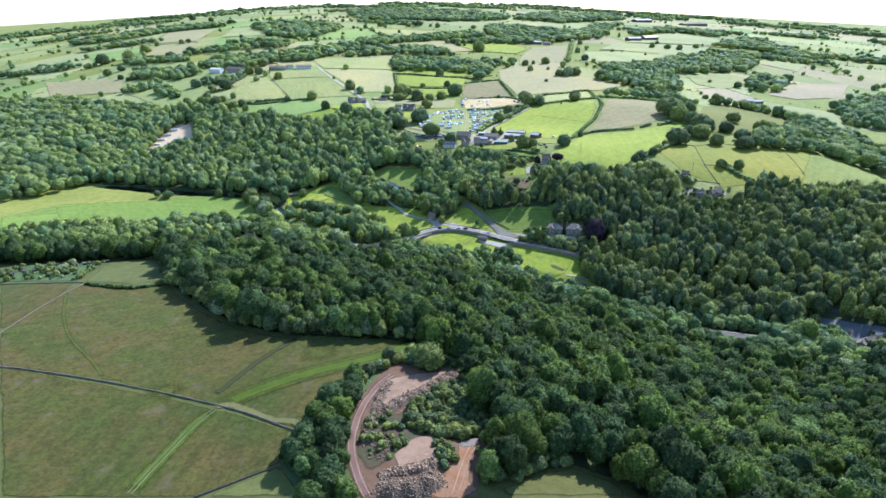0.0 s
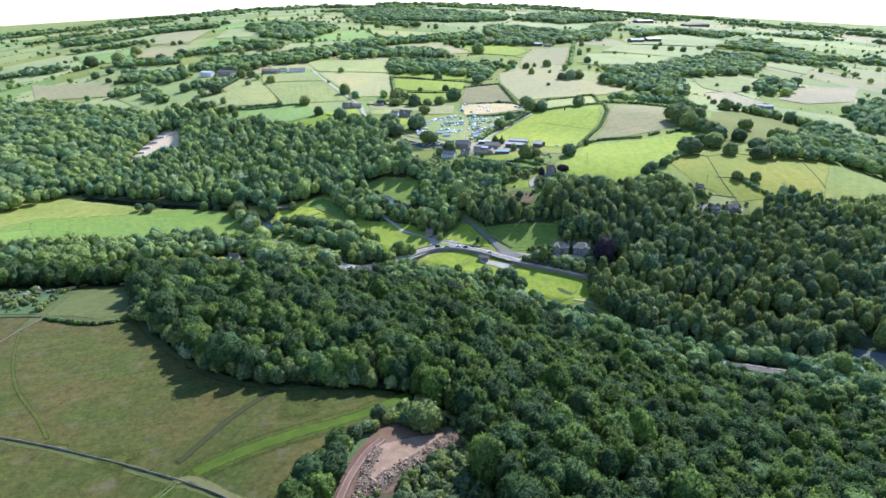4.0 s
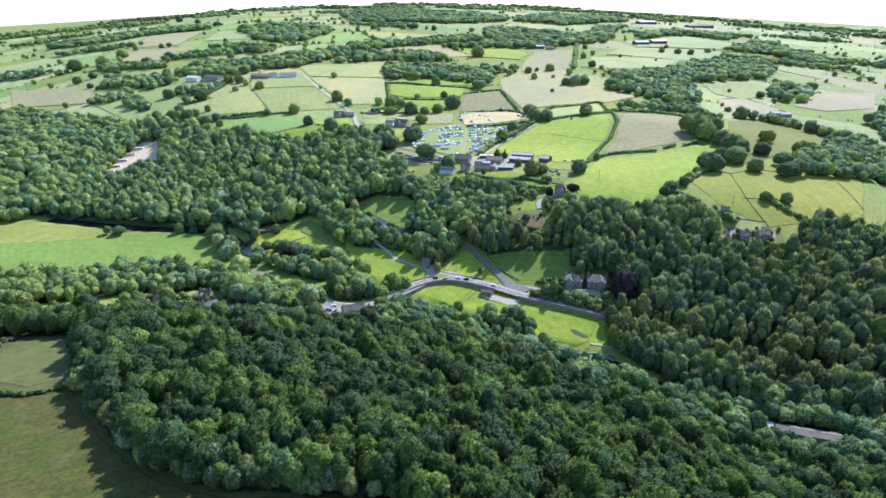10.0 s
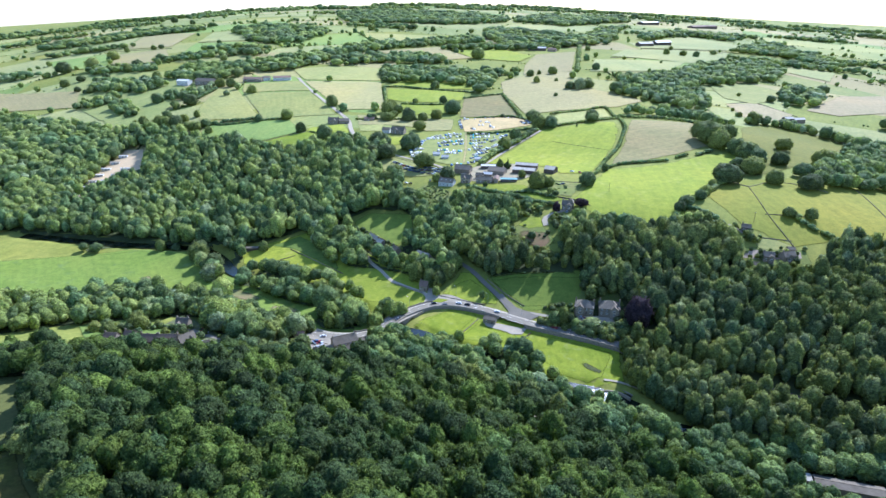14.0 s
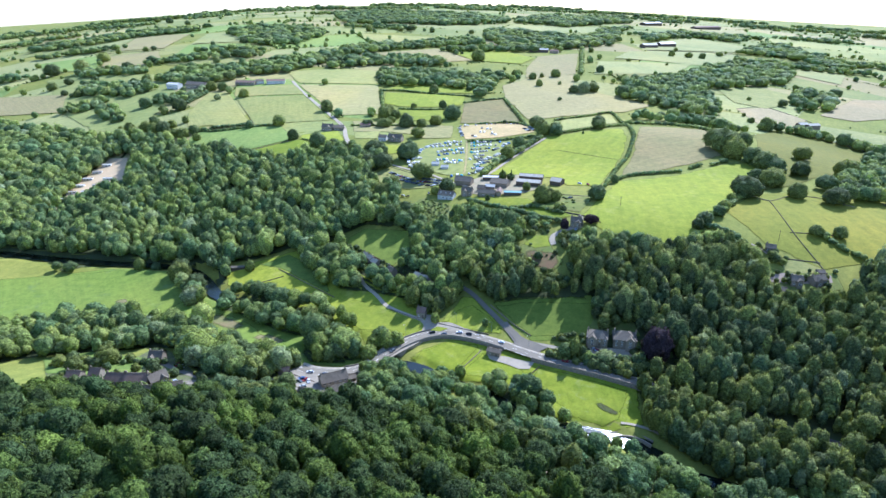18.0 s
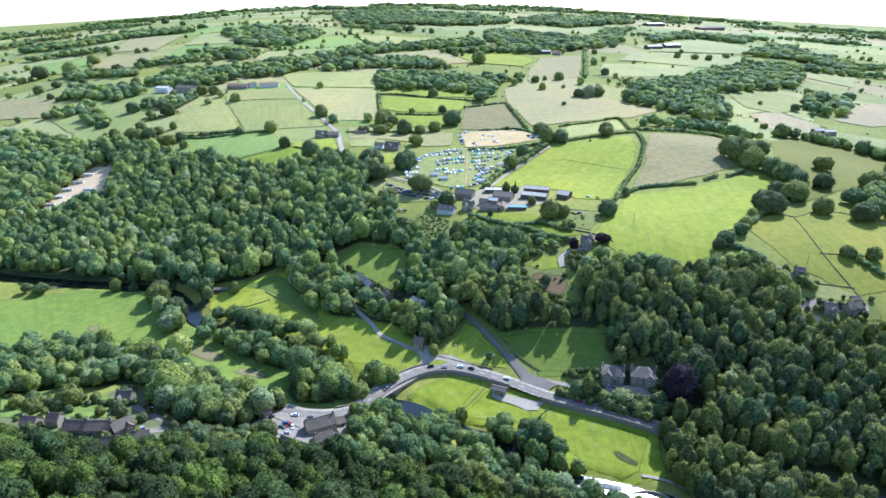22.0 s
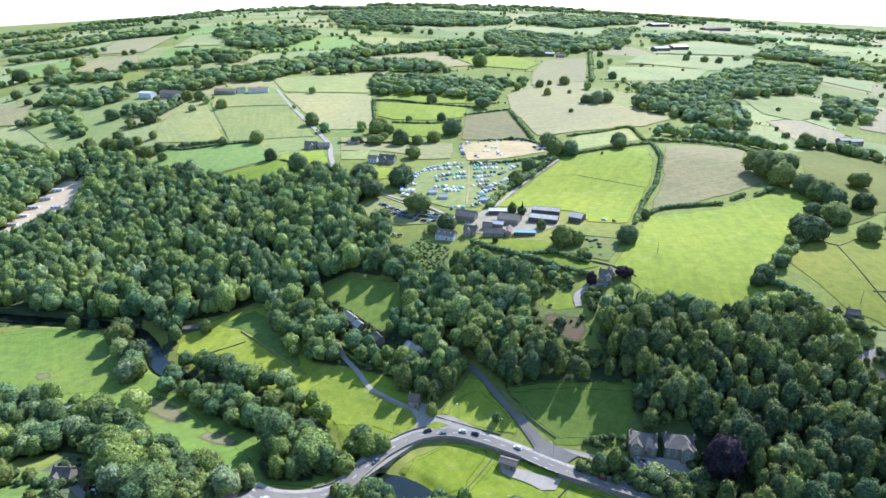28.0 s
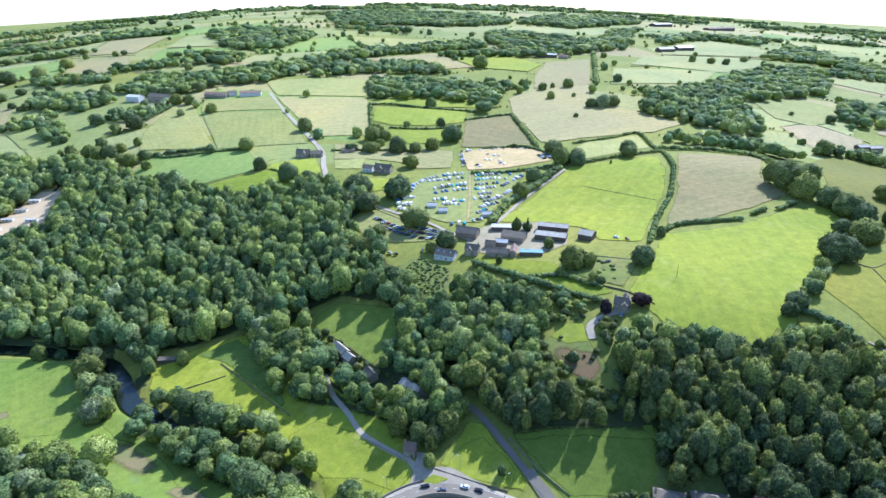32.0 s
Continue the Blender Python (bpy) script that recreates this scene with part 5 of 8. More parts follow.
wall_line([(470, 616), (533, 643), (566, 565)], "grey dry-stone wall between fields")
wall_line([(525, 762), (533, 643)], "grey dry-stone wall between fields")
wall_line([(389, 1073), (690, 1140)], "grey dry-stone wall between fields")
wall_line([(491, 1083), (768, 1305)], "grey dry-stone wall between fields")
wall_line([(517, 1271), (764, 1312)], "grey dry-stone wall between fields")
wall_line([(-897, 1308), (-703, 1247)], "grey dry-stone wall between fields")
wall_line([(-635, 1121), (-453, 1165)], "grey dry-stone wall between fields")
wall_line([(-657, 1311), (-485, 1261)], "grey dry-stone wall between fields")
wall_line([(402, 154), (384, 67)], "grey dry-stone wall between fields")


wall_line([(-96, -55), (-87, -60), (-78, -65)], "low stone wall round the inn's parking bays")
wall_line([(-88, -73), (-81, -75)], "low stone wall round the inn's parking bays")


# ---------------------------------------------------------------- single trees: place, crown radius, height
VALLEY_TREES = [(-9, -318, 7.0), (-29, -315, 3.4), (10, -314, 4.3), (-177, -61, 3.7), (-232, -51, 4.8), (-219, -49, 3.9), (-246, -44, 3.9), (-216, -42, 6.6), (-241, -37, 3.7), (134, -5, 4.1), (108, 0, 3.6), (-87, 16, 5.8), (-99, 25, 6.6), (-201, 58, 7.1), (75, 62, 2.9), (-198, 62, 6.0), (315, 73, 5.0), (297, 75, 5.0), (-205, 81, 7.6), (-227, 101, 8.1), (49, 101, 5.4), (-167, 106, 4.0), (232, 106, 4.4), (214, 92, 6.0), (206, 84, 4.6), (-229, 110, 7.5), (243, 122, 4.0), (-271, 122, 4.6)]
FARM_TREES = [(-257, 123, 3.8), (105, 128, 2.8), (101, 132, 3.4), (256, 139, 3.8), (350, 141, 9.4), (91, 154, 7.6), (140, 154, 7.5), (276, 154, 11.0), (323, 155, 7.9), (103, 156, 4.9), (276, 156, 11.8), (97, 159, 5.2), (42, 170, 2.2), (367, 184, 9.1), (317, 189, 9.7), (81, 191, 3.6), (319, 194, 10.3), (-73, 199, 6.8), (-7, 200, 4.3), (309, 204, 7.8), (4, 205, 7.4), (-58, 205, 8.8), (5, 207, 6.2), (171, 209, 3.3), (364, 227, 8.1), (70, 230, 3.7), (340, 230, 9.6), (413, 231, 10.4)]
LANE_TREES = [(-51, 233, 6.0), (62, 234, 3.7), (337, 244, 11.1), (-21, 246, 10.9), (341, 259, 8.7), (333, 267, 9.7), (-66, 285, 10.1), (322, 286, 11.1), (-85, 288, 8.6), (401, 292, 9.5), (-41, 310, 10.5), (74, 311, 7.4), (318, 313, 16), (-38, 314, 9.5), (-78, 317, 11.7), (-77, 319, 12.0), (353, 334, 9.8), (91, 346, 7.2), (-132, 356, 6.8), (-152, 361, 9.6), (-277, 367, 7.5), (175, 382, 1.2), (142, 386, 7.6), (126, 393, 9.5), (-32, 397, 7.8), (-191, 399, 6.6), (144, 400, 7.8), (200, 404, 7.8)]
SLOPE_TREES = [(202, 418, 8.6), (-328, 434, 5.0), (125, 435, 9.7), (-49, 459, 9.7), (-29, 459, 6.5), (-78, 459, 7.8), (-84, 461, 5.9), (-105, 461, 4.6), (-101, 464, 5.2), (-268, 470, 5.0), (-10, 472, 7.9), (86, 473, 2.6), (-227, 476, 8.6), (-393, 482, 8.7), (-72, 485, 5.4), (457, 487, 9.5), (-387, 499, 6.2), (-448, 503, 5.5), (14, 511, 11.8), (-84, 517, 9.1), (-68, 517, 7.0), (-375, 519, 4.9), (-79, 522, 5.3), (-424, 526, 7.1), (458, 533, 3.6), (-80, 538, 7.9), (-499, 550, 2.6), (-175, 558, 8.8),
               (-453, 507, 6.2), (-434, 482, 5.4), (-420, 490, 8.8), (-406, 482, 8.2), (-444, 496, 4.6), (-463, 502, 3.4), (-353, 450, 8.0), (-366, 460, 7.0), (-376, 441, 7.4), (-343, 465, 6.0)]
PARK_TREES = [(462, 569, 2.6), (-430, 576, 4.5), (-481, 629, 9.6), (-437, 591, 6.4), (-404, 720, 9.0), (-383, 716, 8.0), (-398, 804, 10.0), (-568, 834, 8.4), (-776, 871, 9.0), (-711, 799, 6.6), (-670, 771, 7.0), (-452, 715, 5.0), (-45, 580, 4.5), (0, 580, 6.0), (-413, 597, 10.7), (188, 624, 3.1), (-370, 647, 5.2), (-329, 658, 7.3), (571, 666, 7.0), (239, 686, 10.0), (222, 686, 7.5), (526, 693, 3.4), (257, 694, 9.3), (-15, 697, 7.6), (-652, 710, 3.5), (173, 748, 5.8), (211, 759, 3.1), (-683, 774, 4.6), (340, 806, 6.6), (170, 816, 6.6), (-685, 817, 5.7), (190, 835, 3.8), (217, 839, 8.7), (143, 843, 9.7), (315, 893, 8.1), (-701, 896, 7.1), (-759, 904, 8.2), (-678, 947, 9.5)]
HILL_TREES = [(-232, 950, 9.5), (-677, 991, 12.0), (-485, 994, 7.6), (-736, 996, 7.7), (490, 1016, 2.8), (-798, 1028, 16), (-877, 1048, 16), (416, 1050, 4.6), (80, 1054, 14.9), (331, 1066, 4.6), (46, 1149, 3.7), (-488, 1150, 4.9), (-810, 1151, 13.5), (-232, 1151, 7.3), (31, 1156, 6.1), (625, 1165, 7.4), (594, 1169, 8.1), (556, 1179, 7.5), (364, 1200, 6.3), (694, 1231, 7.8), (-756, 1260, 6.6), (-446, 1263, 13.1), (-738, 1265, 6.6), (-831, 1268, 6.6), (-588, 1274, 5.3), (-509, 1275, 9.3), (601, 1281, 5.3), (-221, 1581, 9.5)]
RIDGE_TREES = [(87, 1593, 8.0), (-32, 1610, 8.0), (-128, 1610, 8.0), (-97, 1620, 12.9), (-955, 2070, 9.9), (-1153, 2387, 13.6), (-1294, 2600, 12.2), (-1121, 2696, 7.6)]
for n, (x, y, r) in enumerate(VALLEY_TREES + FARM_TREES + LANE_TREES + SLOPE_TREES + PARK_TREES + HILL_TREES + RIDGE_TREES):
    tree(x, y, r * 1.12, r * 1.55 + 2.5, LEAF_MID, n, y < 330, "lone broadleaf tree with rounded dark green crown in pasture", group="field trees")

# nearest trees repeat the shade-darkened leaf colours of their woods
for x, y, r, h, k, name in SPOT_TREES:
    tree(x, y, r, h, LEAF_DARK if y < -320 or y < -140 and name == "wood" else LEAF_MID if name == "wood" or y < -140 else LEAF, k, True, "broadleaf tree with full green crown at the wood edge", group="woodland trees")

# ---------------------------------------------------------------- buildings
WALLSTONE = plain("gritstone", (0.27, 0.22, 0.155), 0.92, var=0.18)
RENDER_WHITE = plain("lime_render", (0.62, 0.6, 0.55), 0.9)
SLATE = surface("slate", (0.155, 0.125, 0.088), (0.205, 0.168, 0.12), 0.35, 2.5, 0.85, relief=0.3, relief_size=0.1)
TILE = surface("clay_tile", (0.2, 0.13, 0.095), (0.25, 0.17, 0.12), 0.35, 2.5, 0.85, relief=0.3, relief_size=0.1)
FIBRE = surface("fibre_cement", (0.36, 0.315, 0.24), (0.43, 0.38, 0.295), 0.2, 1.5, 0.7, relief=0.15, relief_size=0.1)
TEAL = surface("teal_sheet", (0.23, 0.4, 0.4), (0.28, 0.44, 0.43), 0.2, 1.5, 0.5, relief=0.1)
PALE = plain("pale_sheet", (0.58, 0.54, 0.46), 0.6)
TIMBER = plain("dark_timber", (0.13, 0.1, 0.075), 0.85)
GLASS = plain("window_glass", (0.05, 0.06, 0.07), 0.12, var=0.05)
WHITE = plain("white_paint", (0.76, 0.71, 0.62), 0.5)
ROOFS = {"slate": SLATE, "tile": TILE, "fibre": FIBRE, "teal": TEAL, "pale": PALE}
WALLS = {"stone": WALLSTONE, "white": RENDER_WHITE, "timber": TIMBER}


def box(bm, x0, y0, z0, x1, y1, z1):
    v = [bm.verts.new(p) for p in ((x0, y0, z0), (x1, y0, z0), (x1, y1, z0), (x0, y1, z0), (x0, y0, z1), (x1, y0, z1), (x1, y1, z1), (x0, y1, z1))]
    for f in ((0, 3, 2, 1), (4, 5, 6, 7), (0, 1, 5, 4), (1, 2, 6, 5), (2, 3, 7, 6), (3, 0, 4, 7)):
        bm.faces.new([v[k] for k in f])


def solid(bm, under, over):
    """A closed slab between two loops of corners."""
    a, b = [bm.verts.new(p) for p in under], [bm.verts.new(p) for p in over]
    bm.faces.new(a[::-1]), bm.faces.new(b)
    for k in range(len(a)):
        j = (k + 1) % len(a)
        bm.faces.new((a[k], a[j], b[j], b[k]))


def slab(bm, corners, t=0.18):
    solid(bm, corners, [(x, y, z + t) for x, y, z in corners])


def house(a, b, depth, eave, pitch, roof="slate", wall="stone", hip=False, chimneys=1, storeys=2, label="", name="house", category="house", windows=True, group="buildings", vents=False, gable=None):
    """A building whose front stands from a to b (plan corners), with the body behind it."""
    a, b = np.array(a, float), np.array(b, float)
    w = float(np.linalg.norm(b - a))
    ang = math.atan2(b[1] - a[1], b[0] - a[0])
    mid = (a + b) / 2 + depth / 2 * np.array([-math.sin(ang), math.cos(ang)])
    corners = [mid + np.array([math.cos(ang) * u - math.sin(ang) * v, math.sin(ang) * u + math.cos(ang) * v]) for u in (-w / 2, w / 2) for v in (-depth / 2, depth / 2)]
    zs = [z_at(*c) for c in corners]
    top = new(name)
    base = max(min(zs) + 0.4, sum(zs) / 4)
    top.location, top.rotation_euler = (mid[0], mid[1], base), (0, 0, ang)
    sink = min(zs) - base - 0.6
    hw, hd = w / 2, depth / 2
    rise_h = hd * math.tan(radians(pitch))
    along = w >= depth * 0.85
    bm = bmesh.new()
    box(bm, -hw, -hd, sink, hw, hd, eave)
    if not hip:
        if along:
            for s in (-1, 1):
                x = s * hw
                solid(bm, [(x, -hd, eave), (x, hd, eave), (x, 0, eave + rise_h)], [(x - s * 0.3, -hd, eave), (x - s * 0.3, hd, eave), (x - s * 0.3, 0, eave + rise_h)])
        else:
            rise_h = hw * math.tan(radians(pitch))
            for s in (-1, 1):
                y = s * hd
                solid(bm, [(-hw, y, eave), (hw, y, eave), (0, y, eave + rise_h)], [(-hw, y - s * 0.3, eave), (hw, y - s * 0.3, eave), (0, y - s * 0.3, eave + rise_h)])
    part("wall", bm, WALLS[wall], top)
    o = 0.35
    drop = o * math.tan(radians(pitch))
    bm = bmesh.new()
    e = eave + 0.02
    if hip:
        r = max(0.2, hw - hd * 0.95)
        c = [(-hw - o, -hd - o, e - drop), (hw + o, -hd - o, e - drop), (hw + o, hd + o, e - drop), (-hw - o, hd + o, e - drop)]
        p, q = (-r, 0, e + rise_h), (r, 0, e + rise_h)
        for f in ((c[0], c[1], q, p), (c[2], c[3], p, q), (c[1], c[2], q), (c[3], c[0], p)):
            slab(bm, list(f))
    elif along:
        for s in (-1, 1):
            slab(bm, [(-hw - o, s * (hd + o), e - drop), (hw + o, s * (hd + o), e - drop), (hw + o, 0, e + rise_h), (-hw - o, 0, e + rise_h)][:: s * -1 or 1])
    else:
        for s in (-1, 1):
            slab(bm, [(s * (hw + o), -hd - o, e - drop), (s * (hw + o), hd + o, e - drop), (0, hd + o, e + rise_h), (0, -hd - o, e + rise_h)])
    rf = part("roof", bm, ROOFS[roof], top, "%s roof" % {"slate": "grey slate", "tile": "brown tile", "fibre": "grey sheet", "teal": "turquoise sheet", "pale": "pale sheet"}[roof])
    if not hip:
        bm = bmesh.new()
        if along:
            box(bm, -hw - o, -0.14, e + rise_h + 0.1, hw + o, 0.14, e + rise_h + 0.26)
        else:
            box(bm, -0.14, -hd - o, e + rise_h + 0.1, 0.14, hd + o, e + rise_h + 0.26)
        part("ridge", bm, STONE, rf)
    for k in range(chimneys):
        u = (-hw + 0.5, hw - 0.5, 0.0)[k % 3]
        bm = bmesh.new()
        zc = eave + rise_h * (0.75 if along else 0.3)
        box(bm, u - 0.45, -0.4, zc - 1.0, u + 0.45, 0.4, eave + rise_h + 1.3)
        ch = part("chimney", bm, WALLSTONE, top)
        for px in (-0.2, 0.2):
            bm = bmesh.new()
            bmesh.ops.create_cone(bm, cap_ends=True, segments=8, radius1=0.15, radius2=0.12, depth=0.5, matrix=Matrix.Translation((u + px, 0, eave + rise_h + 1.5)))
            part("chimney_pot", bm, TILE, ch)
    if windows:
        n = max(2, int(w / 3.2))
        for k in range(n):
            u = -hw + (k + 0.5) * w / n
            for s in range(storeys):
                z = 0.9 + s * 2.6
                if z + 1.3 > eave:
                    break
                if s == 0 and k == n // 2:
                    bm = bmesh.new()
                    box(bm, u - 0.5, -hd - 0.06, 0, u + 0.5, -hd + 0.1, 2.05)
                    part("door", bm, TIMBER, top)
                    continue
                bm = bmesh.new()
                for q in ((-0.62, 0, -0.5, 1.25), (0.5, 0, 0.62, 1.25), (-0.62, 1.15, 0.62, 1.3), (-0.7, -0.12, 0.7, 0.0), (-0.05, 0, 0.05, 1.2)):
                    box(bm, u + q[0], -hd - 0.08, z + q[1], u + q[2], -hd + 0.02, z + q[3])
                fr = part("window", bm, WHITE, top)
                bm = bmesh.new()
                box(bm, u - 0.5, -hd - 0.03, z, u + 0.5, -hd + 0.02, z + 1.15)
                part("pane", bm, GLASS, fr)
    if gable is not None:
        gw, y0 = min(2.6, hw * 0.42), -hd - 1.5
        peak = gw * math.tan(radians(42))
        bm = bmesh.new()
        box(bm, gable - gw, y0, sink, gable + gw, -hd + 0.2, eave)
        solid(bm, [(gable - gw, y0, eave), (gable + gw, y0, eave), (gable, y0, eave + peak)], [(gable - gw, y0 + 0.3, eave), (gable + gw, y0 + 0.3, eave), (gable, y0 + 0.3, eave + peak)])
        part("front_gable", bm, WALLS[wall], top)
        bm = bmesh.new()
        for s in (-1, 1):
            slab(bm, [(gable + s * (gw + 0.3), y0 - 0.3, eave - 0.26), (gable + s * (gw + 0.3), -hd * 0.2, eave - 0.26), (gable, -hd * 0.2, eave + peak), (gable, y0 - 0.3, eave + peak)])
        part("gable_roof", bm, ROOFS[roof], top)
        for z in (0.9, 3.4):
            if z + 1.3 < eave + 0.6:
                bm = bmesh.new()
                for q in ((-0.9, 0, -0.78, 1.35), (0.78, 0, 0.9, 1.35), (-0.9, 1.25, 0.9, 1.4), (-0.95, -0.12, 0.95, 0.0), (-0.05, 0, 0.05, 1.3)):
                    box(bm, gable + q[0], y0 - 0.08, z + q[1], gable + q[2], y0 + 0.02, z + q[3])
                fr = part("window", bm, WHITE, top)
                bm = bmesh.new()
                box(bm, gable - 0.78, y0 - 0.03, z, gable + 0.78, y0 + 0.02, z + 1.25)
                part("pane", bm, GLASS, fr)
    if vents:
        for k in range(int(w / 5)):
            u = -hw + (k + 0.5) * 5
            bm = bmesh.new()
            y0, z0 = -hd * 0.35, e + rise_h * 0.65 + 0.2
            solid(bm, [(u - 0.5, y0 - 0.9, z0 - 0.9 * math.tan(radians(pitch))), (u + 0.5, y0 - 0.9, z0 - 0.9 * math.tan(radians(pitch))), (u + 0.5, y0, z0), (u - 0.5, y0, z0)],
                  [(u - 0.5, y0 - 0.9, z0 + 0.06 - 0.9 * math.tan(radians(pitch))), (u + 0.5, y0 - 0.9, z0 + 0.06 - 0.9 * math.tan(radians(pitch))), (u + 0.5, y0, z0 + 0.06), (u - 0.5, y0, z0 + 0.06)])
            part("skylight", bm, PALE, rf)
    return tagged(top, label, category, group)


# ---------------------------------------------------------------- vehicles, caravans, tents
TYRE = plain("tyre", (0.02, 0.02, 0.02), 0.8)
PAINTS = [plain("paint_" + n, c, 0.3) for n, c in (("white", (0.7, 0.7, 0.7)), ("silver", (0.4, 0.42, 0.44)), ("black", (0.02, 0.02, 0.025)), ("blue", (0.05, 0.1, 0.22)),
                                                   ("red", (0.26, 0.03, 0.03)), ("grey", (0.12, 0.13, 0.14)))]
PAINT_WORDS = ("white", "silver", "black", "blue", "red", "dark grey")
CANVAS = [plain("canvas_" + n, c, 0.8) for n, c in (("white", (0.82, 0.78, 0.7)), ("blue", (0.1, 0.2, 0.36)), ("teal", (0.1, 0.4, 0.42)), ("green", (0.1, 0.2, 0.1)),
                                                    ("grey", (0.36, 0.34, 0.3)), ("sand", (0.5, 0.45, 0.34)))]
CANVAS_WORDS = ("white", "blue", "turquoise", "dark green", "grey", "sandy")
THING_BASE = {}


def car_model(k):
    """A small family car of 4.3 m: lower body, glazed cabin, roof, four wheels, lamps."""
    top = new("car")
    bm = bmesh.new()
    side = [(-2.15, 0.35), (-2.12, 0.8), (-1.2, 0.95), (1.4, 0.98), (2.1, 0.85), (2.15, 0.35)]
    solid(bm, [(x, -0.88, z) for x, z in side], [(x, 0.88, z) for x, z in side])
    part("body", bm, PAINTS[k], top)
    bm = bmesh.new()
    solid(bm, [(-1.1, -0.82, 0.93), (1.95, -0.82, 0.93), (1.95, 0.82, 0.93), (-1.1, 0.82, 0.93)], [(-0.45, -0.66, 1.4), (1.5, -0.66, 1.4), (1.5, 0.66, 1.4), (-0.45, 0.66, 1.4)])
    part("cabin_glass", bm, GLASS, top, "dark glass")
    bm = bmesh.new()
    solid(bm, [(-0.5, -0.68, 1.38), (1.55, -0.68, 1.38), (1.55, 0.68, 1.38), (-0.5, 0.68, 1.38)], [(-0.35, -0.6, 1.47), (1.4, -0.6, 1.47), (1.4, 0.6, 1.47), (-0.35, 0.6, 1.47)])
    part("roof", bm, PAINTS[k], top)
    for x in (-1.35, 1.35):
        for y in (-0.8, 0.8):
            bm = bmesh.new()
            bmesh.ops.create_cone(bm, cap_ends=True, segments=10, radius1=0.32, radius2=0.32, depth=0.22, matrix=Matrix.Translation((x, y, 0.32)) @ Matrix.Rotation(1.5708, 4, "X"))
            part("wheel", bm, TYRE, top, "black wheel")
    return tagged(top, "%s family car parked" % PAINT_WORDS[k], "car", "cars")


def caravan_model(k):
    """A touring caravan: rounded box, window band, two wheels, drawbar."""
    top = new("caravan")
    bm = bmesh.new()
    side = [(-2.7, 0.5), (-2.75, 1.2), (-2.3, 2.4), (2.3, 2.5), (2.75, 1.5), (2.7, 0.5)]
    solid(bm, [(x, -1.1, z) for x, z in side], [(x, 1.1, z) for x, z in side])
    part("body", bm, WHITE, top)
    for s in (-1, 1):
        bm = bmesh.new()
        box(bm, -1.9, s * 1.11 - 0.02, 1.35, 1.9, s * 1.11 + 0.02, 1.95)
        part("window", bm, GLASS, top)
        bm = bmesh.new()
        bmesh.ops.create_cone(bm, cap_ends=True, segments=10, radius1=0.32, radius2=0.32, depth=0.2, matrix=Matrix.Translation((0.1, s * 0.95, 0.32)) @ Matrix.Rotation(1.5708, 4, "X"))
        part("wheel", bm, TYRE, top)
    bm = bmesh.new()
    box(bm, -3.9, -0.06, 0.4, -2.6, 0.06, 0.5)
    part("drawbar", bm, TYRE, top)
    return tagged(top, "white touring caravan pitched on grass", "caravan", "caravans")


def tent_model(k):
    """A tunnel tent: hooped fly sheet with a porch, and a dark door."""
    top = new("tent")
    bm = bmesh.new()
    rings = []
    for x, r, h in ((-2.4, 0.5, 0.5), (-1.7, 1.25, 1.5), (0.0, 1.5, 1.9), (1.6, 1.4, 1.75), (2.1, 1.3, 1.6)):
        rings.append([bm.verts.new((x, math.cos(a) * r, max(0, math.sin(a)) * h)) for a in np.linspace(0, math.pi, 7)])
    for p, q in zip(rings, rings[1:]):
        for j in range(6):
            bm.faces.new((p[j], p[j + 1], q[j + 1], q[j]))
    bm.faces.new(rings[0][::-1]), bm.faces.new(rings[-1])
    part("fly_sheet", bm, CANVAS[k], top)
    bm = bmesh.new()
    solid(bm, [(2.11, -0.5, 0.02), (2.11, 0.5, 0.02), (2.11, 0.35, 1.2), (2.11, -0.35, 1.2)], [(2.15, -0.5, 0.02), (2.15, 0.5, 0.02), (2.15, 0.35, 1.2), (2.15, -0.35, 1.2)])
    part("door", bm, TYRE, top)
    return tagged(top, "%s tunnel tent pitched on camp grass" % CANVAS_WORDS[k], "tent", "tents")


MAKERS = {"car": car_model, "caravan": caravan_model, "tent": tent_model}


def place(kind, k, x, y, turn, lift=0.3, scale=1.0, z=None):
    m = pose(x, y, z_at(x, y) + lift if z is None else z, 0, 0, turn)
    if (kind, k) not in THING_BASE:
        ob = MAKERS[kind](k)
        ob.scale = (scale, scale, scale)
        ob.matrix_basis = m @ Matrix.Diagonal((scale, scale, scale, 1))
        THING_BASE[kind, k] = ob
        return ob
    return copy_thing(THING_BASE[kind, k], m)


def row_of(line, gap, kinds, seed, turn=0.0, skip=0.1, lift=0.5, wobble=12):
    """Things side by side along a line; kinds: (kind, variant) to draw from."""
    rng = random.Random(seed)
    c = curve_through(line, 1.0) if len(line) > 2 else np.linspace(line[0], line[1], max(2, int(math.dist(*line))))
    run = np.r_[0, np.cumsum(np.linalg.norm(np.diff(c, axis=0), axis=1))]
    s = 0.0
    while s < run[-1]:
        x, y = (np.interp(s, run, c[:, i]) for i in (0, 1))
        j = min(len(c) - 2, int(np.searchsorted(run, s)))
        ang = math.degrees(math.atan2(*(c[j + 1] - c[j])[::-1]))
        if rng.random() > skip:
            kind, k = rng.choice(kinds)
            place(kind, k, x + rng.uniform(-0.5, 0.5), y + rng.uniform(-0.5, 0.5), ang + turn + rng.uniform(-wobble, wobble), lift)
        s += gap * rng.uniform(0.85, 1.25)


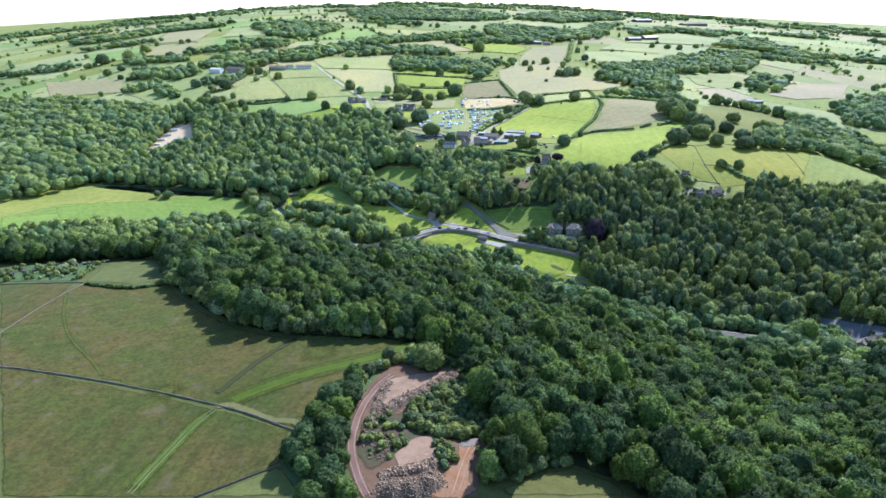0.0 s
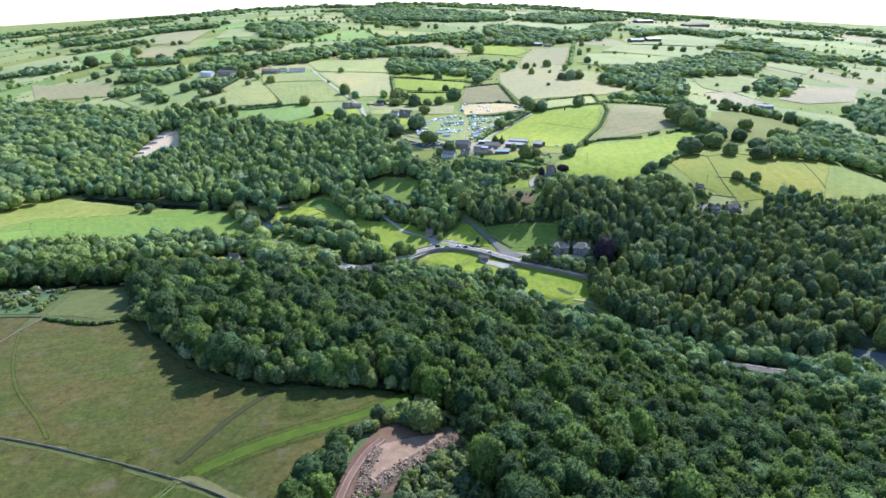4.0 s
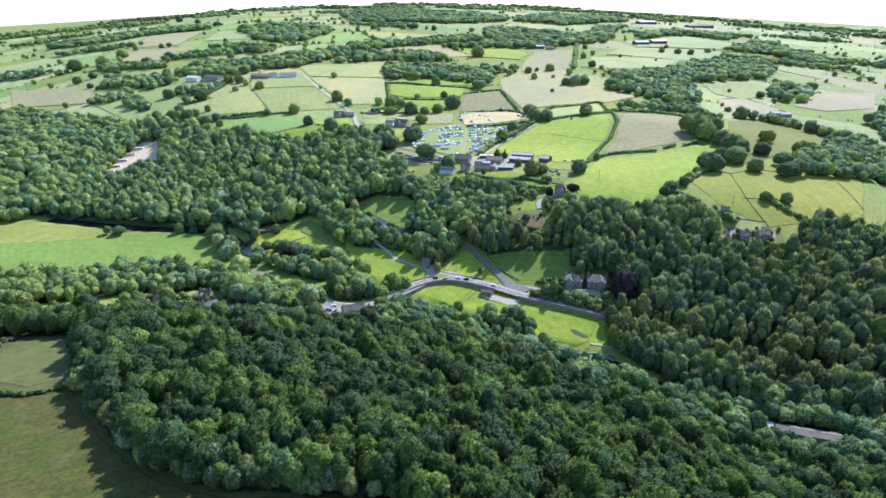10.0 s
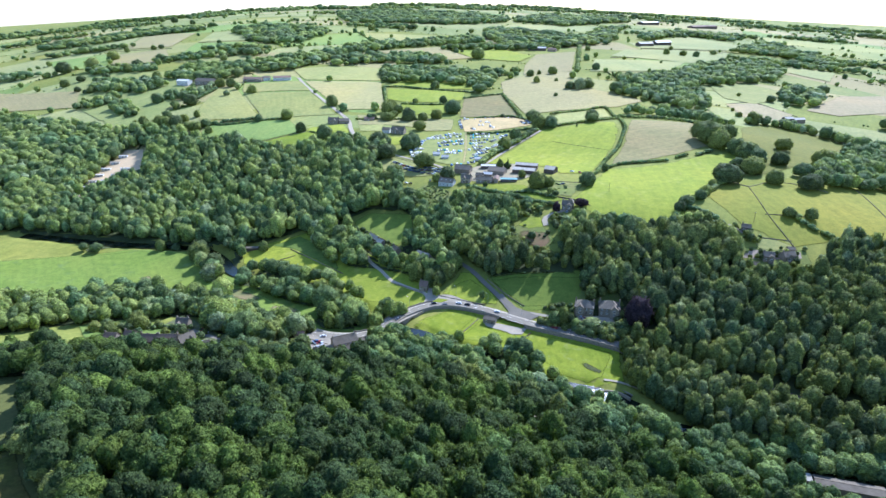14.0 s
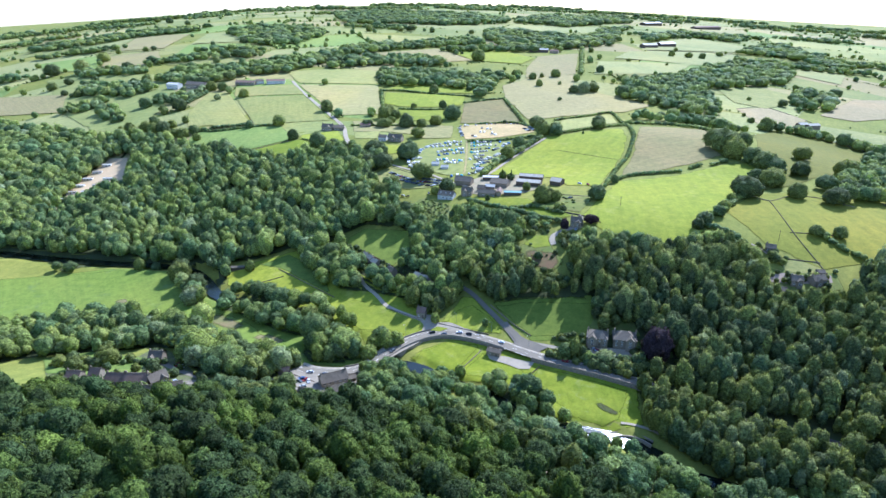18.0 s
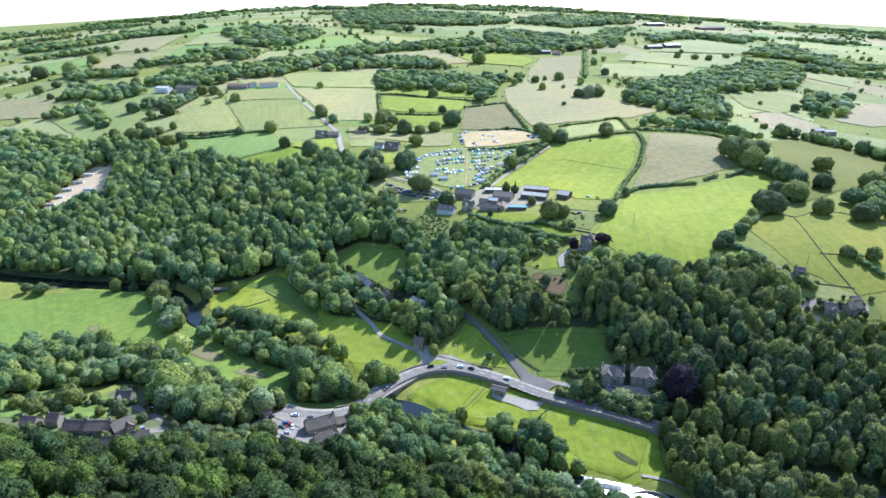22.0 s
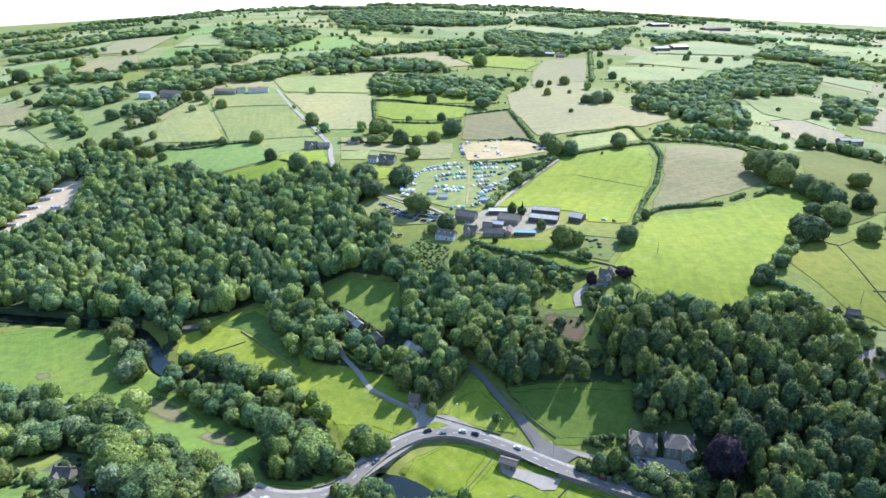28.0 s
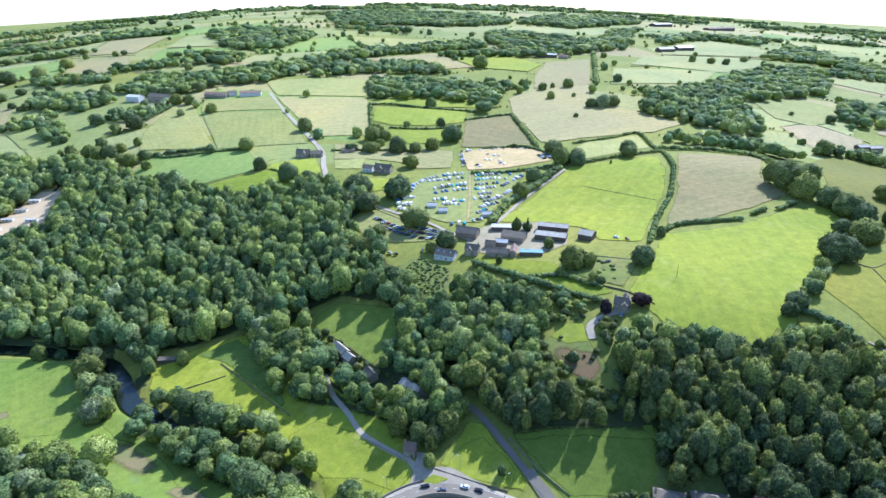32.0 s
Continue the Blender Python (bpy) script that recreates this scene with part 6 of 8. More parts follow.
# ---------------------------------------------------------------- the buildings, by their front corners
house((72.9, 207.8), (95.1, 199.8), 11, 4.2, 18, roof='fibre', wall='timber', chimneys=0, windows=False, vents=True, label='long low barn with a grey sheet roof and skylights', name='barn', category='barn')
house((77.9, 226.7), (100.7, 220.1), 10, 4.6, 18, roof='fibre', wall='timber', chimneys=0, windows=False, vents=True, label='long barn with a pale grey sheet roof', name='barn', category='barn')
house((106.0, 206.6), (115.2, 200.9), 12, 4.2, 22, roof='fibre', wall='timber', chimneys=0, windows=False, label='open farm shed with a grey gable roof', name='farm_shed', category='shed')
house((46.6, 207.4), (62.9, 200.6), 13, 4.4, 24, roof='slate', wall='stone', chimneys=0, windows=False, label='stone barn with a dark slate roof', name='barn', category='barn')
house((33.5, 182.0), (49.4, 177.7), 7, 3.2, 35, roof='slate', wall='stone', chimneys=0, storeys=1, label='low stone cowshed with a slate roof', name='cowshed', category='barn')
house((50.7, 178.4), (55.1, 177.6), 14, 3.2, 35, roof='tile', wall='stone', chimneys=0, windows=False, label='narrow stone wing with a brown tile roof', name='farm_wing', category='barn')
house((58.1, 178.0), (74.3, 176.4), 6, 2.8, 15, roof='teal', wall='timber', chimneys=0, windows=False, label='lean shed with a turquoise sheet roof', name='farm_shed', category='shed')
house((11.8, 219.6), (27.7, 213.7), 11, 4.4, 35, roof='slate', wall='stone', chimneys=0, windows=False, label='big stone barn with a dark roof beside the camp', name='barn', category='barn')
house((17.9, 188.3), (27.5, 185.2), 7, 4.6, 40, gable=-1.5, roof='slate', wall='stone', chimneys=2, label='stone farmhouse with steep gables', name='farmhouse', category='house')
house((-5.0, 186.6), (9.3, 180.5), 9, 3.6, 38, roof='slate', wall='white', chimneys=1, storeys=1, label='long bungalow with dark roof and pale dormers', name='house', category='house', vents=True)
house((41.3, 229.5), (57.1, 228.1), 8, 3.4, 12, roof='pale', wall='timber', chimneys=0, windows=False, label='shed with a pale sheet roof', name='farm_shed', category='shed')
house((41.5, 198.3), (50.3, 195.8), 6, 3.6, 30, roof='pale', wall='stone', chimneys=0, windows=False, label='small farm building with a pale roof', name='farm_shed', category='shed')
house((33.6, 196.6), (40.8, 194.3), 6, 3.4, 35, roof='slate', wall='stone', chimneys=0, windows=False, label='small stone outbuilding with slate roof', name='outbuilding', category='barn')
house((105.8, 97.4), (113.7, 94.7), 7, 5, 42, gable=2, roof='slate', wall='stone', chimneys=2, label='stone cottage with steep grey gables beside a meadow', name='house', category='house')
house((112.6, 98.7), (116.6, 98.1), 9, 4.6, 42, roof='slate', wall='stone', chimneys=1, label='gabled stone wing of a hillside cottage', name='house', category='house')
house((96.1, -24.3), (109.2, -28.0), 11, 5.4, 32, gable=-3, roof='slate', wall='stone', hip=True, chimneys=2, label='square stone villa with a hipped slate roof', name='villa', category='house')
house((113.3, -27.8), (127.8, -30.6), 12, 5.4, 32, gable=3.2, roof='slate', wall='stone', hip=True, chimneys=2, label='stone villa with hipped slate roof and white porch', name='villa', category='house')
house((-72.0, -72.5), (-57.5, -65.5), 9, 4.8, 38, gable=None, roof='slate', wall='stone', chimneys=2, label='stone inn with a grey slate roof beside its car park', name='inn', category='house')
house((-66.0, -80.5), (-57.0, -76.5), 7, 2.8, 36, roof='slate', wall='stone', chimneys=1, storeys=1, label='low stone kitchen wing behind the inn', name='outbuilding', category='house')
house((-59.0, -62.5), (-53.5, -60.0), 5, 2.5, 30, roof='slate', wall='stone', chimneys=0, storeys=1, label='small stone store beside the inn', name='outbuilding', category='house')
house((-85.0, -81.0), (-68.0, -89.0), 4.5, 2.3, 38, roof='slate', wall='stone', chimneys=0, storeys=1, label='low stone wing of the inn', name='outbuilding', category='house')
house((29.2, -28.7), (37.4, -32.2), 5, 3.2, 25, roof='slate', wall='stone', chimneys=0, storeys=1, label='low stone pavilion beside the road with a dark roof', name='pavilion', category='shelter')
house((-19.0, 14.6), (-13.1, 13.0), 6, 4.2, 45, roof='tile', wall='stone', chimneys=1, label='small stone lodge with a brown tile roof', name='cottage', category='house')
house((-69.2, 101.1), (-60.9, 90.4), 6, 4, 38, roof='fibre', wall='stone', chimneys=1, label='terraced stone cottage with a pale grey roof', name='cottage', category='house')
house((-60.7, 89.4), (-55.8, 83.6), 6, 4, 38, roof='fibre', wall='stone', chimneys=1, label='terraced stone cottage with a pale grey roof', name='cottage', category='house')
house((-46.1, 74.4), (-41.6, 67.3), 6, 4.2, 38, roof='slate', wall='stone', chimneys=1, label='stone cottage with a steep grey roof', name='cottage', category='house')
house((-23.9, 60.5), (-19.2, 56.4), 7, 3.6, 30, roof='fibre', wall='stone', chimneys=0, label='low cottage with a pale grey roof among trees', name='cottage', category='house')
house((-18.5, 55.4), (-12.6, 52.0), 7, 3.6, 30, roof='fibre', wall='stone', chimneys=1, label='low cottage with a pale grey roof among trees', name='cottage', category='house')
house((-11.9, 49.5), (-6.2, 48.5), 6, 3.4, 35, roof='slate', wall='stone', chimneys=1, label='small slate-roofed cottage by the side road', name='cottage', category='house')
house((-195.1, -83.0), (-183.6, -83.7), 8, 4.8, 40, roof='tile', wall='stone', chimneys=2, label='stone terrace with a brown tile roof', name='terrace_house', category='house')
house((-183.3, -83.7), (-170.4, -83.4), 8, 4.8, 40, roof='tile', wall='stone', chimneys=2, label='stone terrace with a brown tile roof', name='terrace_house', category='house')
house((-167.2, -84.6), (-160.3, -77.1), 8, 5, 40, gable=2, roof='slate', wall='stone', chimneys=1, label='stone village house with a grey slate roof', name='house', category='house')
house((-189.3, -42.9), (-180.6, -43.2), 7, 4.8, 42, gable=-2, roof='slate', wall='stone', chimneys=2, label='gabled village house with a slate roof', name='house', category='house')
house((-167.6, -97.6), (-157.2, -97.6), 6, 4, 40, roof='slate', wall='stone', chimneys=1, label="stone cottage at the wood's edge with slate roof", name='cottage', category='house')
house((-151.7, -94.2), (-145.9, -91.3), 7, 4.4, 40, roof='slate', wall='stone', chimneys=1, label='stone cottage above the village road', name='cottage', category='house')
house((-210.4, -73.0), (-203.9, -73.2), 7, 4.8, 42, roof='tile', wall='stone', chimneys=1, label='tall gabled stone house with brown roof', name='house', category='house')
house((-222.7, -75.2), (-214.6, -75.6), 7, 4.4, 40, roof='tile', wall='stone', chimneys=1, label='stone house with a brown roof in gardens', name='house', category='house')
house((-98.2, -59.1), (-95.7, -54.5), 5, 4, 40, roof='tile', wall='stone', chimneys=1, label='small stone cottage beside the inn yard', name='cottage', category='house')
house((232.8, 8.9), (242.5, 6.4), 7, 3.4, 32, roof='slate', wall='stone', chimneys=1, label="long stone house with a dark roof at the wood's edge", name='house', category='house')
house((250.3, 17.2), (257.8, 15.3), 7, 3.9, 38, gable=1.5, roof='slate', wall='stone', chimneys=1, label='stone house with grey roof beside pasture', name='house', category='house')
house((265.8, 15.1), (276.1, 17.7), 7, 3.9, 38, gable=-2, roof='slate', wall='stone', chimneys=1, label='stone house with grey roof beside pasture', name='house', category='house')
house((246.8, 52.8), (253.0, 49.9), 6, 3.4, 36, roof='slate', wall='stone', chimneys=1, label='stone cottage in a garden at the field edge', name='cottage', category='house')
house((273.4, 25.4), (278.4, 24.9), 5, 3, 30, roof='slate', wall='stone', chimneys=0, windows=False, label='small stone shed in a yard', name='shed', category='shed')
house((-161.5, 438.5), (-146.9, 435.0), 8, 5, 40, gable=2, roof='slate', wall='stone', chimneys=2, label='stone farmhouse beside the lane', name='house', category='house')
house((-145.0, 434.8), (-131.5, 436.5), 8, 4, 35, roof='slate', wall='stone', chimneys=0, label='stone barn conversion beside the lane', name='house', category='house')
house((-112.0, 453.6), (-98.1, 456.2), 7, 3.4, 30, roof='tile', wall='stone', chimneys=0, storeys=1, label='long low shed with a brown roof by a hedge', name='shed', category='shed')
house((-68.4, 377.7), (-51.7, 372.2), 9, 5, 40, gable=-2, roof='slate', wall='stone', chimneys=2, label='stone country house with dark gables', name='house', category='house')
house((-80.2, 379.8), (-70.7, 377.8), 8, 4, 35, roof='slate', wall='white', chimneys=1, label='white outbuilding beside the country house', name='house', category='house')
house((-497.7, 754.8), (-474.7, 747.8), 14, 8, 20, roof='pale', wall='white', chimneys=0, label='large pale hall among parkland trees', name='hall', category='house')
house((-461.6, 750.9), (-422.5, 733.8), 14, 7, 30, roof='slate', wall='stone', chimneys=2, label='long stone country house with slate roof', name='hall', category='house')
house((-372.1, 751.5), (-336.5, 746.3), 12, 5, 25, roof='tile', wall='stone', chimneys=1, label='long brick range with a pale brown roof', name='house', category='house')
house((-315.9, 751.7), (-284.6, 757.7), 14, 5, 20, roof='tile', wall='white', chimneys=0, label='pale roofed school building among trees', name='house', category='house')
house((-334.3, 753.5), (-322.8, 759.9), 10, 5, 30, roof='slate', wall='white', chimneys=0, label='pale village house among trees', name='house', category='house')
house((524.9, 523.3), (538.9, 524.8), 10, 5, 25, roof='fibre', wall='timber', chimneys=0, windows=False, label='farm shed with a pale roof on the hill', name='farm_shed', category='shed')
house((539.0, 522.5), (556.5, 524.9), 10, 5, 25, roof='fibre', wall='stone', chimneys=0, windows=False, label='farm building with a grey roof on the hill', name='barn', category='barn')
house((531.8, 1324.5), (574.0, 1338.8), 20, 7, 22, roof='fibre', wall='timber', chimneys=0, windows=False, label='hilltop barn with a grey roof', name='barn', category='barn')
house((590.4, 1365.5), (636.8, 1383.2), 24, 8, 20, roof='pale', wall='timber', chimneys=0, windows=False, label='hilltop barn with a long pale roof', name='barn', category='barn')
house((213.7, 1192.5), (256.4, 1184.0), 16, 6, 18, roof='pale', wall='timber', chimneys=0, windows=False, label='pale roofed barn below the ridge', name='barn', category='barn')
house((258.6, 1175.4), (277.0, 1167.1), 12, 5, 25, roof='tile', wall='stone', chimneys=0, windows=False, label='brown roofed farm below the ridge', name='barn', category='barn')
house((808.1, 2224.4), (891.6, 2280.0), 30, 9, 15, roof='pale', wall='timber', chimneys=0, windows=False, label='distant barn with a pale roof', name='barn', category='barn')
house((1002.4, 2200.0), (1125.9, 2262.2), 30, 8, 15, roof='tile', wall='timber', chimneys=0, windows=False, label='distant long barn with a brown roof', name='barn', category='barn')
house((370.7, -30.7), (388.0, -35.5), 12, 4.5, 18, roof='fibre', wall='timber', chimneys=0, windows=False, label='farm shed with a blue-grey roof above the wood', name='farm_shed', category='shed')
house((383.3, -44.0), (398.3, -49.0), 9, 4.5, 35, roof='slate', wall='stone', chimneys=1, label='stone farmhouse above the wood', name='farmhouse', category='house')
house((406.5, -7.3), (421.4, -10.0), 8, 3.6, 30, roof='slate', wall='stone', chimneys=0, windows=False, label='low stone barn beside the hill pasture', name='barn', category='barn')
house((-184.4, 107.5), (-173.4, 108.2), 4, 2.4, 20, roof='slate', wall='timber', chimneys=0, windows=False, label="low dark shelter at the meadow's corner", name='shelter', category='shelter')
house((122.2, 1.6), (126.9, 0.3), 3, 2, 25, roof='pale', wall='white', chimneys=0, windows=False, label='small garden greenhouse with pale panes', name='greenhouse', category='greenhouse')

house((200, -167), (234, -177.5), 8, 3.6, 14, roof='slate', wall='stone', chimneys=0, windows=False, label='long low mill shed with a dark grey roof by the river', name='mill_building', category='building')
house((188.5, -162.5), (198.5, -165.5), 6, 3.0, 10, roof='fibre', wall='stone', chimneys=0, windows=False, label='pale flat-roofed store beside the mill shed', name='mill_building', category='building')

# the camp, the show ring and the parked cars
PITCHES = [("tent", 0), ("tent", 0), ("tent", 0), ("tent", 0), ("tent", 1), ("tent", 2), ("tent", 5), ("tent", 4), ("tent", 4), ("tent", 5), ("caravan", 0), ("caravan", 0), ("caravan", 0), ("car", 0), ("car", 1), ("car", 5), ("car", 2)]
VANS = [("caravan", 0), ("car", 0), ("car", 1), ("car", 2), ("car", 5), ("tent", 0)]
CARS = [("car", k) for k in (0, 1, 2, 5, 5, 1, 3, 2, 0, 1, 5, 2, 4)]
row_of([(-27.8, 323.5), (-24.7, 341.0), (-5.6, 362.0), (23.1, 371.9)], 3.6, PITCHES, 0, 90, 0.12)
row_of([(-11.1, 350.5), (11.3, 356.9), (24.9, 359.9)], 4, PITCHES, 1, 90, 0.12)
row_of([(-5.3, 330.6), (11.0, 338.1), (26.5, 341.0)], 3.6, PITCHES, 2, 90, 0.12)
row_of([(-4.2, 319.1), (10.8, 326.3), (26.0, 329.2)], 3.6, PITCHES, 3, 90, 0.12)
row_of([(-6.1, 302.7), (5.3, 305.3)], 4, PITCHES, 4, 90, 0.12)
row_of([(4.2, 301.3), (21.8, 299.9)], 3.2, PITCHES, 5, 90, 0.12)
row_of([(2.6, 294.6), (20.5, 291.8)], 3.4, PITCHES, 6, 90, 0.12)
row_of([(-38.9, 303.6), (-30.3, 309.8), (-23.4, 307.0)], 3.4, PITCHES, 7, 90, 0.12)
row_of([(-37.7, 293.4), (-25.4, 291.5)], 3.6, PITCHES, 8, 90, 0.12)
row_of([(-36.1, 283.6), (-25.9, 279.2)], 3.6, PITCHES, 9, 90, 0.12)
row_of([(35.4, 366.2), (54.4, 368.2), (71.4, 366.5)], 3.4, PITCHES, 10, 90, 0.12)
row_of([(34.8, 353.2), (50.8, 357.1), (67.4, 354.2)], 3.4, PITCHES, 11, 90, 0.12)
row_of([(34.2, 340.9), (58.1, 344.4)], 3.4, PITCHES, 12, 90, 0.12)
row_of([(33.6, 329.1), (54.5, 334.3)], 3.4, PITCHES, 13, 90, 0.12)
row_of([(32.9, 316.3), (47.9, 318.9)], 3.4, PITCHES, 14, 90, 0.12)
row_of([(31.3, 305.3), (47.2, 309.3)], 3.4, PITCHES, 15, 90, 0.12)
row_of([(40.3, 298.4), (55.1, 309.1), (67.2, 325.2)], 3.6, PITCHES, 16, 90, 0.12)
row_of([(35.4, 285.0), (51.4, 295.6)], 3.6, PITCHES, 17, 90, 0.12)
row_of([(32.6, 271.6), (41.0, 279.5)], 3.6, PITCHES, 18, 90, 0.12)
row_of([(60.2, 336.9), (82.3, 362.0)], 4, PITCHES, 19, 90, 0.12)
row_of([(72.3, 374.8), (92.7, 377.0)], 4.5, PITCHES, 20, 90, 0.12)
row_of([(27.8, 253.4), (39.6, 258.0)], 4, PITCHES, 21, 90, 0.12)
row_of([(9.5, 247.4), (27.5, 247.1)], 5, PITCHES, 22, 90, 0.12)
row_of([(24.6, 457.6), (45.7, 463.8), (78.8, 468.2), (113.6, 460.4)], 5, VANS, 60, 90, 0.2, 0.7)
row_of([(113.0, 451.7), (118.7, 412.7)], 5, VANS, 61, 90, 0.2, 0.7)
row_of([(23.0, 444.9), (25.1, 396.4)], 5, VANS, 62, 90, 0.2, 0.7)
row_of([(52.0, 442.2), (65.8, 432.8)], 4.5, VANS, 63, 90, 0.2, 0.7)
row_of([(49.3, 420.5), (70.1, 413.0)], 5, VANS, 64, 90, 0.2, 0.7)
row_of([(63.4, 405.2), (74.4, 395.1)], 5, VANS, 65, 90, 0.2, 0.7)
row_of([(106.5, 433.3), (112.1, 409.5)], 5, VANS, 66, 90, 0.2, 0.7)
row_of([(35.0, 404.1), (41.7, 395.2)], 5, VANS, 67, 90, 0.2, 0.7)
row_of([(-56.2, 266.5), (-45.5, 255.2), (-31.8, 241.5)], 2.7, CARS, 90, 62, 0.04, 0.5, 4)
row_of([(-51.4, 251.0), (-39.7, 240.8), (-26.5, 229.4)], 2.7, CARS, 91, 62, 0.04, 0.5, 4)
row_of([(-25.9, 236.4), (-16.0, 232.7), (-0.8, 223.8)], 2.7, CARS, 92, 62, 0.04, 0.5, 4)
row_of([(-21.1, 244.2), (-9.2, 237.0), (1.0, 230.0)], 2.7, CARS, 93, 62, 0.04, 0.5, 4)
row_of([(-23.6, 226.9), (-13.5, 223.0), (-5.3, 219.4)], 2.7, CARS, 94, 62, 0.04, 0.5, 4)
YARD_CARS = [(-83.5, -52.7), (-74.7, -54.9), (-66.3, -54.1), (-70.1, -59.2), (-86.5, -62.2), (-84.0, -63.7), (-81.8, -65.2), (-87.2, -65.9), (-83.7, -72.5), (-95.7, -57.0), (-56.4, -56.1), (102.2, -29.2), (104.2, -30.5), (106.7, -31.5), (100.7, -28.3), (110.5, -32.5), (-185.0, -32.4), (-168.5, -47.8), (-164.2, -51.5), (-180.7, -83.7), (-158.6, -75.7), (-148.7, -85.4), (-141.9, -73.3), (-14.4, 15.5), (-10.0, 205.7), (-13.8, 202.0), (-39.3, 203.5), (-34.8, 200.7), (-56.9, 225.1), (143.3, 202.8), (135.9, 207.3), (117.2, 159.1), (109.7, 92.6), (6.4, 46.3)]
for n, (x, y) in enumerate(YARD_CARS):
    place("car", (0, 5, 1, 2, 3, 4)[n % 6], x, y, n * 47 % 180, 0.55)
ROAD_CARS = [(-34.4, -24.4, 5), (-7.1, -5.9, 2), (1.6, -6.6, 5), (18.0, -9.9, 2), (39.8, -20.8, 0), (78.8, -40.5, 4), (98.4, -48.3, 2), (24.4, 35.1, 0)]
for x, y, k in ROAD_CARS:
    line = MAIN_LINE
    j = int(np.argmin(np.hypot(line[:, 0] - x, line[:, 1] - y)))
    t = line[min(j + 1, len(line) - 1)] - line[max(j - 1, 0)]
    x, y = line[j] + np.array([t[1], -t[0]]) / np.hypot(*t) * (1.8 if k % 2 else -1.8)
    place("car", k, x, y, math.degrees(math.atan2(t[1], t[0])), z=float(MAIN_Z[j]) + 0.02)


# ---------------------------------------------------------------- the bridge, its parapets and the roadside walls
def strip_wall(name, xy, top, foot, thick, material, parent=None, label=""):
    """A wall along plan points from foot to top heights."""
    xy = np.asarray(xy, float)
    t = np.gradient(xy, axis=0)
    t /= np.linalg.norm(t, axis=1, keepdims=True) + 1e-9
    n = np.stack([t[:, 1], -t[:, 0]], 1) * thick / 2
    co = np.stack([np.c_[xy - n, foot], np.c_[xy - n, top], np.c_[xy + n, top], np.c_[xy + n, foot]], 1).reshape(-1, 3)
    tri = []
    for i in range(len(xy) - 1):
        for k in range(3):
            a = i * 4 + k
            tri += [(a, a + 4, a + 1), (a + 1, a + 4, a + 5)]
    e = (len(xy) - 1) * 4
    tri += [(0, 1, 2), (0, 2, 3), (e, e + 2, e + 1), (e, e + 3, e + 2)]
    return tagged(mesh_object(name, co, tri, material, parent), label)


bridge = tagged(new("stone_bridge"), "old arched stone bridge carrying the road over the river", "bridge")
near_end, far_end = np.array((-50.0, -43.0)), np.array((-18.0, -11.0))
span = np.linalg.norm(far_end - near_end)
deck_z = float(main_level(np.array([(near_end + far_end) / 2]))[0]) - 0.12
bed_z = float(land(np.array(-34.0), np.array(-27.0))) - 1.0
along_u = np.linspace(0, span, 14)
tops = main_level(np.array([near_end + (far_end - near_end) * u / span for u in along_u])) - 0.16
prof = [(0, bed_z)] + [(float(u), float(z)) for u, z in zip(along_u, tops)] + [(span, bed_z)]
for mid_u, half_w in ((0.74, 4.4), (0.5, 5.0), (0.26, 4.4)):
    for a in np.linspace(0, math.pi, 11):
        prof.append((mid_u * span + half_w * math.cos(a), bed_z + 0.9 + (deck_z - bed_z - 1.8) * math.sin(a)))
ax = (far_end - near_end) / span
nx = np.array([ax[1], -ax[0]])
bm = bmesh.new()
rings = [[bm.verts.new((*(near_end + ax * u + nx * s), z)) for u, z in prof] for s in (-4.6, 4.6)]
bm.faces.new(rings[0]), bm.faces.new(rings[1][::-1])
for k in range(len(prof)):
    j = (k + 1) % len(prof)
    bm.faces.new((rings[0][k], rings[1][k], rings[1][j], rings[0][j]))
bmesh.ops.triangulate(bm, faces=bm.faces[:])
part("arch_span", bm, WALLSTONE, bridge, "weathered gritstone arches")
sel = np.where((MAIN_LINE[:, 0] > -62) & (MAIN_LINE[:, 0] < 44))[0]
for s in (-5.5, 4.0):
    xy = (MAIN_LINE + MAIN_SIDE * s)[sel]
    if s < 0:
        cut = xy[:, 0] < -8
        xy, zz = xy[cut], MAIN_Z[sel][cut]
    else:
        zz = MAIN_Z[sel]
    strip_wall("parapet", xy, zz + 1.0, zz - 0.4, 0.45, WALLSTONE, bridge, "pale stone parapet")
    strip_wall("retaining_wall", xy * 1.0, zz - 0.35, np.minimum(land(xy[:, 0], xy[:, 1]), zz - 0.5) - 0.6, 0.6, STONE, bridge, "dark stone retaining wall")
roadside = np.where((MAIN_LINE[:, 0] > 58) & (MAIN_LINE[:, 0] < 135))[0]
xy = (MAIN_LINE + MAIN_SIDE * 4.4)[roadside]
tagged(strip_wall("roadside_wall", xy, MAIN_Z[roadside] + 0.9, land(xy[:, 0], xy[:, 1]) - 0.6, 0.45, STONE), "dark stone wall beside the road", "wall", "field walls", "structure")

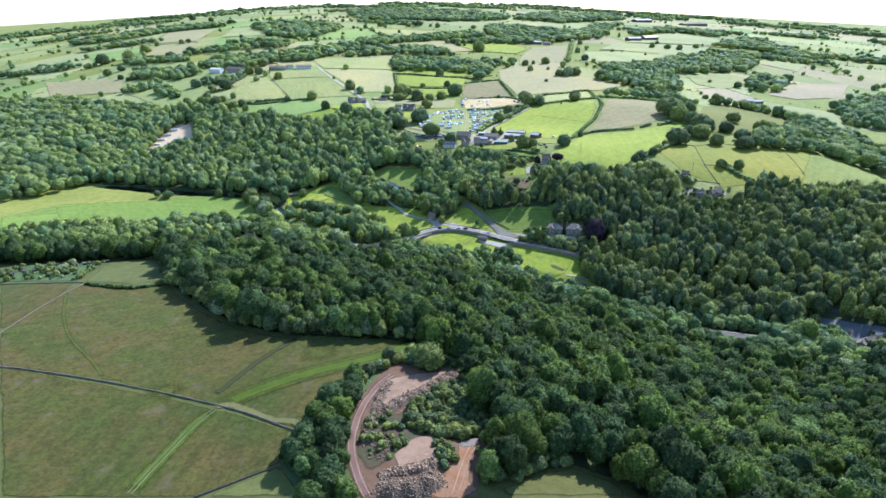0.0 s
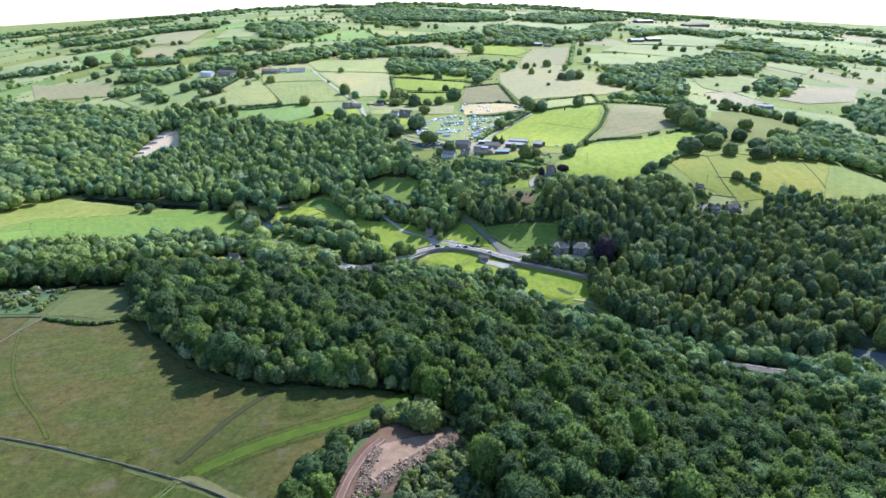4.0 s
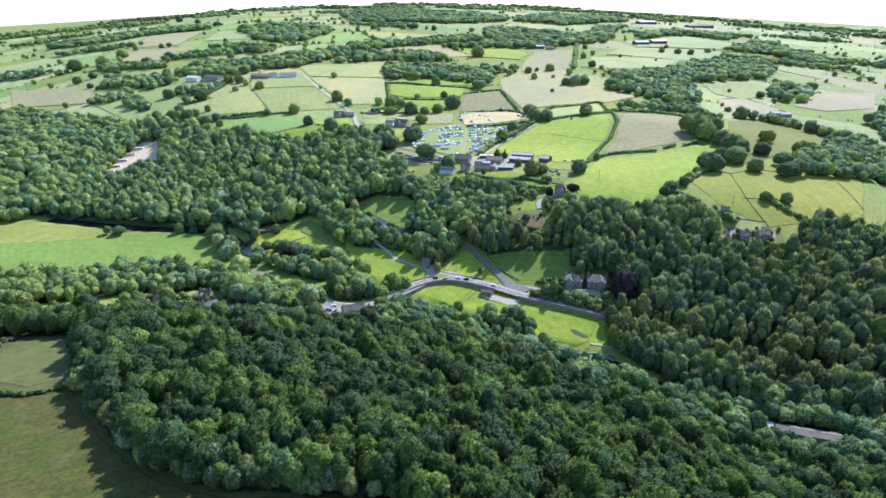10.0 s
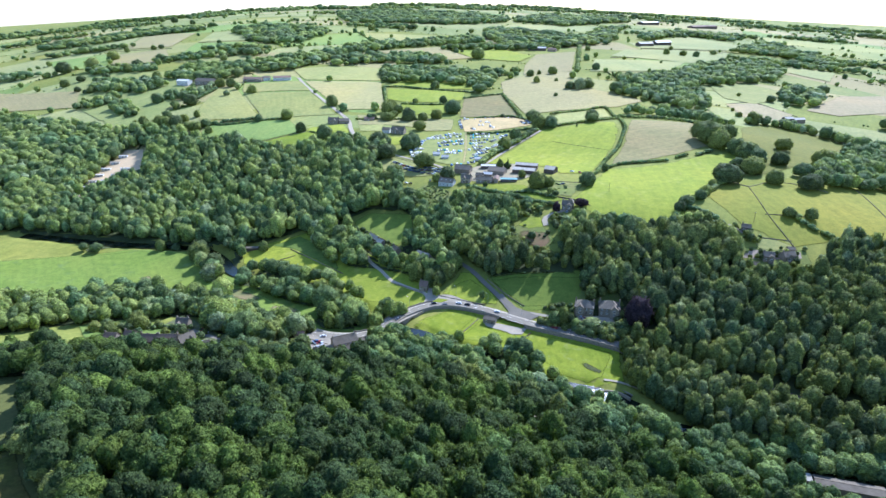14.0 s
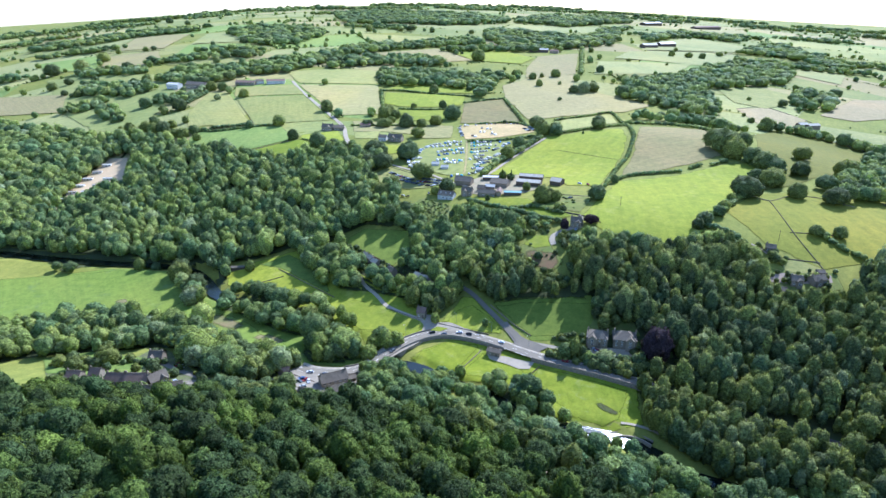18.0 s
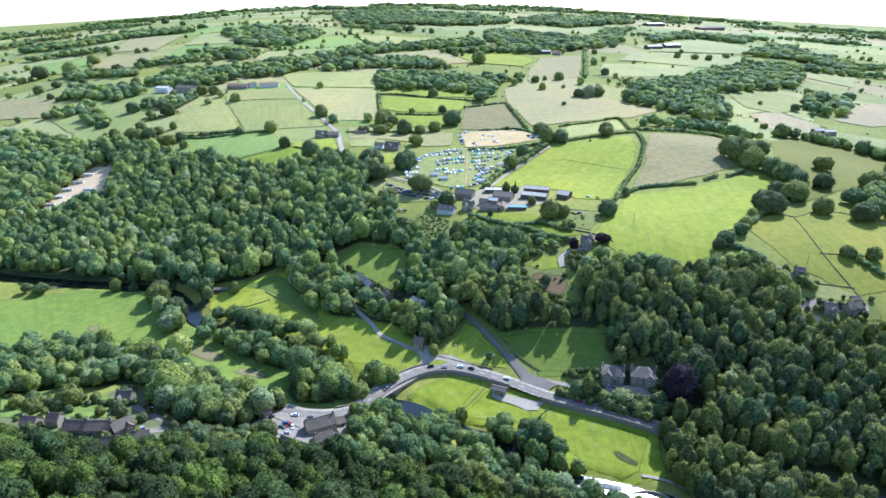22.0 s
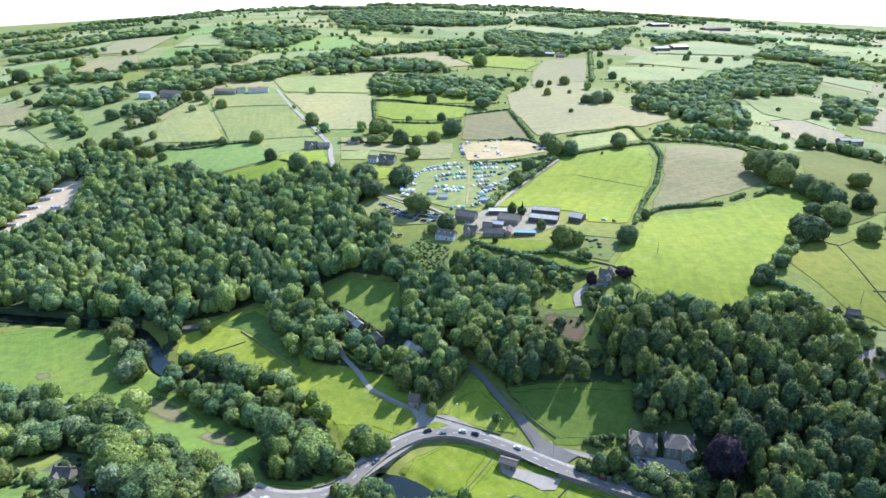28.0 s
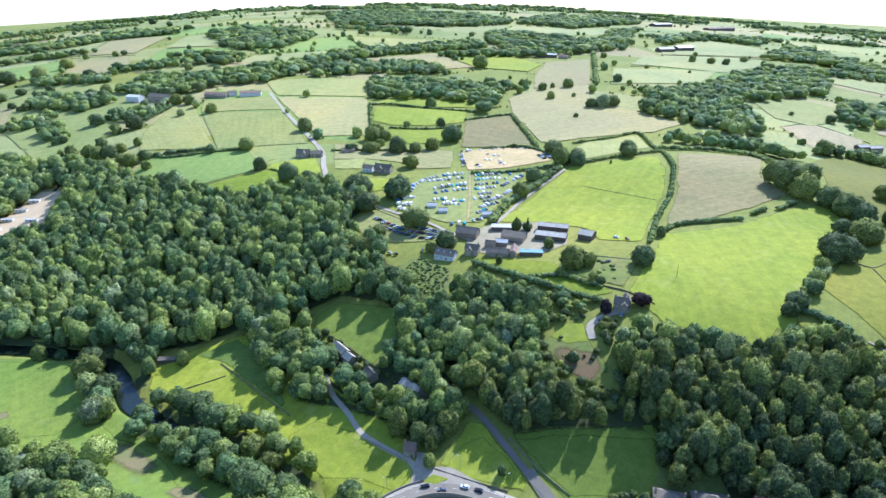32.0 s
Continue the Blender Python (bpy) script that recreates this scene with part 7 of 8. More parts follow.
# dashes and hatching along the middle of the road
run = np.r_[0, np.cumsum(np.linalg.norm(np.diff(MAIN_LINE, axis=0), axis=1))]
for k in range(0, int(run[-1]), 9):
    p = [np.array([np.interp(q, run, MAIN_LINE[:, i]) for i in (0, 1)]) for q in (k, k + 1.5, k + 3)]
    ribbon("dash", [tuple(v) for v in p], 0.14 if k % 27 else 0.3, WHITE, 0, 1.5, lambda c: main_level(c) + 0.03, main_road, cross=1)
for side in (-3.4, 3.4):
    ribbon("edge_line", [tuple(v) for v in MAIN_LINE[::4]], 0.15, WHITE, 0, 3.0, lambda c: main_level(c) + 0.03, main_road, cross=1, side=side)

LAMP_SPOTS = [(-26, -4), (10, 6), (34, -6), (58, -22), (84, -33), (112, -42), (30, -26)]
lamp = None
for x, y in LAMP_SPOTS:
    m = pose(x, y, z_at(x, y), 0, 0, 200)
    if lamp:
        copy_thing(lamp, m)
        continue
    lamp = new("street_lamp")
    bm = bmesh.new()
    bmesh.ops.create_cone(bm, cap_ends=True, segments=8, radius1=0.11, radius2=0.06, depth=8, matrix=Matrix.Translation((0, 0, 4)))
    part("pole", bm, plain("galvanised_steel", (0.35, 0.36, 0.36), 0.5, 0.6), lamp)
    bm = bmesh.new()
    solid(bm, [(0, -0.05, 7.8), (1.4, -0.05, 8.1), (1.4, 0.05, 8.1), (0, 0.05, 7.8)], [(0, -0.05, 7.9), (1.4, -0.05, 8.2), (1.4, 0.05, 8.2), (0, 0.05, 7.9)])
    part("arm", bm, TYRE, lamp)
    bm = bmesh.new()
    box(bm, 1.1, -0.16, 8.08, 1.9, 0.16, 8.28)
    part("lantern", bm, PALE, lamp)
    lamp.matrix_basis = m
    tagged(lamp, "slim grey street lamp beside the road", "street lamp", "street lamps")


# ---------------------------------------------------------------- yards, gardens and bare ground
def patch(name, outline, material, label, lift=0.4, cat="ground", fray=0.0):
    return tagged(draped(name, outline, material, lift, 2.0 if fray else 4.0, fray), label, cat, kind="structure")


patch("inn_yard", PUB_YARD, surface("yard_asphalt", (0.3, 0.25, 0.18), (0.24, 0.205, 0.15), 0.12, 1.5, 0.9, fleck=(0.19, 0.165, 0.125)), "worn asphalt car park of the inn", 0.5, "car park")
patch("car_park", CAR_PARK, PAVING, "pale gravel lay-by beside the pavilion", 0.5, "car park")
patch("farmyard", [(20, 196), (22, 226), (40, 243), (80, 250), (104, 236), (96, 196), (74, 180), (36, 186)], surface("farm_concrete", (0.38, 0.3, 0.185), (0.3, 0.26, 0.14), 0.12, 1.2, 0.9), "pale dusty concrete farmyard", 0.35, "yard")
patch("villa_yard", [(99, -33), (112, -38), (128, -35), (126, -28), (98, -26)], PAVING, "pale gravel forecourt of the villas", 0.45, "yard")
patch("villa_garden", [(99, -15), (134, -19), (132, 0), (112, 12)], GRASS["rough"], "overgrown villa garden", 0.4, "garden")
patch("garden", GARDEN_W, GRASS["grass2"], "sunny cottage garden lawn", 0.45, "garden")
patch("village_ground", VILLAGE, surface("village_ground", (0.1, 0.1, 0.05), (0.13, 0.155, 0.04), 0.12, 1.0, fleck=(0.19, 0.16, 0.11)), "mixed gardens and yards of the village", 0.25, "garden")
patch("house_garden", [(234, 12), (240, 34), (262, 34), (290, 30), (288, 12), (258, 8)], GRASS["rough"], "rough garden round the hillside houses", 0.3, "garden", 3.0)
patch("house_yard", [(236, 22), (246, 30), (262, 27), (284, 27), (282, 20), (258, 19)], surface("pink_gravel", (0.4, 0.3, 0.22), (0.33, 0.26, 0.19), 0.1, 1.0), "pinkish gravel yard of the hillside houses", 0.4, "yard")
patch("garden_lawn", [(231, 55), (234, 47), (241, 45), (245, 55), (239, 60)], GRASS["vivid"], "small bright garden lawn behind a hedge", 0.45, "garden", 1.0)
patch("grass_bank", [(206, 80), (210, 70), (217, 63), (225, 58), (234, 66), (226, 77)], GRASS["olive4"], "yellow-green grass bank between bushes", 0.5, "grass", 2.0)
tagged(ribbon("garden_path", [(240, 62), (245, 56), (247, 50)], 1.6, PAVING, 0.5), "pale path along a garden wall", "path", kind="structure")
tagged(ribbon("drive", [(115, 97), (103, 95), (90, 87), (89, 76)], 4.5, PAVING, 0.55), "pale curving house drive", "drive", kind="structure")
patch("bare_slope", [(56, 84), (65, 83), (72, 75), (84, 70), (92, 66), (92, 54), (84, 44), (75, 48), (66, 62)], surface("bare_slope", (0.23, 0.14, 0.07), (0.19, 0.155, 0.06), 0.07, 0.8, fray=True), "reddish bare slope with dry grass", 0.42, "slope", 7.0)
patch("slope_lawn", [(64, 82), (76, 92), (87, 90), (87, 74), (74, 74)], GRASS["bright"], "small bright lawn below the cottage", 0.5, "garden", 2.0)
patch("rough_slope", SLUMP, GRASS["rough"], "rough grass slope between trees", 0.36, "slope", 4.0)
patch("orchard", ORCHARD, GRASS["rough"], "overgrown orchard slope in rows", 0.3, "orchard")
patch("mill_yard", WORKS, surface("dark_yard", (0.12, 0.115, 0.1), (0.15, 0.14, 0.12), 0.1, 1.0), "dark yard between mill roofs", 0.4, "yard")
patch("allotments", ALLOT, GRASS["scrub"], "allotment plots with rough grass and beds", 0.4, "garden")
patch("camp_ground", CLEARING, surface("clearing_gravel", (0.56, 0.405, 0.225), (0.48, 0.355, 0.2), 0.05, 0.8), "bare pale gravel clearing in the wood", 0.4, "clearing")
quarry = patch("quarry_floor", QUARRY, EARTH, "reddish bare quarry floor with wheel tracks", 0.35, "quarry")
BENCH_EARTH = surface("bench_earth", (0.32, 0.2, 0.115), (0.235, 0.145, 0.08), 0.09, 0.9, fray=True, fleck=(0.34, 0.25, 0.17))
RED_EARTH = surface("red_earth", (0.21, 0.098, 0.042), (0.235, 0.135, 0.07), 0.1, 0.8, fray=True)
GREY_EARTH = surface("grey_silt", (0.2, 0.165, 0.125), (0.16, 0.135, 0.1), 0.1, 0.8, fray=True)
SLOPE_EARTH = surface("quarry_slope", (0.1, 0.06, 0.034), (0.052, 0.072, 0.022), 0.16, 0.9, fray=True, fleck=(0.13, 0.1, 0.075))
HAUL = [(-25, -327), (-31, -336), (-36, -350), (-38.5, -364), (-38.5, -380), (-34, -396), (-28, -409)]
tagged(ribbon("quarry_track", HAUL, 5.4, surface("red_mud", (0.15, 0.085, 0.06), (0.19, 0.115, 0.08), 0.1, 0.9, fray=True), 0.5, cross=8), "dark red muddy haul track", "track", kind="structure")
for wheel in (-1.1, 1.1):
    tagged(ribbon("wheel_rut", HAUL, 0.7, BENCH_EARTH, 0.56, side=wheel), "pale wheel rut in the haul track", "track", kind="structure")
patch("quarry_bench", [(-27, -331), (-11, -323), (4, -319), (7, -323), (-4, -333), (-18, -350), (-29, -355), (-34, -345)], BENCH_EARTH, "pale pinkish upper quarry bench", 0.5, "quarry", 3.0)
patch("quarry_slope", [(-35, -362), (-21, -358), (-14, -352), (4, -328), (20, -338), (20, -368), (6, -375), (-4, -373), (-14, -377), (-20, -388), (-30, -396), (-37, -384), (-37, -366)], SLOPE_EARTH, "dark earthy slope between quarry benches", 0.45, "slope", 3.0)
patch("quarry_bench", [(-22, -386), (-15, -375), (-5, -369), (-2, -386), (-10, -390), (-19, -394)], BENCH_EARTH, "pale pinkish lower quarry bench", 0.55, "quarry", 2.5)
patch("quarry_ramp", [(4, -375), (16, -369), (11, -385), (9, -399), (13, -404), (5, -409), (-8, -409), (-2, -396), (3, -386)], RED_EARTH, "reddish sandy ramp with wheel marks", 0.45, "quarry", 2.5)
for off in (0, 2.2):
    tagged(ribbon("wheel_rut", [(1 + off, -409), (4 + off, -397), (7 + off, -385), (10 + off, -376)], 0.6, BENCH_EARTH, 0.52, side=0), "pale wheel rut on the ramp", "track", kind="structure")
patch("silt_pool", [(5, -374), (16, -368), (12, -378), (4, -381)], GREY_EARTH, "pale grey silt on the quarry floor", 0.53, "quarry", 2.5)
patch("quarry_bank", [(-66, -384), (-60, -352), (-44, -330), (-28, -318), (-12, -300), (6, -312), (12, -330), (-26, -322), (-40, -350), (-43, -376), (-38, -396), (-32, -412), (-54, -412)], GRASS["scrub"], "rough grassy bank round the quarry", 0.32, "slope")
tagged(ribbon("hay_swath", [(-58, -369), (-66, -363), (-76, -361), (-88, -354), (-99, -349), (-106, -352)], 5.0, GRASS["hay"], 0.45, cross=8), "bleached swath of trodden hay", "path", kind="structure")
tagged(ribbon("green_flush", [(-12, -290), (-30, -305), (-43, -315), (-74, -330), (-90, -340), (-104, -350)], 17.0, GRASS["strip2"], 0.39, cross=12), "soft greener margin of a strip in the hay field", "path", kind="structure")
tagged(ribbon("green_strip", [(-12, -288), (-30, -305), (-43, -315), (-74, -330), (-90, -340), (-102, -350)], 9.0, GRASS["strip"], 0.42, cross=8), "vivid green strip across the hay field", "path", kind="structure")
tagged(ribbon("faint_path", [(-243, -227), (-224, -262), (-205, -288), (-181, -311), (-168, -325)], 2.4, GRASS["strip2"], 0.4, cross=8), "faint green path across the hay field", "path", kind="structure")
tagged(ribbon("faint_path", [(-80, -290), (-88, -302), (-96, -316), (-103, -332), (-108, -342)], 4.2, GRASS["worn"], 0.44, cross=8), "dark worn path across the hay field", "path", kind="structure")
tagged(ribbon("faint_path", [(133, 330), (164, 309), (195, 287)], 1.4, GRASS["worn"], 0.62, cross=8), "faint dark path across the meadow", "path", kind="structure")
patch("wet_patch", [(-180, -308), (-168, -305), (-158, -312), (-160, -322), (-172, -326), (-184, -320)], GRASS["strip"], "lush green patch in the hay field", 0.41, "grass", 14.0)
patch("wet_patch", [(-150, -330), (-128, -326), (-112, -340), (-120, -350), (-146, -344)], GRASS["strip2"], "greener flush in the hay field", 0.4, "grass", 12.0)
patch("wet_patch", [(-90, -300), (-60, -296), (-44, -306), (-62, -318), (-88, -318)], GRASS["strip2"], "greener flush in the hay field", 0.4, "grass", 12.0)
patch("wet_patch", [(-206, -262), (-190, -262), (-170, -290), (-180, -300), (-200, -284)], GRASS["strip2"], "greener flush in the hay field", 0.4, "grass", 12.0)
BARE = surface("bare_meadow", (0.225, 0.17, 0.08), (0.18, 0.175, 0.06), 0.06, 0.8, fray=True)
patch("bare_patch", [(-192, 38), (-170, 38), (-145, 20), (-132, 4), (-156, 8), (-180, 22)], BARE, "brown worn patch in the river meadow", 0.5, "grass", 9.0)
patch("bare_patch", [(-143, 2), (-123, 2), (-103, -10), (-106, -16), (-123, -11), (-138, -4)], BARE, "brown worn patch in the river meadow", 0.5, "grass", 5.0)
patch("bare_patch", [(-269, 65), (-260, 70), (-253, 64), (-260, 58)], BARE, "small brown worn patch in the river meadow", 0.5, "grass", 3.5)
FOAM = surface("white_water", (0.25, 0.25, 0.23), (0.02, 0.028, 0.024), 0.6, 2.5, 0.6, relief=0.6, fray=True, grain=0.3)


def river_top(c):
    return rise(c[:, 0], c[:, 1]) - 1.0


for n, (line, wide) in enumerate(((((68, -93), (80, -94), (94, -96)), 5.0), (((124, -117), (132, -123), (146, -128)), 6.0))):
    tagged(ribbon("rapids", list(line), wide, FOAM, 0, 1.5, river_top, cross=8), "white broken water below the weir", "rapids", kind="structure")
sluice = tagged(new("sluice_channel"), "curved stone sluice channel beside the weir", "sluice")
for n, line in enumerate((((95, -94), (104, -92), (112, -94), (119, -101)), ((97, -97.5), (104, -96), (111, -98), (117, -104)))):
    c = curve_through(line, 1.5)
    top = np.full(len(c), z_at(100, -94) + 0.9)
    strip_wall("channel_wall", c, top, top - 4, 0.9, WALLSTONE, sluice, "pale stone channel wall")
ribbon("channel_water", [(96, -95.7), (104, -94), (112, -96), (118, -102.5)], 3.2, WATER, 0, 1.5, lambda c: np.full(len(c), z_at(100, -94) + 0.2), sluice)
tagged(ribbon("path", [(104, -88), (111, -89), (121, -93), (132, -102), (140, -110)], 1.8, PAVING, 0.5), "pale path beside the weir", "path", kind="structure")
patch("dug_patch", [(90, -72), (96, -71), (106, -79), (104, -84), (94, -79)], surface("dug_soil", (0.05, 0.045, 0.022), (0.1, 0.12, 0.03), 0.7, 1.2, fray=True), "dug brown patch in the riverside meadow", 0.5, "grass", 3.0)

patch("lane_mouth", LANE_MOUTH, PAVING, "pale worn lay-by where the lane meets the road", 0.62, "road")
patch("grass_island", [(-9.5, -1.5), (-4, 2.5), (4, -0.5), (-2, -3)], GRASS["bright"], "small grass island where lane and road meet", 0.8, "grass")
patch("road_mouth", ROAD_MOUTH, ASPHALT, "asphalt splay where the side road joins", 0.6, "road")
# rubble heaps: angular blocks piled in two banks
ROCK = plain("broken_stone", (0.23, 0.155, 0.09), 0.95, var=0.5)
SPOIL = surface("quarry_spoil", (0.1, 0.068, 0.042), (0.14, 0.1, 0.065), 0.3, 1.4, relief=0.6, relief_size=0.5)
rock_meshes = []
for s in range(6):
    rng = np.random.default_rng(70 + s)
    ob = mesh_object("rock", ICO_V * rng.uniform(0.6, 1.15, (12, 1)) * rng.uniform(0.7, 1.2, 3), ICO_F, ROCK)
    rock_meshes.append(ob.data)
    bpy.data.objects.remove(ob)


def rubble(line, width, height, count, label, seed, loose=700):
    """A bank of broken stone: a mound of spoil, large stones on it, and smaller ones strewn between."""
    rng = np.random.default_rng(seed)
    heap = tagged(new("rubble_heap"), label, "rubble")
    c = curve_through(line, 1.0)
    heap.location = (*c[len(c) // 2], z_at(*c[len(c) // 2]))
    base = np.array(heap.location)
    t = np.gradient(c, axis=0)
    t /= np.linalg.norm(t, axis=1, keepdims=True) + 1e-9
    side = np.stack([t[:, 1], -t[:, 0]], 1)
    end = np.minimum(np.arange(len(c)), np.arange(len(c))[::-1]) / max(2.0, width * 0.5)

    def crest(i, u):
        """Height of the mound over the land at the step i and the share u of its half width."""
        return height * np.clip(1 - u * u, 0, 1) * np.clip(end[i], 0.05, 1) * (0.8 + 0.25 * np.sin(i * 0.9 + seed))

    us = np.linspace(-1, 1, 9)
    rows = np.arange(len(c))
    xy = c[:, None] + side[:, None] * us[None, :, None] * width / 2
    z = land(xy[..., 0], xy[..., 1]) + 0.35 + crest(rows[:, None], us[None]) + rng.uniform(-0.12, 0.12, (len(c), 9))
    k = (np.arange(len(c) - 1)[:, None] * 9 + np.arange(8)).ravel()
    tri = np.concatenate([np.stack([k, k + 9, k + 1], 1), np.stack([k + 1, k + 9, k + 10], 1)])
    mesh_object("mound", np.concatenate([xy, z[..., None]], -1).reshape(-1, 3) - base, tri, SPOIL, heap)

    def spot(n):
        i, u = rng.integers(0, len(c), n), np.clip(rng.normal(0, 0.55, n), -1.25, 1.25)
        q = c[i] + side[i] * u[:, None] * width / 2 + rng.uniform(-0.5, 0.5, (n, 2))
        return np.c_[q, land(q[:, 0], q[:, 1]) + 0.35 + crest(i, u)]

    for n, p in enumerate(spot(count)):
        r = new("rock", rock_meshes[n % 6])
        r.parent = heap
        s = rng.lognormal(-1.05, 0.35)
        r.location = p - base + (0, 0, s * 0.3)
        r.scale, r.rotation_euler = (s, s, s * 0.8), tuple(rng.uniform(0, 6.28, 3))
    p = spot(loose)
    s = rng.lognormal(-1.5, 0.35, loose)
    co, tri, _, _ = gather([(ICO_V * rng.uniform(0.6, 1.15, (12, 1)), ICO_F) for _ in range(4)], p[:, 0], p[:, 1], p[:, 2] + s * 0.3, np.stack([s, s * 1.2, s * 0.8], 1), rng.uniform(0, 6.28, loose), s)
    tagged(mesh_object("scree", co - base, tri, ROCK, heap), kind="stuff")


rubble([(-27, -334), (-30, -345), (-31, -356), (-33, -368), (-33, -380)], 5.0, 0.9, 190, "bank of pale broken quarry stone", 1)
rubble([(6, -320), (-2, -329), (-11, -340), (-20, -349), (-28, -359)], 7.5, 1.7, 295, "long bank of pale broken quarry stone", 3, 1300)
rubble([(-25, -398), (-18, -395), (-10, -393), (-3, -388)], 5.5, 1.6, 220, "pale stony crest of a quarry heap", 2)
rubble([(-25, -401), (-19, -404), (-10, -403), (-3, -397)], 10, 3.0, 290, "broad heap of brown broken quarry stone", 4, 1500)
rubble([(-30, -372), (-26, -380), (-28, -388)], 8, 0.5, 110, "loose stone scattered on the quarry slope", 5, 500)


def shrubbery(outline, spacing, radius, height, label, seed, thin=1.0):
    rng = np.random.default_rng(seed)
    p = np.array(outline, float)
    lo, hi = p.min(0), p.max(0)
    gx, gy = np.meshgrid(np.arange(lo[0], hi[0], spacing), np.arange(lo[1], hi[1], spacing))
    x, y = (gx + rng.uniform(-0.45, 0.45, gx.shape) * spacing).ravel(), (gy + rng.uniform(-0.45, 0.45, gy.shape) * spacing).ravel()
    ok = inside(x, y, outline) & (rng.uniform(0, 1, x.shape) < thin)
    x, y = x[ok], y[ok]
    s = rng.uniform(0.6, 1.3, len(x)) if thin == 1 else rng.uniform(0.4, 1.7, len(x))
    co, tri, tint, out = gather(LOW_CROWNS, x, y, land(x, y) + height * 0.4 * s, np.stack([radius * s, radius * s, height * 0.55 * s], 1), rng.uniform(0, 6.28, len(x)), rng.uniform(0.2, 1, len(x)))
    return tagged(mesh_object("shrubs", co, tri, LEAF_MID, tint=tint, smooth=True, dome=out), label, "shrubs", kind="stuff")


shrubbery([(-19, -355), (4, -328), (18, -337), (19, -364), (8, -373), (-5, -372), (-14, -372)], 2.5, 2.3, 4.6, "young green shrubs on the quarry slope", 31)
shrubbery([(-35, -362), (-20, -358), (-13, -372), (-18, -384), (-28, -392), (-35, -382)], 3.0, 1.5, 2.2, "low green shrubs between quarry heaps", 32, 0.45)
shrubbery([(-6, -376), (2, -376), (4, -387), (-1, -395), (-4, -388)], 2.2, 1.6, 3.0, "low green shrubs beside the quarry ramp", 36)
shrubbery([(18, -366), (30, -380), (16, -400), (12, -404), (11, -386)], 3.0, 2.4, 4.0, "bushes on the quarry's wooded side", 38)
shrubbery([(-20, -318), (-8, -310), (8, -304), (16, -330), (8, -326), (4, -316)], 3.2, 2.2, 3.2, "bushes above the quarry bench", 39)
shrubbery(VILLAGE, 6.0, 2.2, 4.2, "garden shrubs between village houses", 40, 0.4)
shrubbery([(-300, -88), (-222, -96), (-196, -100), (-140, -104), (-104, -98), (-70, -92), (-66, -106), (-110, -119), (-210, -119), (-265, -104)], 4.0, 2.9, 5.0, "bushes between the village and the wood", 49, 0.9)
shrubbery([(-34, -52), (-26, -50), (-20, -66), (-6, -64), (0, -58), (4, -68), (-10, -76), (-30, -70)], 4.0, 2.2, 3.0, "low willow bushes beside the pool", 50, 0.7)
shrubbery(WORKS, 6.0, 2.6, 5.0, "trees and bushes in the mill yard", 48, 0.4)
shrubbery(ALLOT, 5.0, 1.8, 3.0, "allotment hedges and fruit bushes", 44, 0.5)
shrubbery(GARDEN_W, 6.0, 1.8, 3.2, "shrubs round a cottage lawn", 41, 0.2)
shrubbery(COTTAGES, 6.0, 2.4, 4.0, "garden shrubs between the cottages", 42)
shrubbery([(68, -31), (84, -39), (100, -46), (122, -54), (128, -47), (106, -39), (92, -34), (72, -27)], 3.0, 2.4, 4.6, "thick bushes between the villas and the road", 56, 0.95)
shrubbery([(70, -17), (84, -20), (96, -22), (95, -14), (80, -14)], 3.2, 1.8, 2.6, "tangled bushes beside the villa garden", 57, 0.8)
shrubbery([(94, -42), (112, -45), (132, -47), (130, -38), (112, -36), (98, -34)], 3.4, 2.9, 6.2, "garden shrubs below the villas", 43)
for x, y, r, h in ((9, -304, 5.5, 14), (-8, -317, 4.6, 12), (-15, -316, 4.2, 11)):
    tree(x, y, r, h, LEAF, int(r * 3), True, "broadleaf tree standing above the quarry", group="woodland trees")
shrubbery([(-60, -352), (-44, -330), (-26, -312), (-12, -294), (-2, -300), (-8, -314), (-30, -322), (-42, -346)], 4.4, 3.0, 5.0, "bushes along the quarry rim", 37)
shrubbery([(14, -398), (30, -396), (49, -384), (44, -376), (26, -382), (14, -388)], 4.5, 3.4, 6, "bushy edge of the wood above pasture", 33)
shrubbery([(-30, 176), (-14, 192), (6, 168), (4, 142), (-14, 132), (-34, 156)], 3.0, 1.3, 1.2, "overgrown orchard bushes in rough rows", 34)
shrubbery([(86, 150), (104, 176), (126, 164), (118, 128), (100, 134)], 9.0, 1.6, 1.6, "scattered scrub on the farm bank", 35)

for n, (x, y, r) in enumerate([(-5.5, 8, 3.4), (-45, -53, 5.2), (-41, -61, 5.4), (-38, -52, 4.6), (-33, -60, 4.6), (-48, -63, 4.6), (-42, -72, 5.6), (-50, -49, 3.6), (-32, -56, 5.6), (-26, -52, 4.6), (-10, -62, 5.6), (-1, -56, 5.4), (-18, -58, 3.6), (6, -60, 4.6), (-47, -15, 5.8), (-39, -18, 6.2), (-32, -16, 5.4), (-43, -10, 6.4), (-94, -44, 4.2), (-31, -47, 4.4), (-36, -50, 4.0), (-24, -58, 4.2), (-1, -50, 4.6), (5, -52, 4.0), (-4, -58, 3.8), (11, -49, 3.6), (-17, -60, 3.4), (-96, -42, 5.0), (30, 0, 2.2)]):
    tree(x, y, r, r * 1.5 + 3.2, LEAF, n, True, "rounded waterside tree with pale green leaves", group="waterside trees")
for n, (x, y) in enumerate([(2, 29), (-13, 35), (70, 228), (61, 230)]):
    tree(x, y, 3.4 + n % 2, 12, LEAF_DARK, n, True, "dark narrow conifer in a garden", name="conifer_tree", group="conifers")
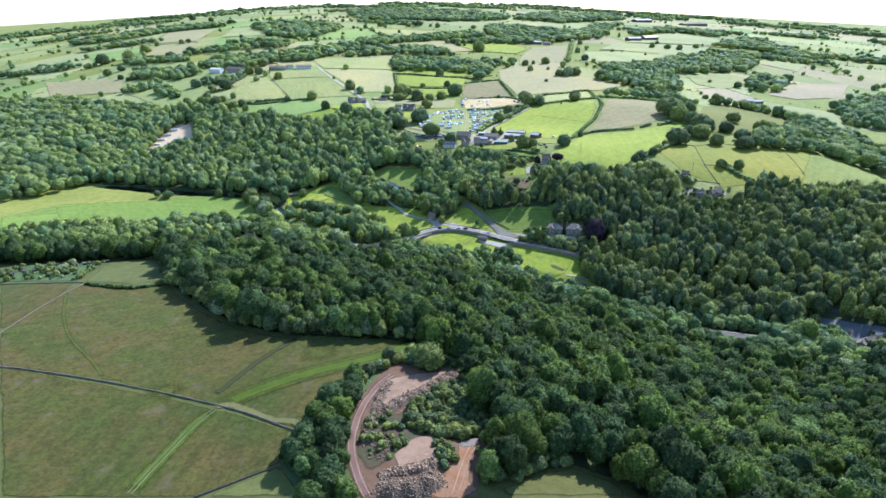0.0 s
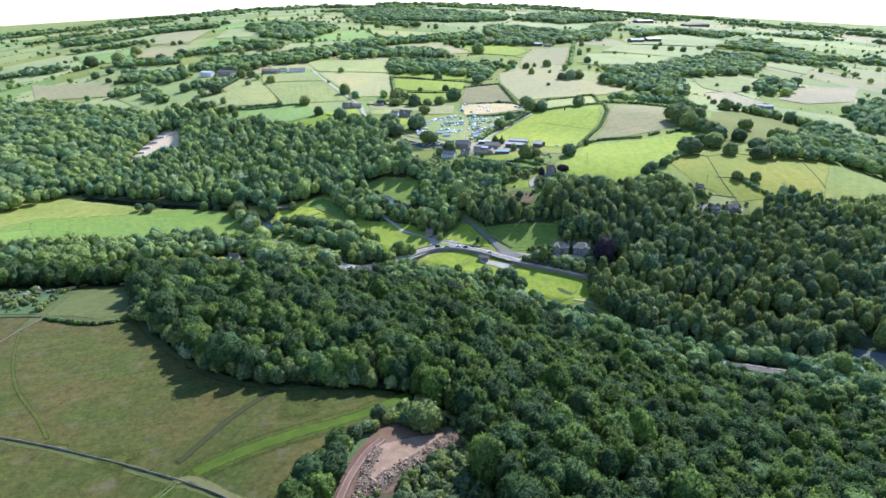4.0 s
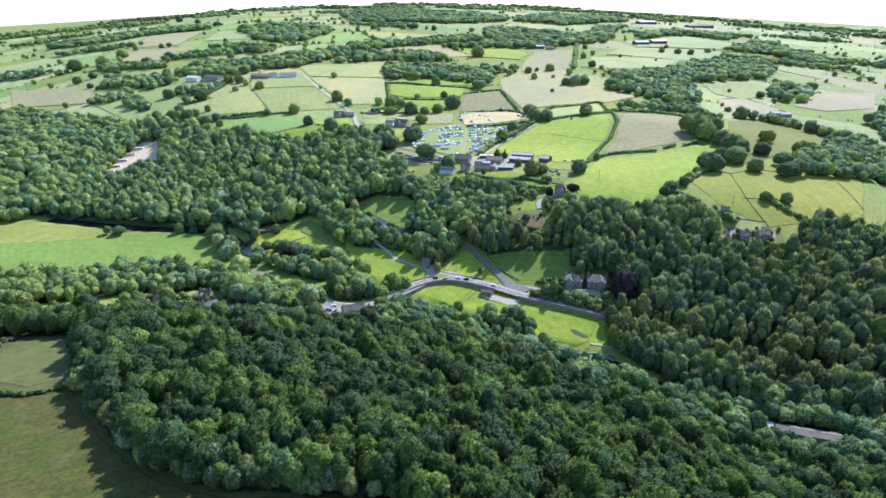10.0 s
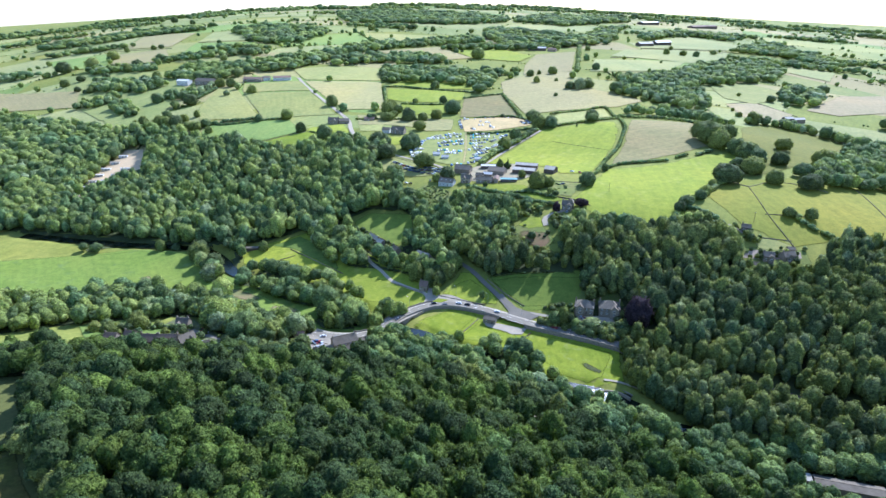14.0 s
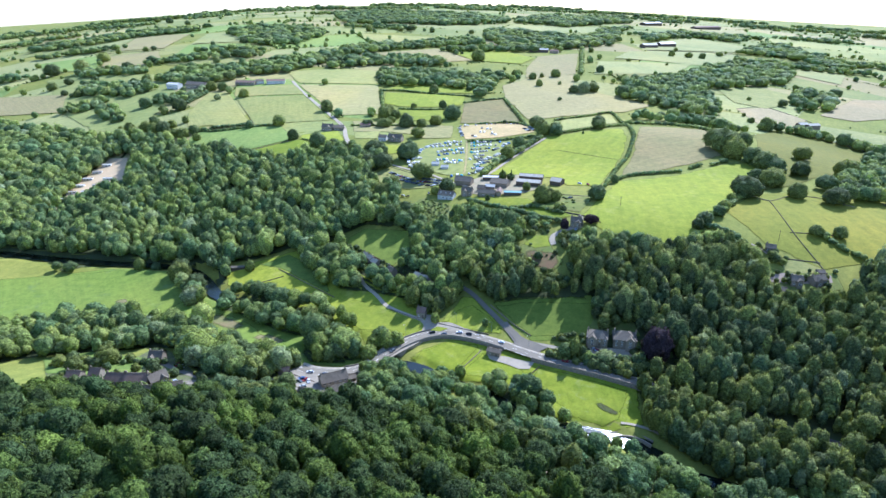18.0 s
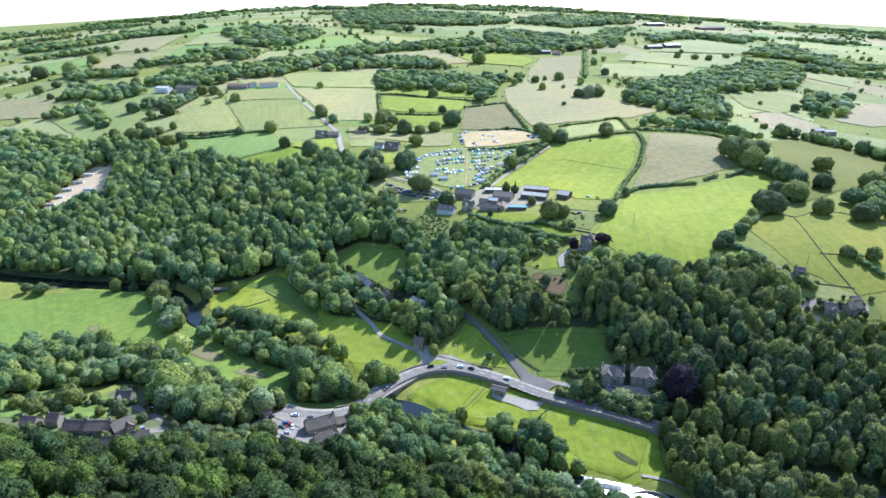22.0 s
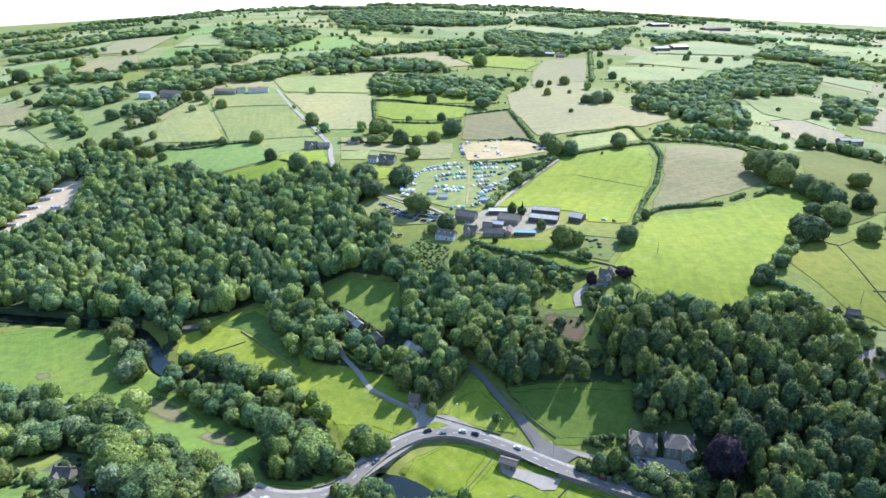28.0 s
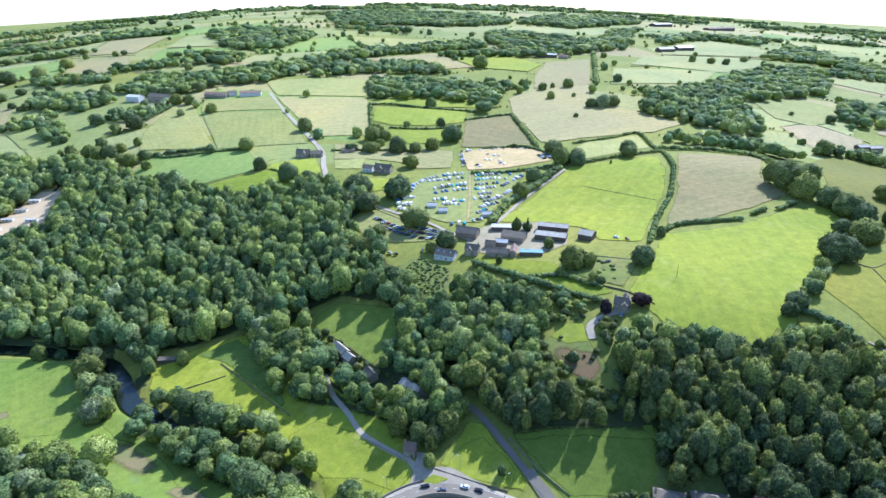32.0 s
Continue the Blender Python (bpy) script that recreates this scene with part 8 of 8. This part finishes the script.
for n, (x, y) in enumerate([(101, 97), (226, 52), (192, 56), (204, 62), (124, 102)]):
    tree(x, y, 3.6 + n * 0.6, 9, LEAF_PURPLE, n + 1, True, "small copper-leaved garden tree", name="copper_beech")
shrubbery([(234, 12), (240, 34), (262, 34), (290, 30), (288, 12), (258, 8)], 4.5, 1.8, 3.2, "garden shrubs round the hillside houses", 46, 0.4)
shrubbery(SLUMP, 4.0, 1.4, 2.0, "scrub on the rough slope", 45, 0.3)
shrubbery([(52, 84), (58, 64), (66, 50), (72, 52), (64, 68), (60, 82)], 3.4, 2.2, 4.0, "bushes down the side of the bare slope", 58, 0.9)
shrubbery([(206, 60), (222, 50), (240, 40), (256, 36), (256, 46), (242, 46), (230, 56), (214, 70), (206, 72)], 4.0, 2.4, 4.6, "mixed shrubs and small trees in hillside gardens", 52, 0.85)
shrubbery([(238, 62), (246, 58), (258, 50), (262, 42), (250, 38), (248, 52)], 4.2, 1.9, 3.6, "garden shrubs along the field wall", 53, 0.7)
shrubbery([(56, 92), (64, 98), (78, 100), (92, 99), (88, 93), (70, 93), (58, 86)], 3.6, 2.2, 4.0, "bushes above the bare slope", 54, 0.9)
shrubbery([(93, 92), (92, 78), (98, 66), (106, 68), (104, 84), (112, 90), (106, 92)], 4.0, 2.0, 3.4, "bushes below the hillside cottage", 55, 0.9)
shrubbery([(64, 52), (76, 48), (90, 44), (98, 52), (104, 36), (98, 28), (72, 30), (60, 40)], 4.0, 2.4, 3.4, "low bushes below the bare slope", 51, 0.8)
shrubbery([(124, -28), (140, -24), (154, -38), (148, -58), (126, -54)], 3.4, 2.0, 3.0, "undergrowth round the copper beech", 47, 0.7)
copper = tree(139, -38, 10.0, 24, LEAF_PURPLE, 0, True, "large copper beech with dark purple crown", name="copper_beech")

POLE_SPOTS = [(156, 132), (263, 66), (52, 128)]
pole = None
for x, y in POLE_SPOTS:
    m = pose(x, y, z_at(x, y), 0, 0, 25)
    if pole:
        copy_thing(pole, m)
        continue
    pole = new("utility_pole")
    bm = bmesh.new()
    bmesh.ops.create_cone(bm, cap_ends=True, segments=8, radius1=0.16, radius2=0.11, depth=9, matrix=Matrix.Translation((0, 0, 4.4)))
    part("mast", bm, BARK, pole)
    bm = bmesh.new()
    box(bm, -0.9, -0.06, 8.2, 0.9, 0.06, 8.35)
    part("crossarm", bm, BARK, pole)
    for u in (-0.8, 0, 0.8):
        bm = bmesh.new()
        bmesh.ops.create_cone(bm, cap_ends=True, segments=6, radius1=0.07, radius2=0.05, depth=0.2, matrix=Matrix.Translation((u, 0, 8.45)))
        part("insulator", bm, WHITE, pole)
    pole.matrix_basis = m
    tagged(pole, "weathered wooden utility pole in a meadow", "pole", "utility poles")

# static homes in the woodland clearing
HOME_SPOTS = [(-430, 262), (-430, 282), (-431, 302), (-432, 322), (-432, 342), (-430, 362), (-428, 382), (-412, 300), (-408, 318), (-404, 336)]
for n, (x, y) in enumerate(HOME_SPOTS):
    house((x - 5.5, y), (x + 5.5, y + 1), 4.5, 2.5, 12, roof=("pale", "pale", "fibre")[n % 3], wall="white", chimneys=0, storeys=1, label="pale static home on a gravel pitch", name="static_home", category="mobile home", group="static homes")

# allotment sheds
for n in range(14):
    x, y = -262 - (n * 37 % 60) * 1.3, -146 - (n * 29 % 47) * 0.8
    house((x - 1.4, y), (x + 1.4, y), 2.2, 1.9, 20, roof=("slate", "tile", "slate", "fibre")[n % 4], wall="timber", chimneys=0, windows=False, label="small garden shed on an allotment", name="garden_shed", category="shed", group="allotment sheds")

# mill roofs and parked cars beside the river, deep in the wood
for n in range(15):
    x, y = 278 + (n * 17 % 46), -152 - (n * 17 % 46) * 0.62 - (n * 29 % 23)
    w, ang = 6 + n * 5 % 7, -0.5 + (n % 4) * 0.45
    ux, uy = math.cos(ang) * w / 2, math.sin(ang) * w / 2
    house((x - ux, y - uy), (x + ux, y + uy), 4.5 + n % 3, 2.6 + (n % 3) * 0.7, 34, roof=("slate", "tile", "slate", "fibre", "slate")[n % 5], wall="stone", chimneys=n % 2, windows=False, label="small mill cottage or shed among trees", name="mill_building", category="building")
for n in range(20):
    place("car", (0, 5, 2, 1, 3)[n % 5], 284 + (n * 13 % 34), -160 - (n * 13 % 34) * 0.75 - (n * 7 % 11), 60 + n * 17 % 50, 0.5)

# white marquees at the camp
for x, y in ((-8, 284), (2, 272), (40, 262)):
    house((x - 4, y), (x + 4, y), 6, 2.3, 32, roof="pale", wall="white", chimneys=0, windows=False, label="white marquee at the camp", name="marquee", category="marquee", group="marquees")

# wooded skyline
for k in range(18):
    q = radians(-37 + k * 4.4)
    r = 3500 + (k * 613 % 1050)
    cx, cy, half = math.sin(q) * r, math.cos(q) * r - 700, 170 + (k * 71 % 190)
    ring = [(cx + math.cos(a) * half * (1 + 0.2 * math.sin(3 * a + k)), cy + math.sin(a) * (34 + 12 * math.cos(2 * a + k))) for a in np.linspace(0, 6.0, 12)]
    wood("copse", ring, 22, 12.5, 18, "long wood on the far skyline", LEAF, 300 + k, free="all")

# woods along the far ridges
for k in range(52):
    q = radians(-38 + (k * 47 % 77))
    r = 1750 + (k * 397 % 2700)
    cx, cy = math.sin(q) * r, math.cos(q) * r - 700
    if k % 5 == 0 and abs(q) < 0.3:
        continue
    ring = [(cx + math.cos(a) * (110 + 60 * math.sin(a * 2 + k)), cy + math.sin(a) * (28 + 14 * math.cos(a * 3 + k))) for a in np.linspace(0, 6.0, 9)]
    wood("copse", ring, 17, 9.5, 13, "distant copse on the far hills", LEAF, 200 + k, free="all")

# ---------------------------------------------------------------- the patchwork beyond: fields and hedgerows on the far hills
rng = np.random.default_rng(9)
# far-hill kinds; most carry some haze in their base colour
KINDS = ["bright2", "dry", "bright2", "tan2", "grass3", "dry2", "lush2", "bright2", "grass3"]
FAR_LABEL = {"bright2": "pale green upland pasture", "dry": "dry green upland field", "tan2": "bleached upland grazing", "grass3": "soft green upland pasture", "dry2": "hay-coloured upland field", "lush2": "blue-green upland ley"}
TAKEN = [p for p, _ in OPEN_GROUND]
bounds, r0 = [], 930.0
while r0 < 4700:
    bounds.append(r0)
    r0 *= 1.1
hx, hy, hr = [], [], []
count = 0
for i in range(len(bounds) - 1):
    a, b = bounds[i], bounds[i + 1]
    n = max(6, int(1.42 * (a + b) / 2 / ((b - a) * 1.55)))
    jit = rng.uniform(-0.2, 0.2, n + 1)
    edges = np.radians(-41 + 82 * (np.arange(n + 1) + jit) / n)
    for k in range(n):
        def corner(r, q):
            wob = 1 + 0.035 * math.sin(q * 17 + r * 0.004) + 0.02 * math.sin(q * 41 + i)
            return (math.sin(q) * r * wob, math.cos(q) * r * wob - 700)
        skew = 0.18 * (edges[k + 1] - edges[k]) * math.sin(i * 2.1)
        quad = [corner(a, edges[k]), corner(a, edges[k + 1]), corner(b, edges[k + 1] + skew), corner(b, edges[k] + skew)]
        mx, my = np.mean(quad, axis=0)
        free = not any(inside(np.array(mx), np.array(my), p) for p in TAKEN)
        if free and my > 380:
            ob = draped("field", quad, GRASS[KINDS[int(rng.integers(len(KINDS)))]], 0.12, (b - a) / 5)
            kind = [q for q, m in GRASS.items() if m == ob.data.materials[0]][0]
            tagged(ob, FAR_LABEL[kind], "field", "fields", "structure")
            count += 1
        for p, q in ((quad[0], quad[1]), (quad[0], quad[3])):
            d = math.dist(p, q)
            step = 5.0 + 0.004 * d
            m = int(d / step)
            keep = rng.uniform(0, 1, m) < rng.choice([0.12, 0.4, 0.85])
            u = (np.arange(m) + rng.uniform(-0.4, 0.4, m))[keep] / max(m, 1)
            x, y = p[0] + (q[0] - p[0]) * u, p[1] + (q[1] - p[1]) * u
            ok = np.ones(len(x), bool)
            for t in TAKEN:
                ok &= ~inside(x, y, t)
            ok &= y > 430
            big = rng.uniform(0, 1, ok.sum()) < 0.16
            hx.append(x[ok]), hy.append(y[ok]), hr.append(np.where(big, rng.uniform(4.5, 8.5, ok.sum()), rng.uniform(1.4, 2.6, ok.sum())))
hx, hy, hr = np.concatenate(hx), np.concatenate(hy), np.concatenate(hr)
extra_n = 420
ex = rng.uniform(-1, 1, extra_n)
er = 930 * (4.6 ** rng.uniform(0, 1, extra_n))
hx, hy, hr = np.r_[hx, np.sin(ex * 0.7) * er], np.r_[hy, np.cos(ex * 0.7) * er - 700], np.r_[hr, rng.uniform(3.5, 7.5, extra_n)]
ok = hy > 520
for t in TAKEN:
    ok &= ~inside(hx, hy, t)
hx, hy, hr = hx[ok], hy[ok], hr[ok]
far_rows = []
for shapes, sel in ((SPECKS, hr < 3), (FAR_CROWNS, hr >= 3)):
    far_rows.append(gather(shapes, hx[sel], hy[sel], land(hx[sel], hy[sel]) + hr[sel] * 0.75, np.stack([hr, hr, hr * 0.95], 1)[sel], rng.uniform(0, 6.28, sel.sum()), rng.uniform(0, 0.7, sel.sum())))
for (co, tri, tint, out), name, label in zip(far_rows, ("hedgerows", "hedge_trees"), ("hedgerows across the far hills", "scattered hedge trees across the far hills")):
    tagged(mesh_object(name, co, tri, LEAF, tint=tint, smooth=True, dome=out), label, "hedgerows", kind="stuff")
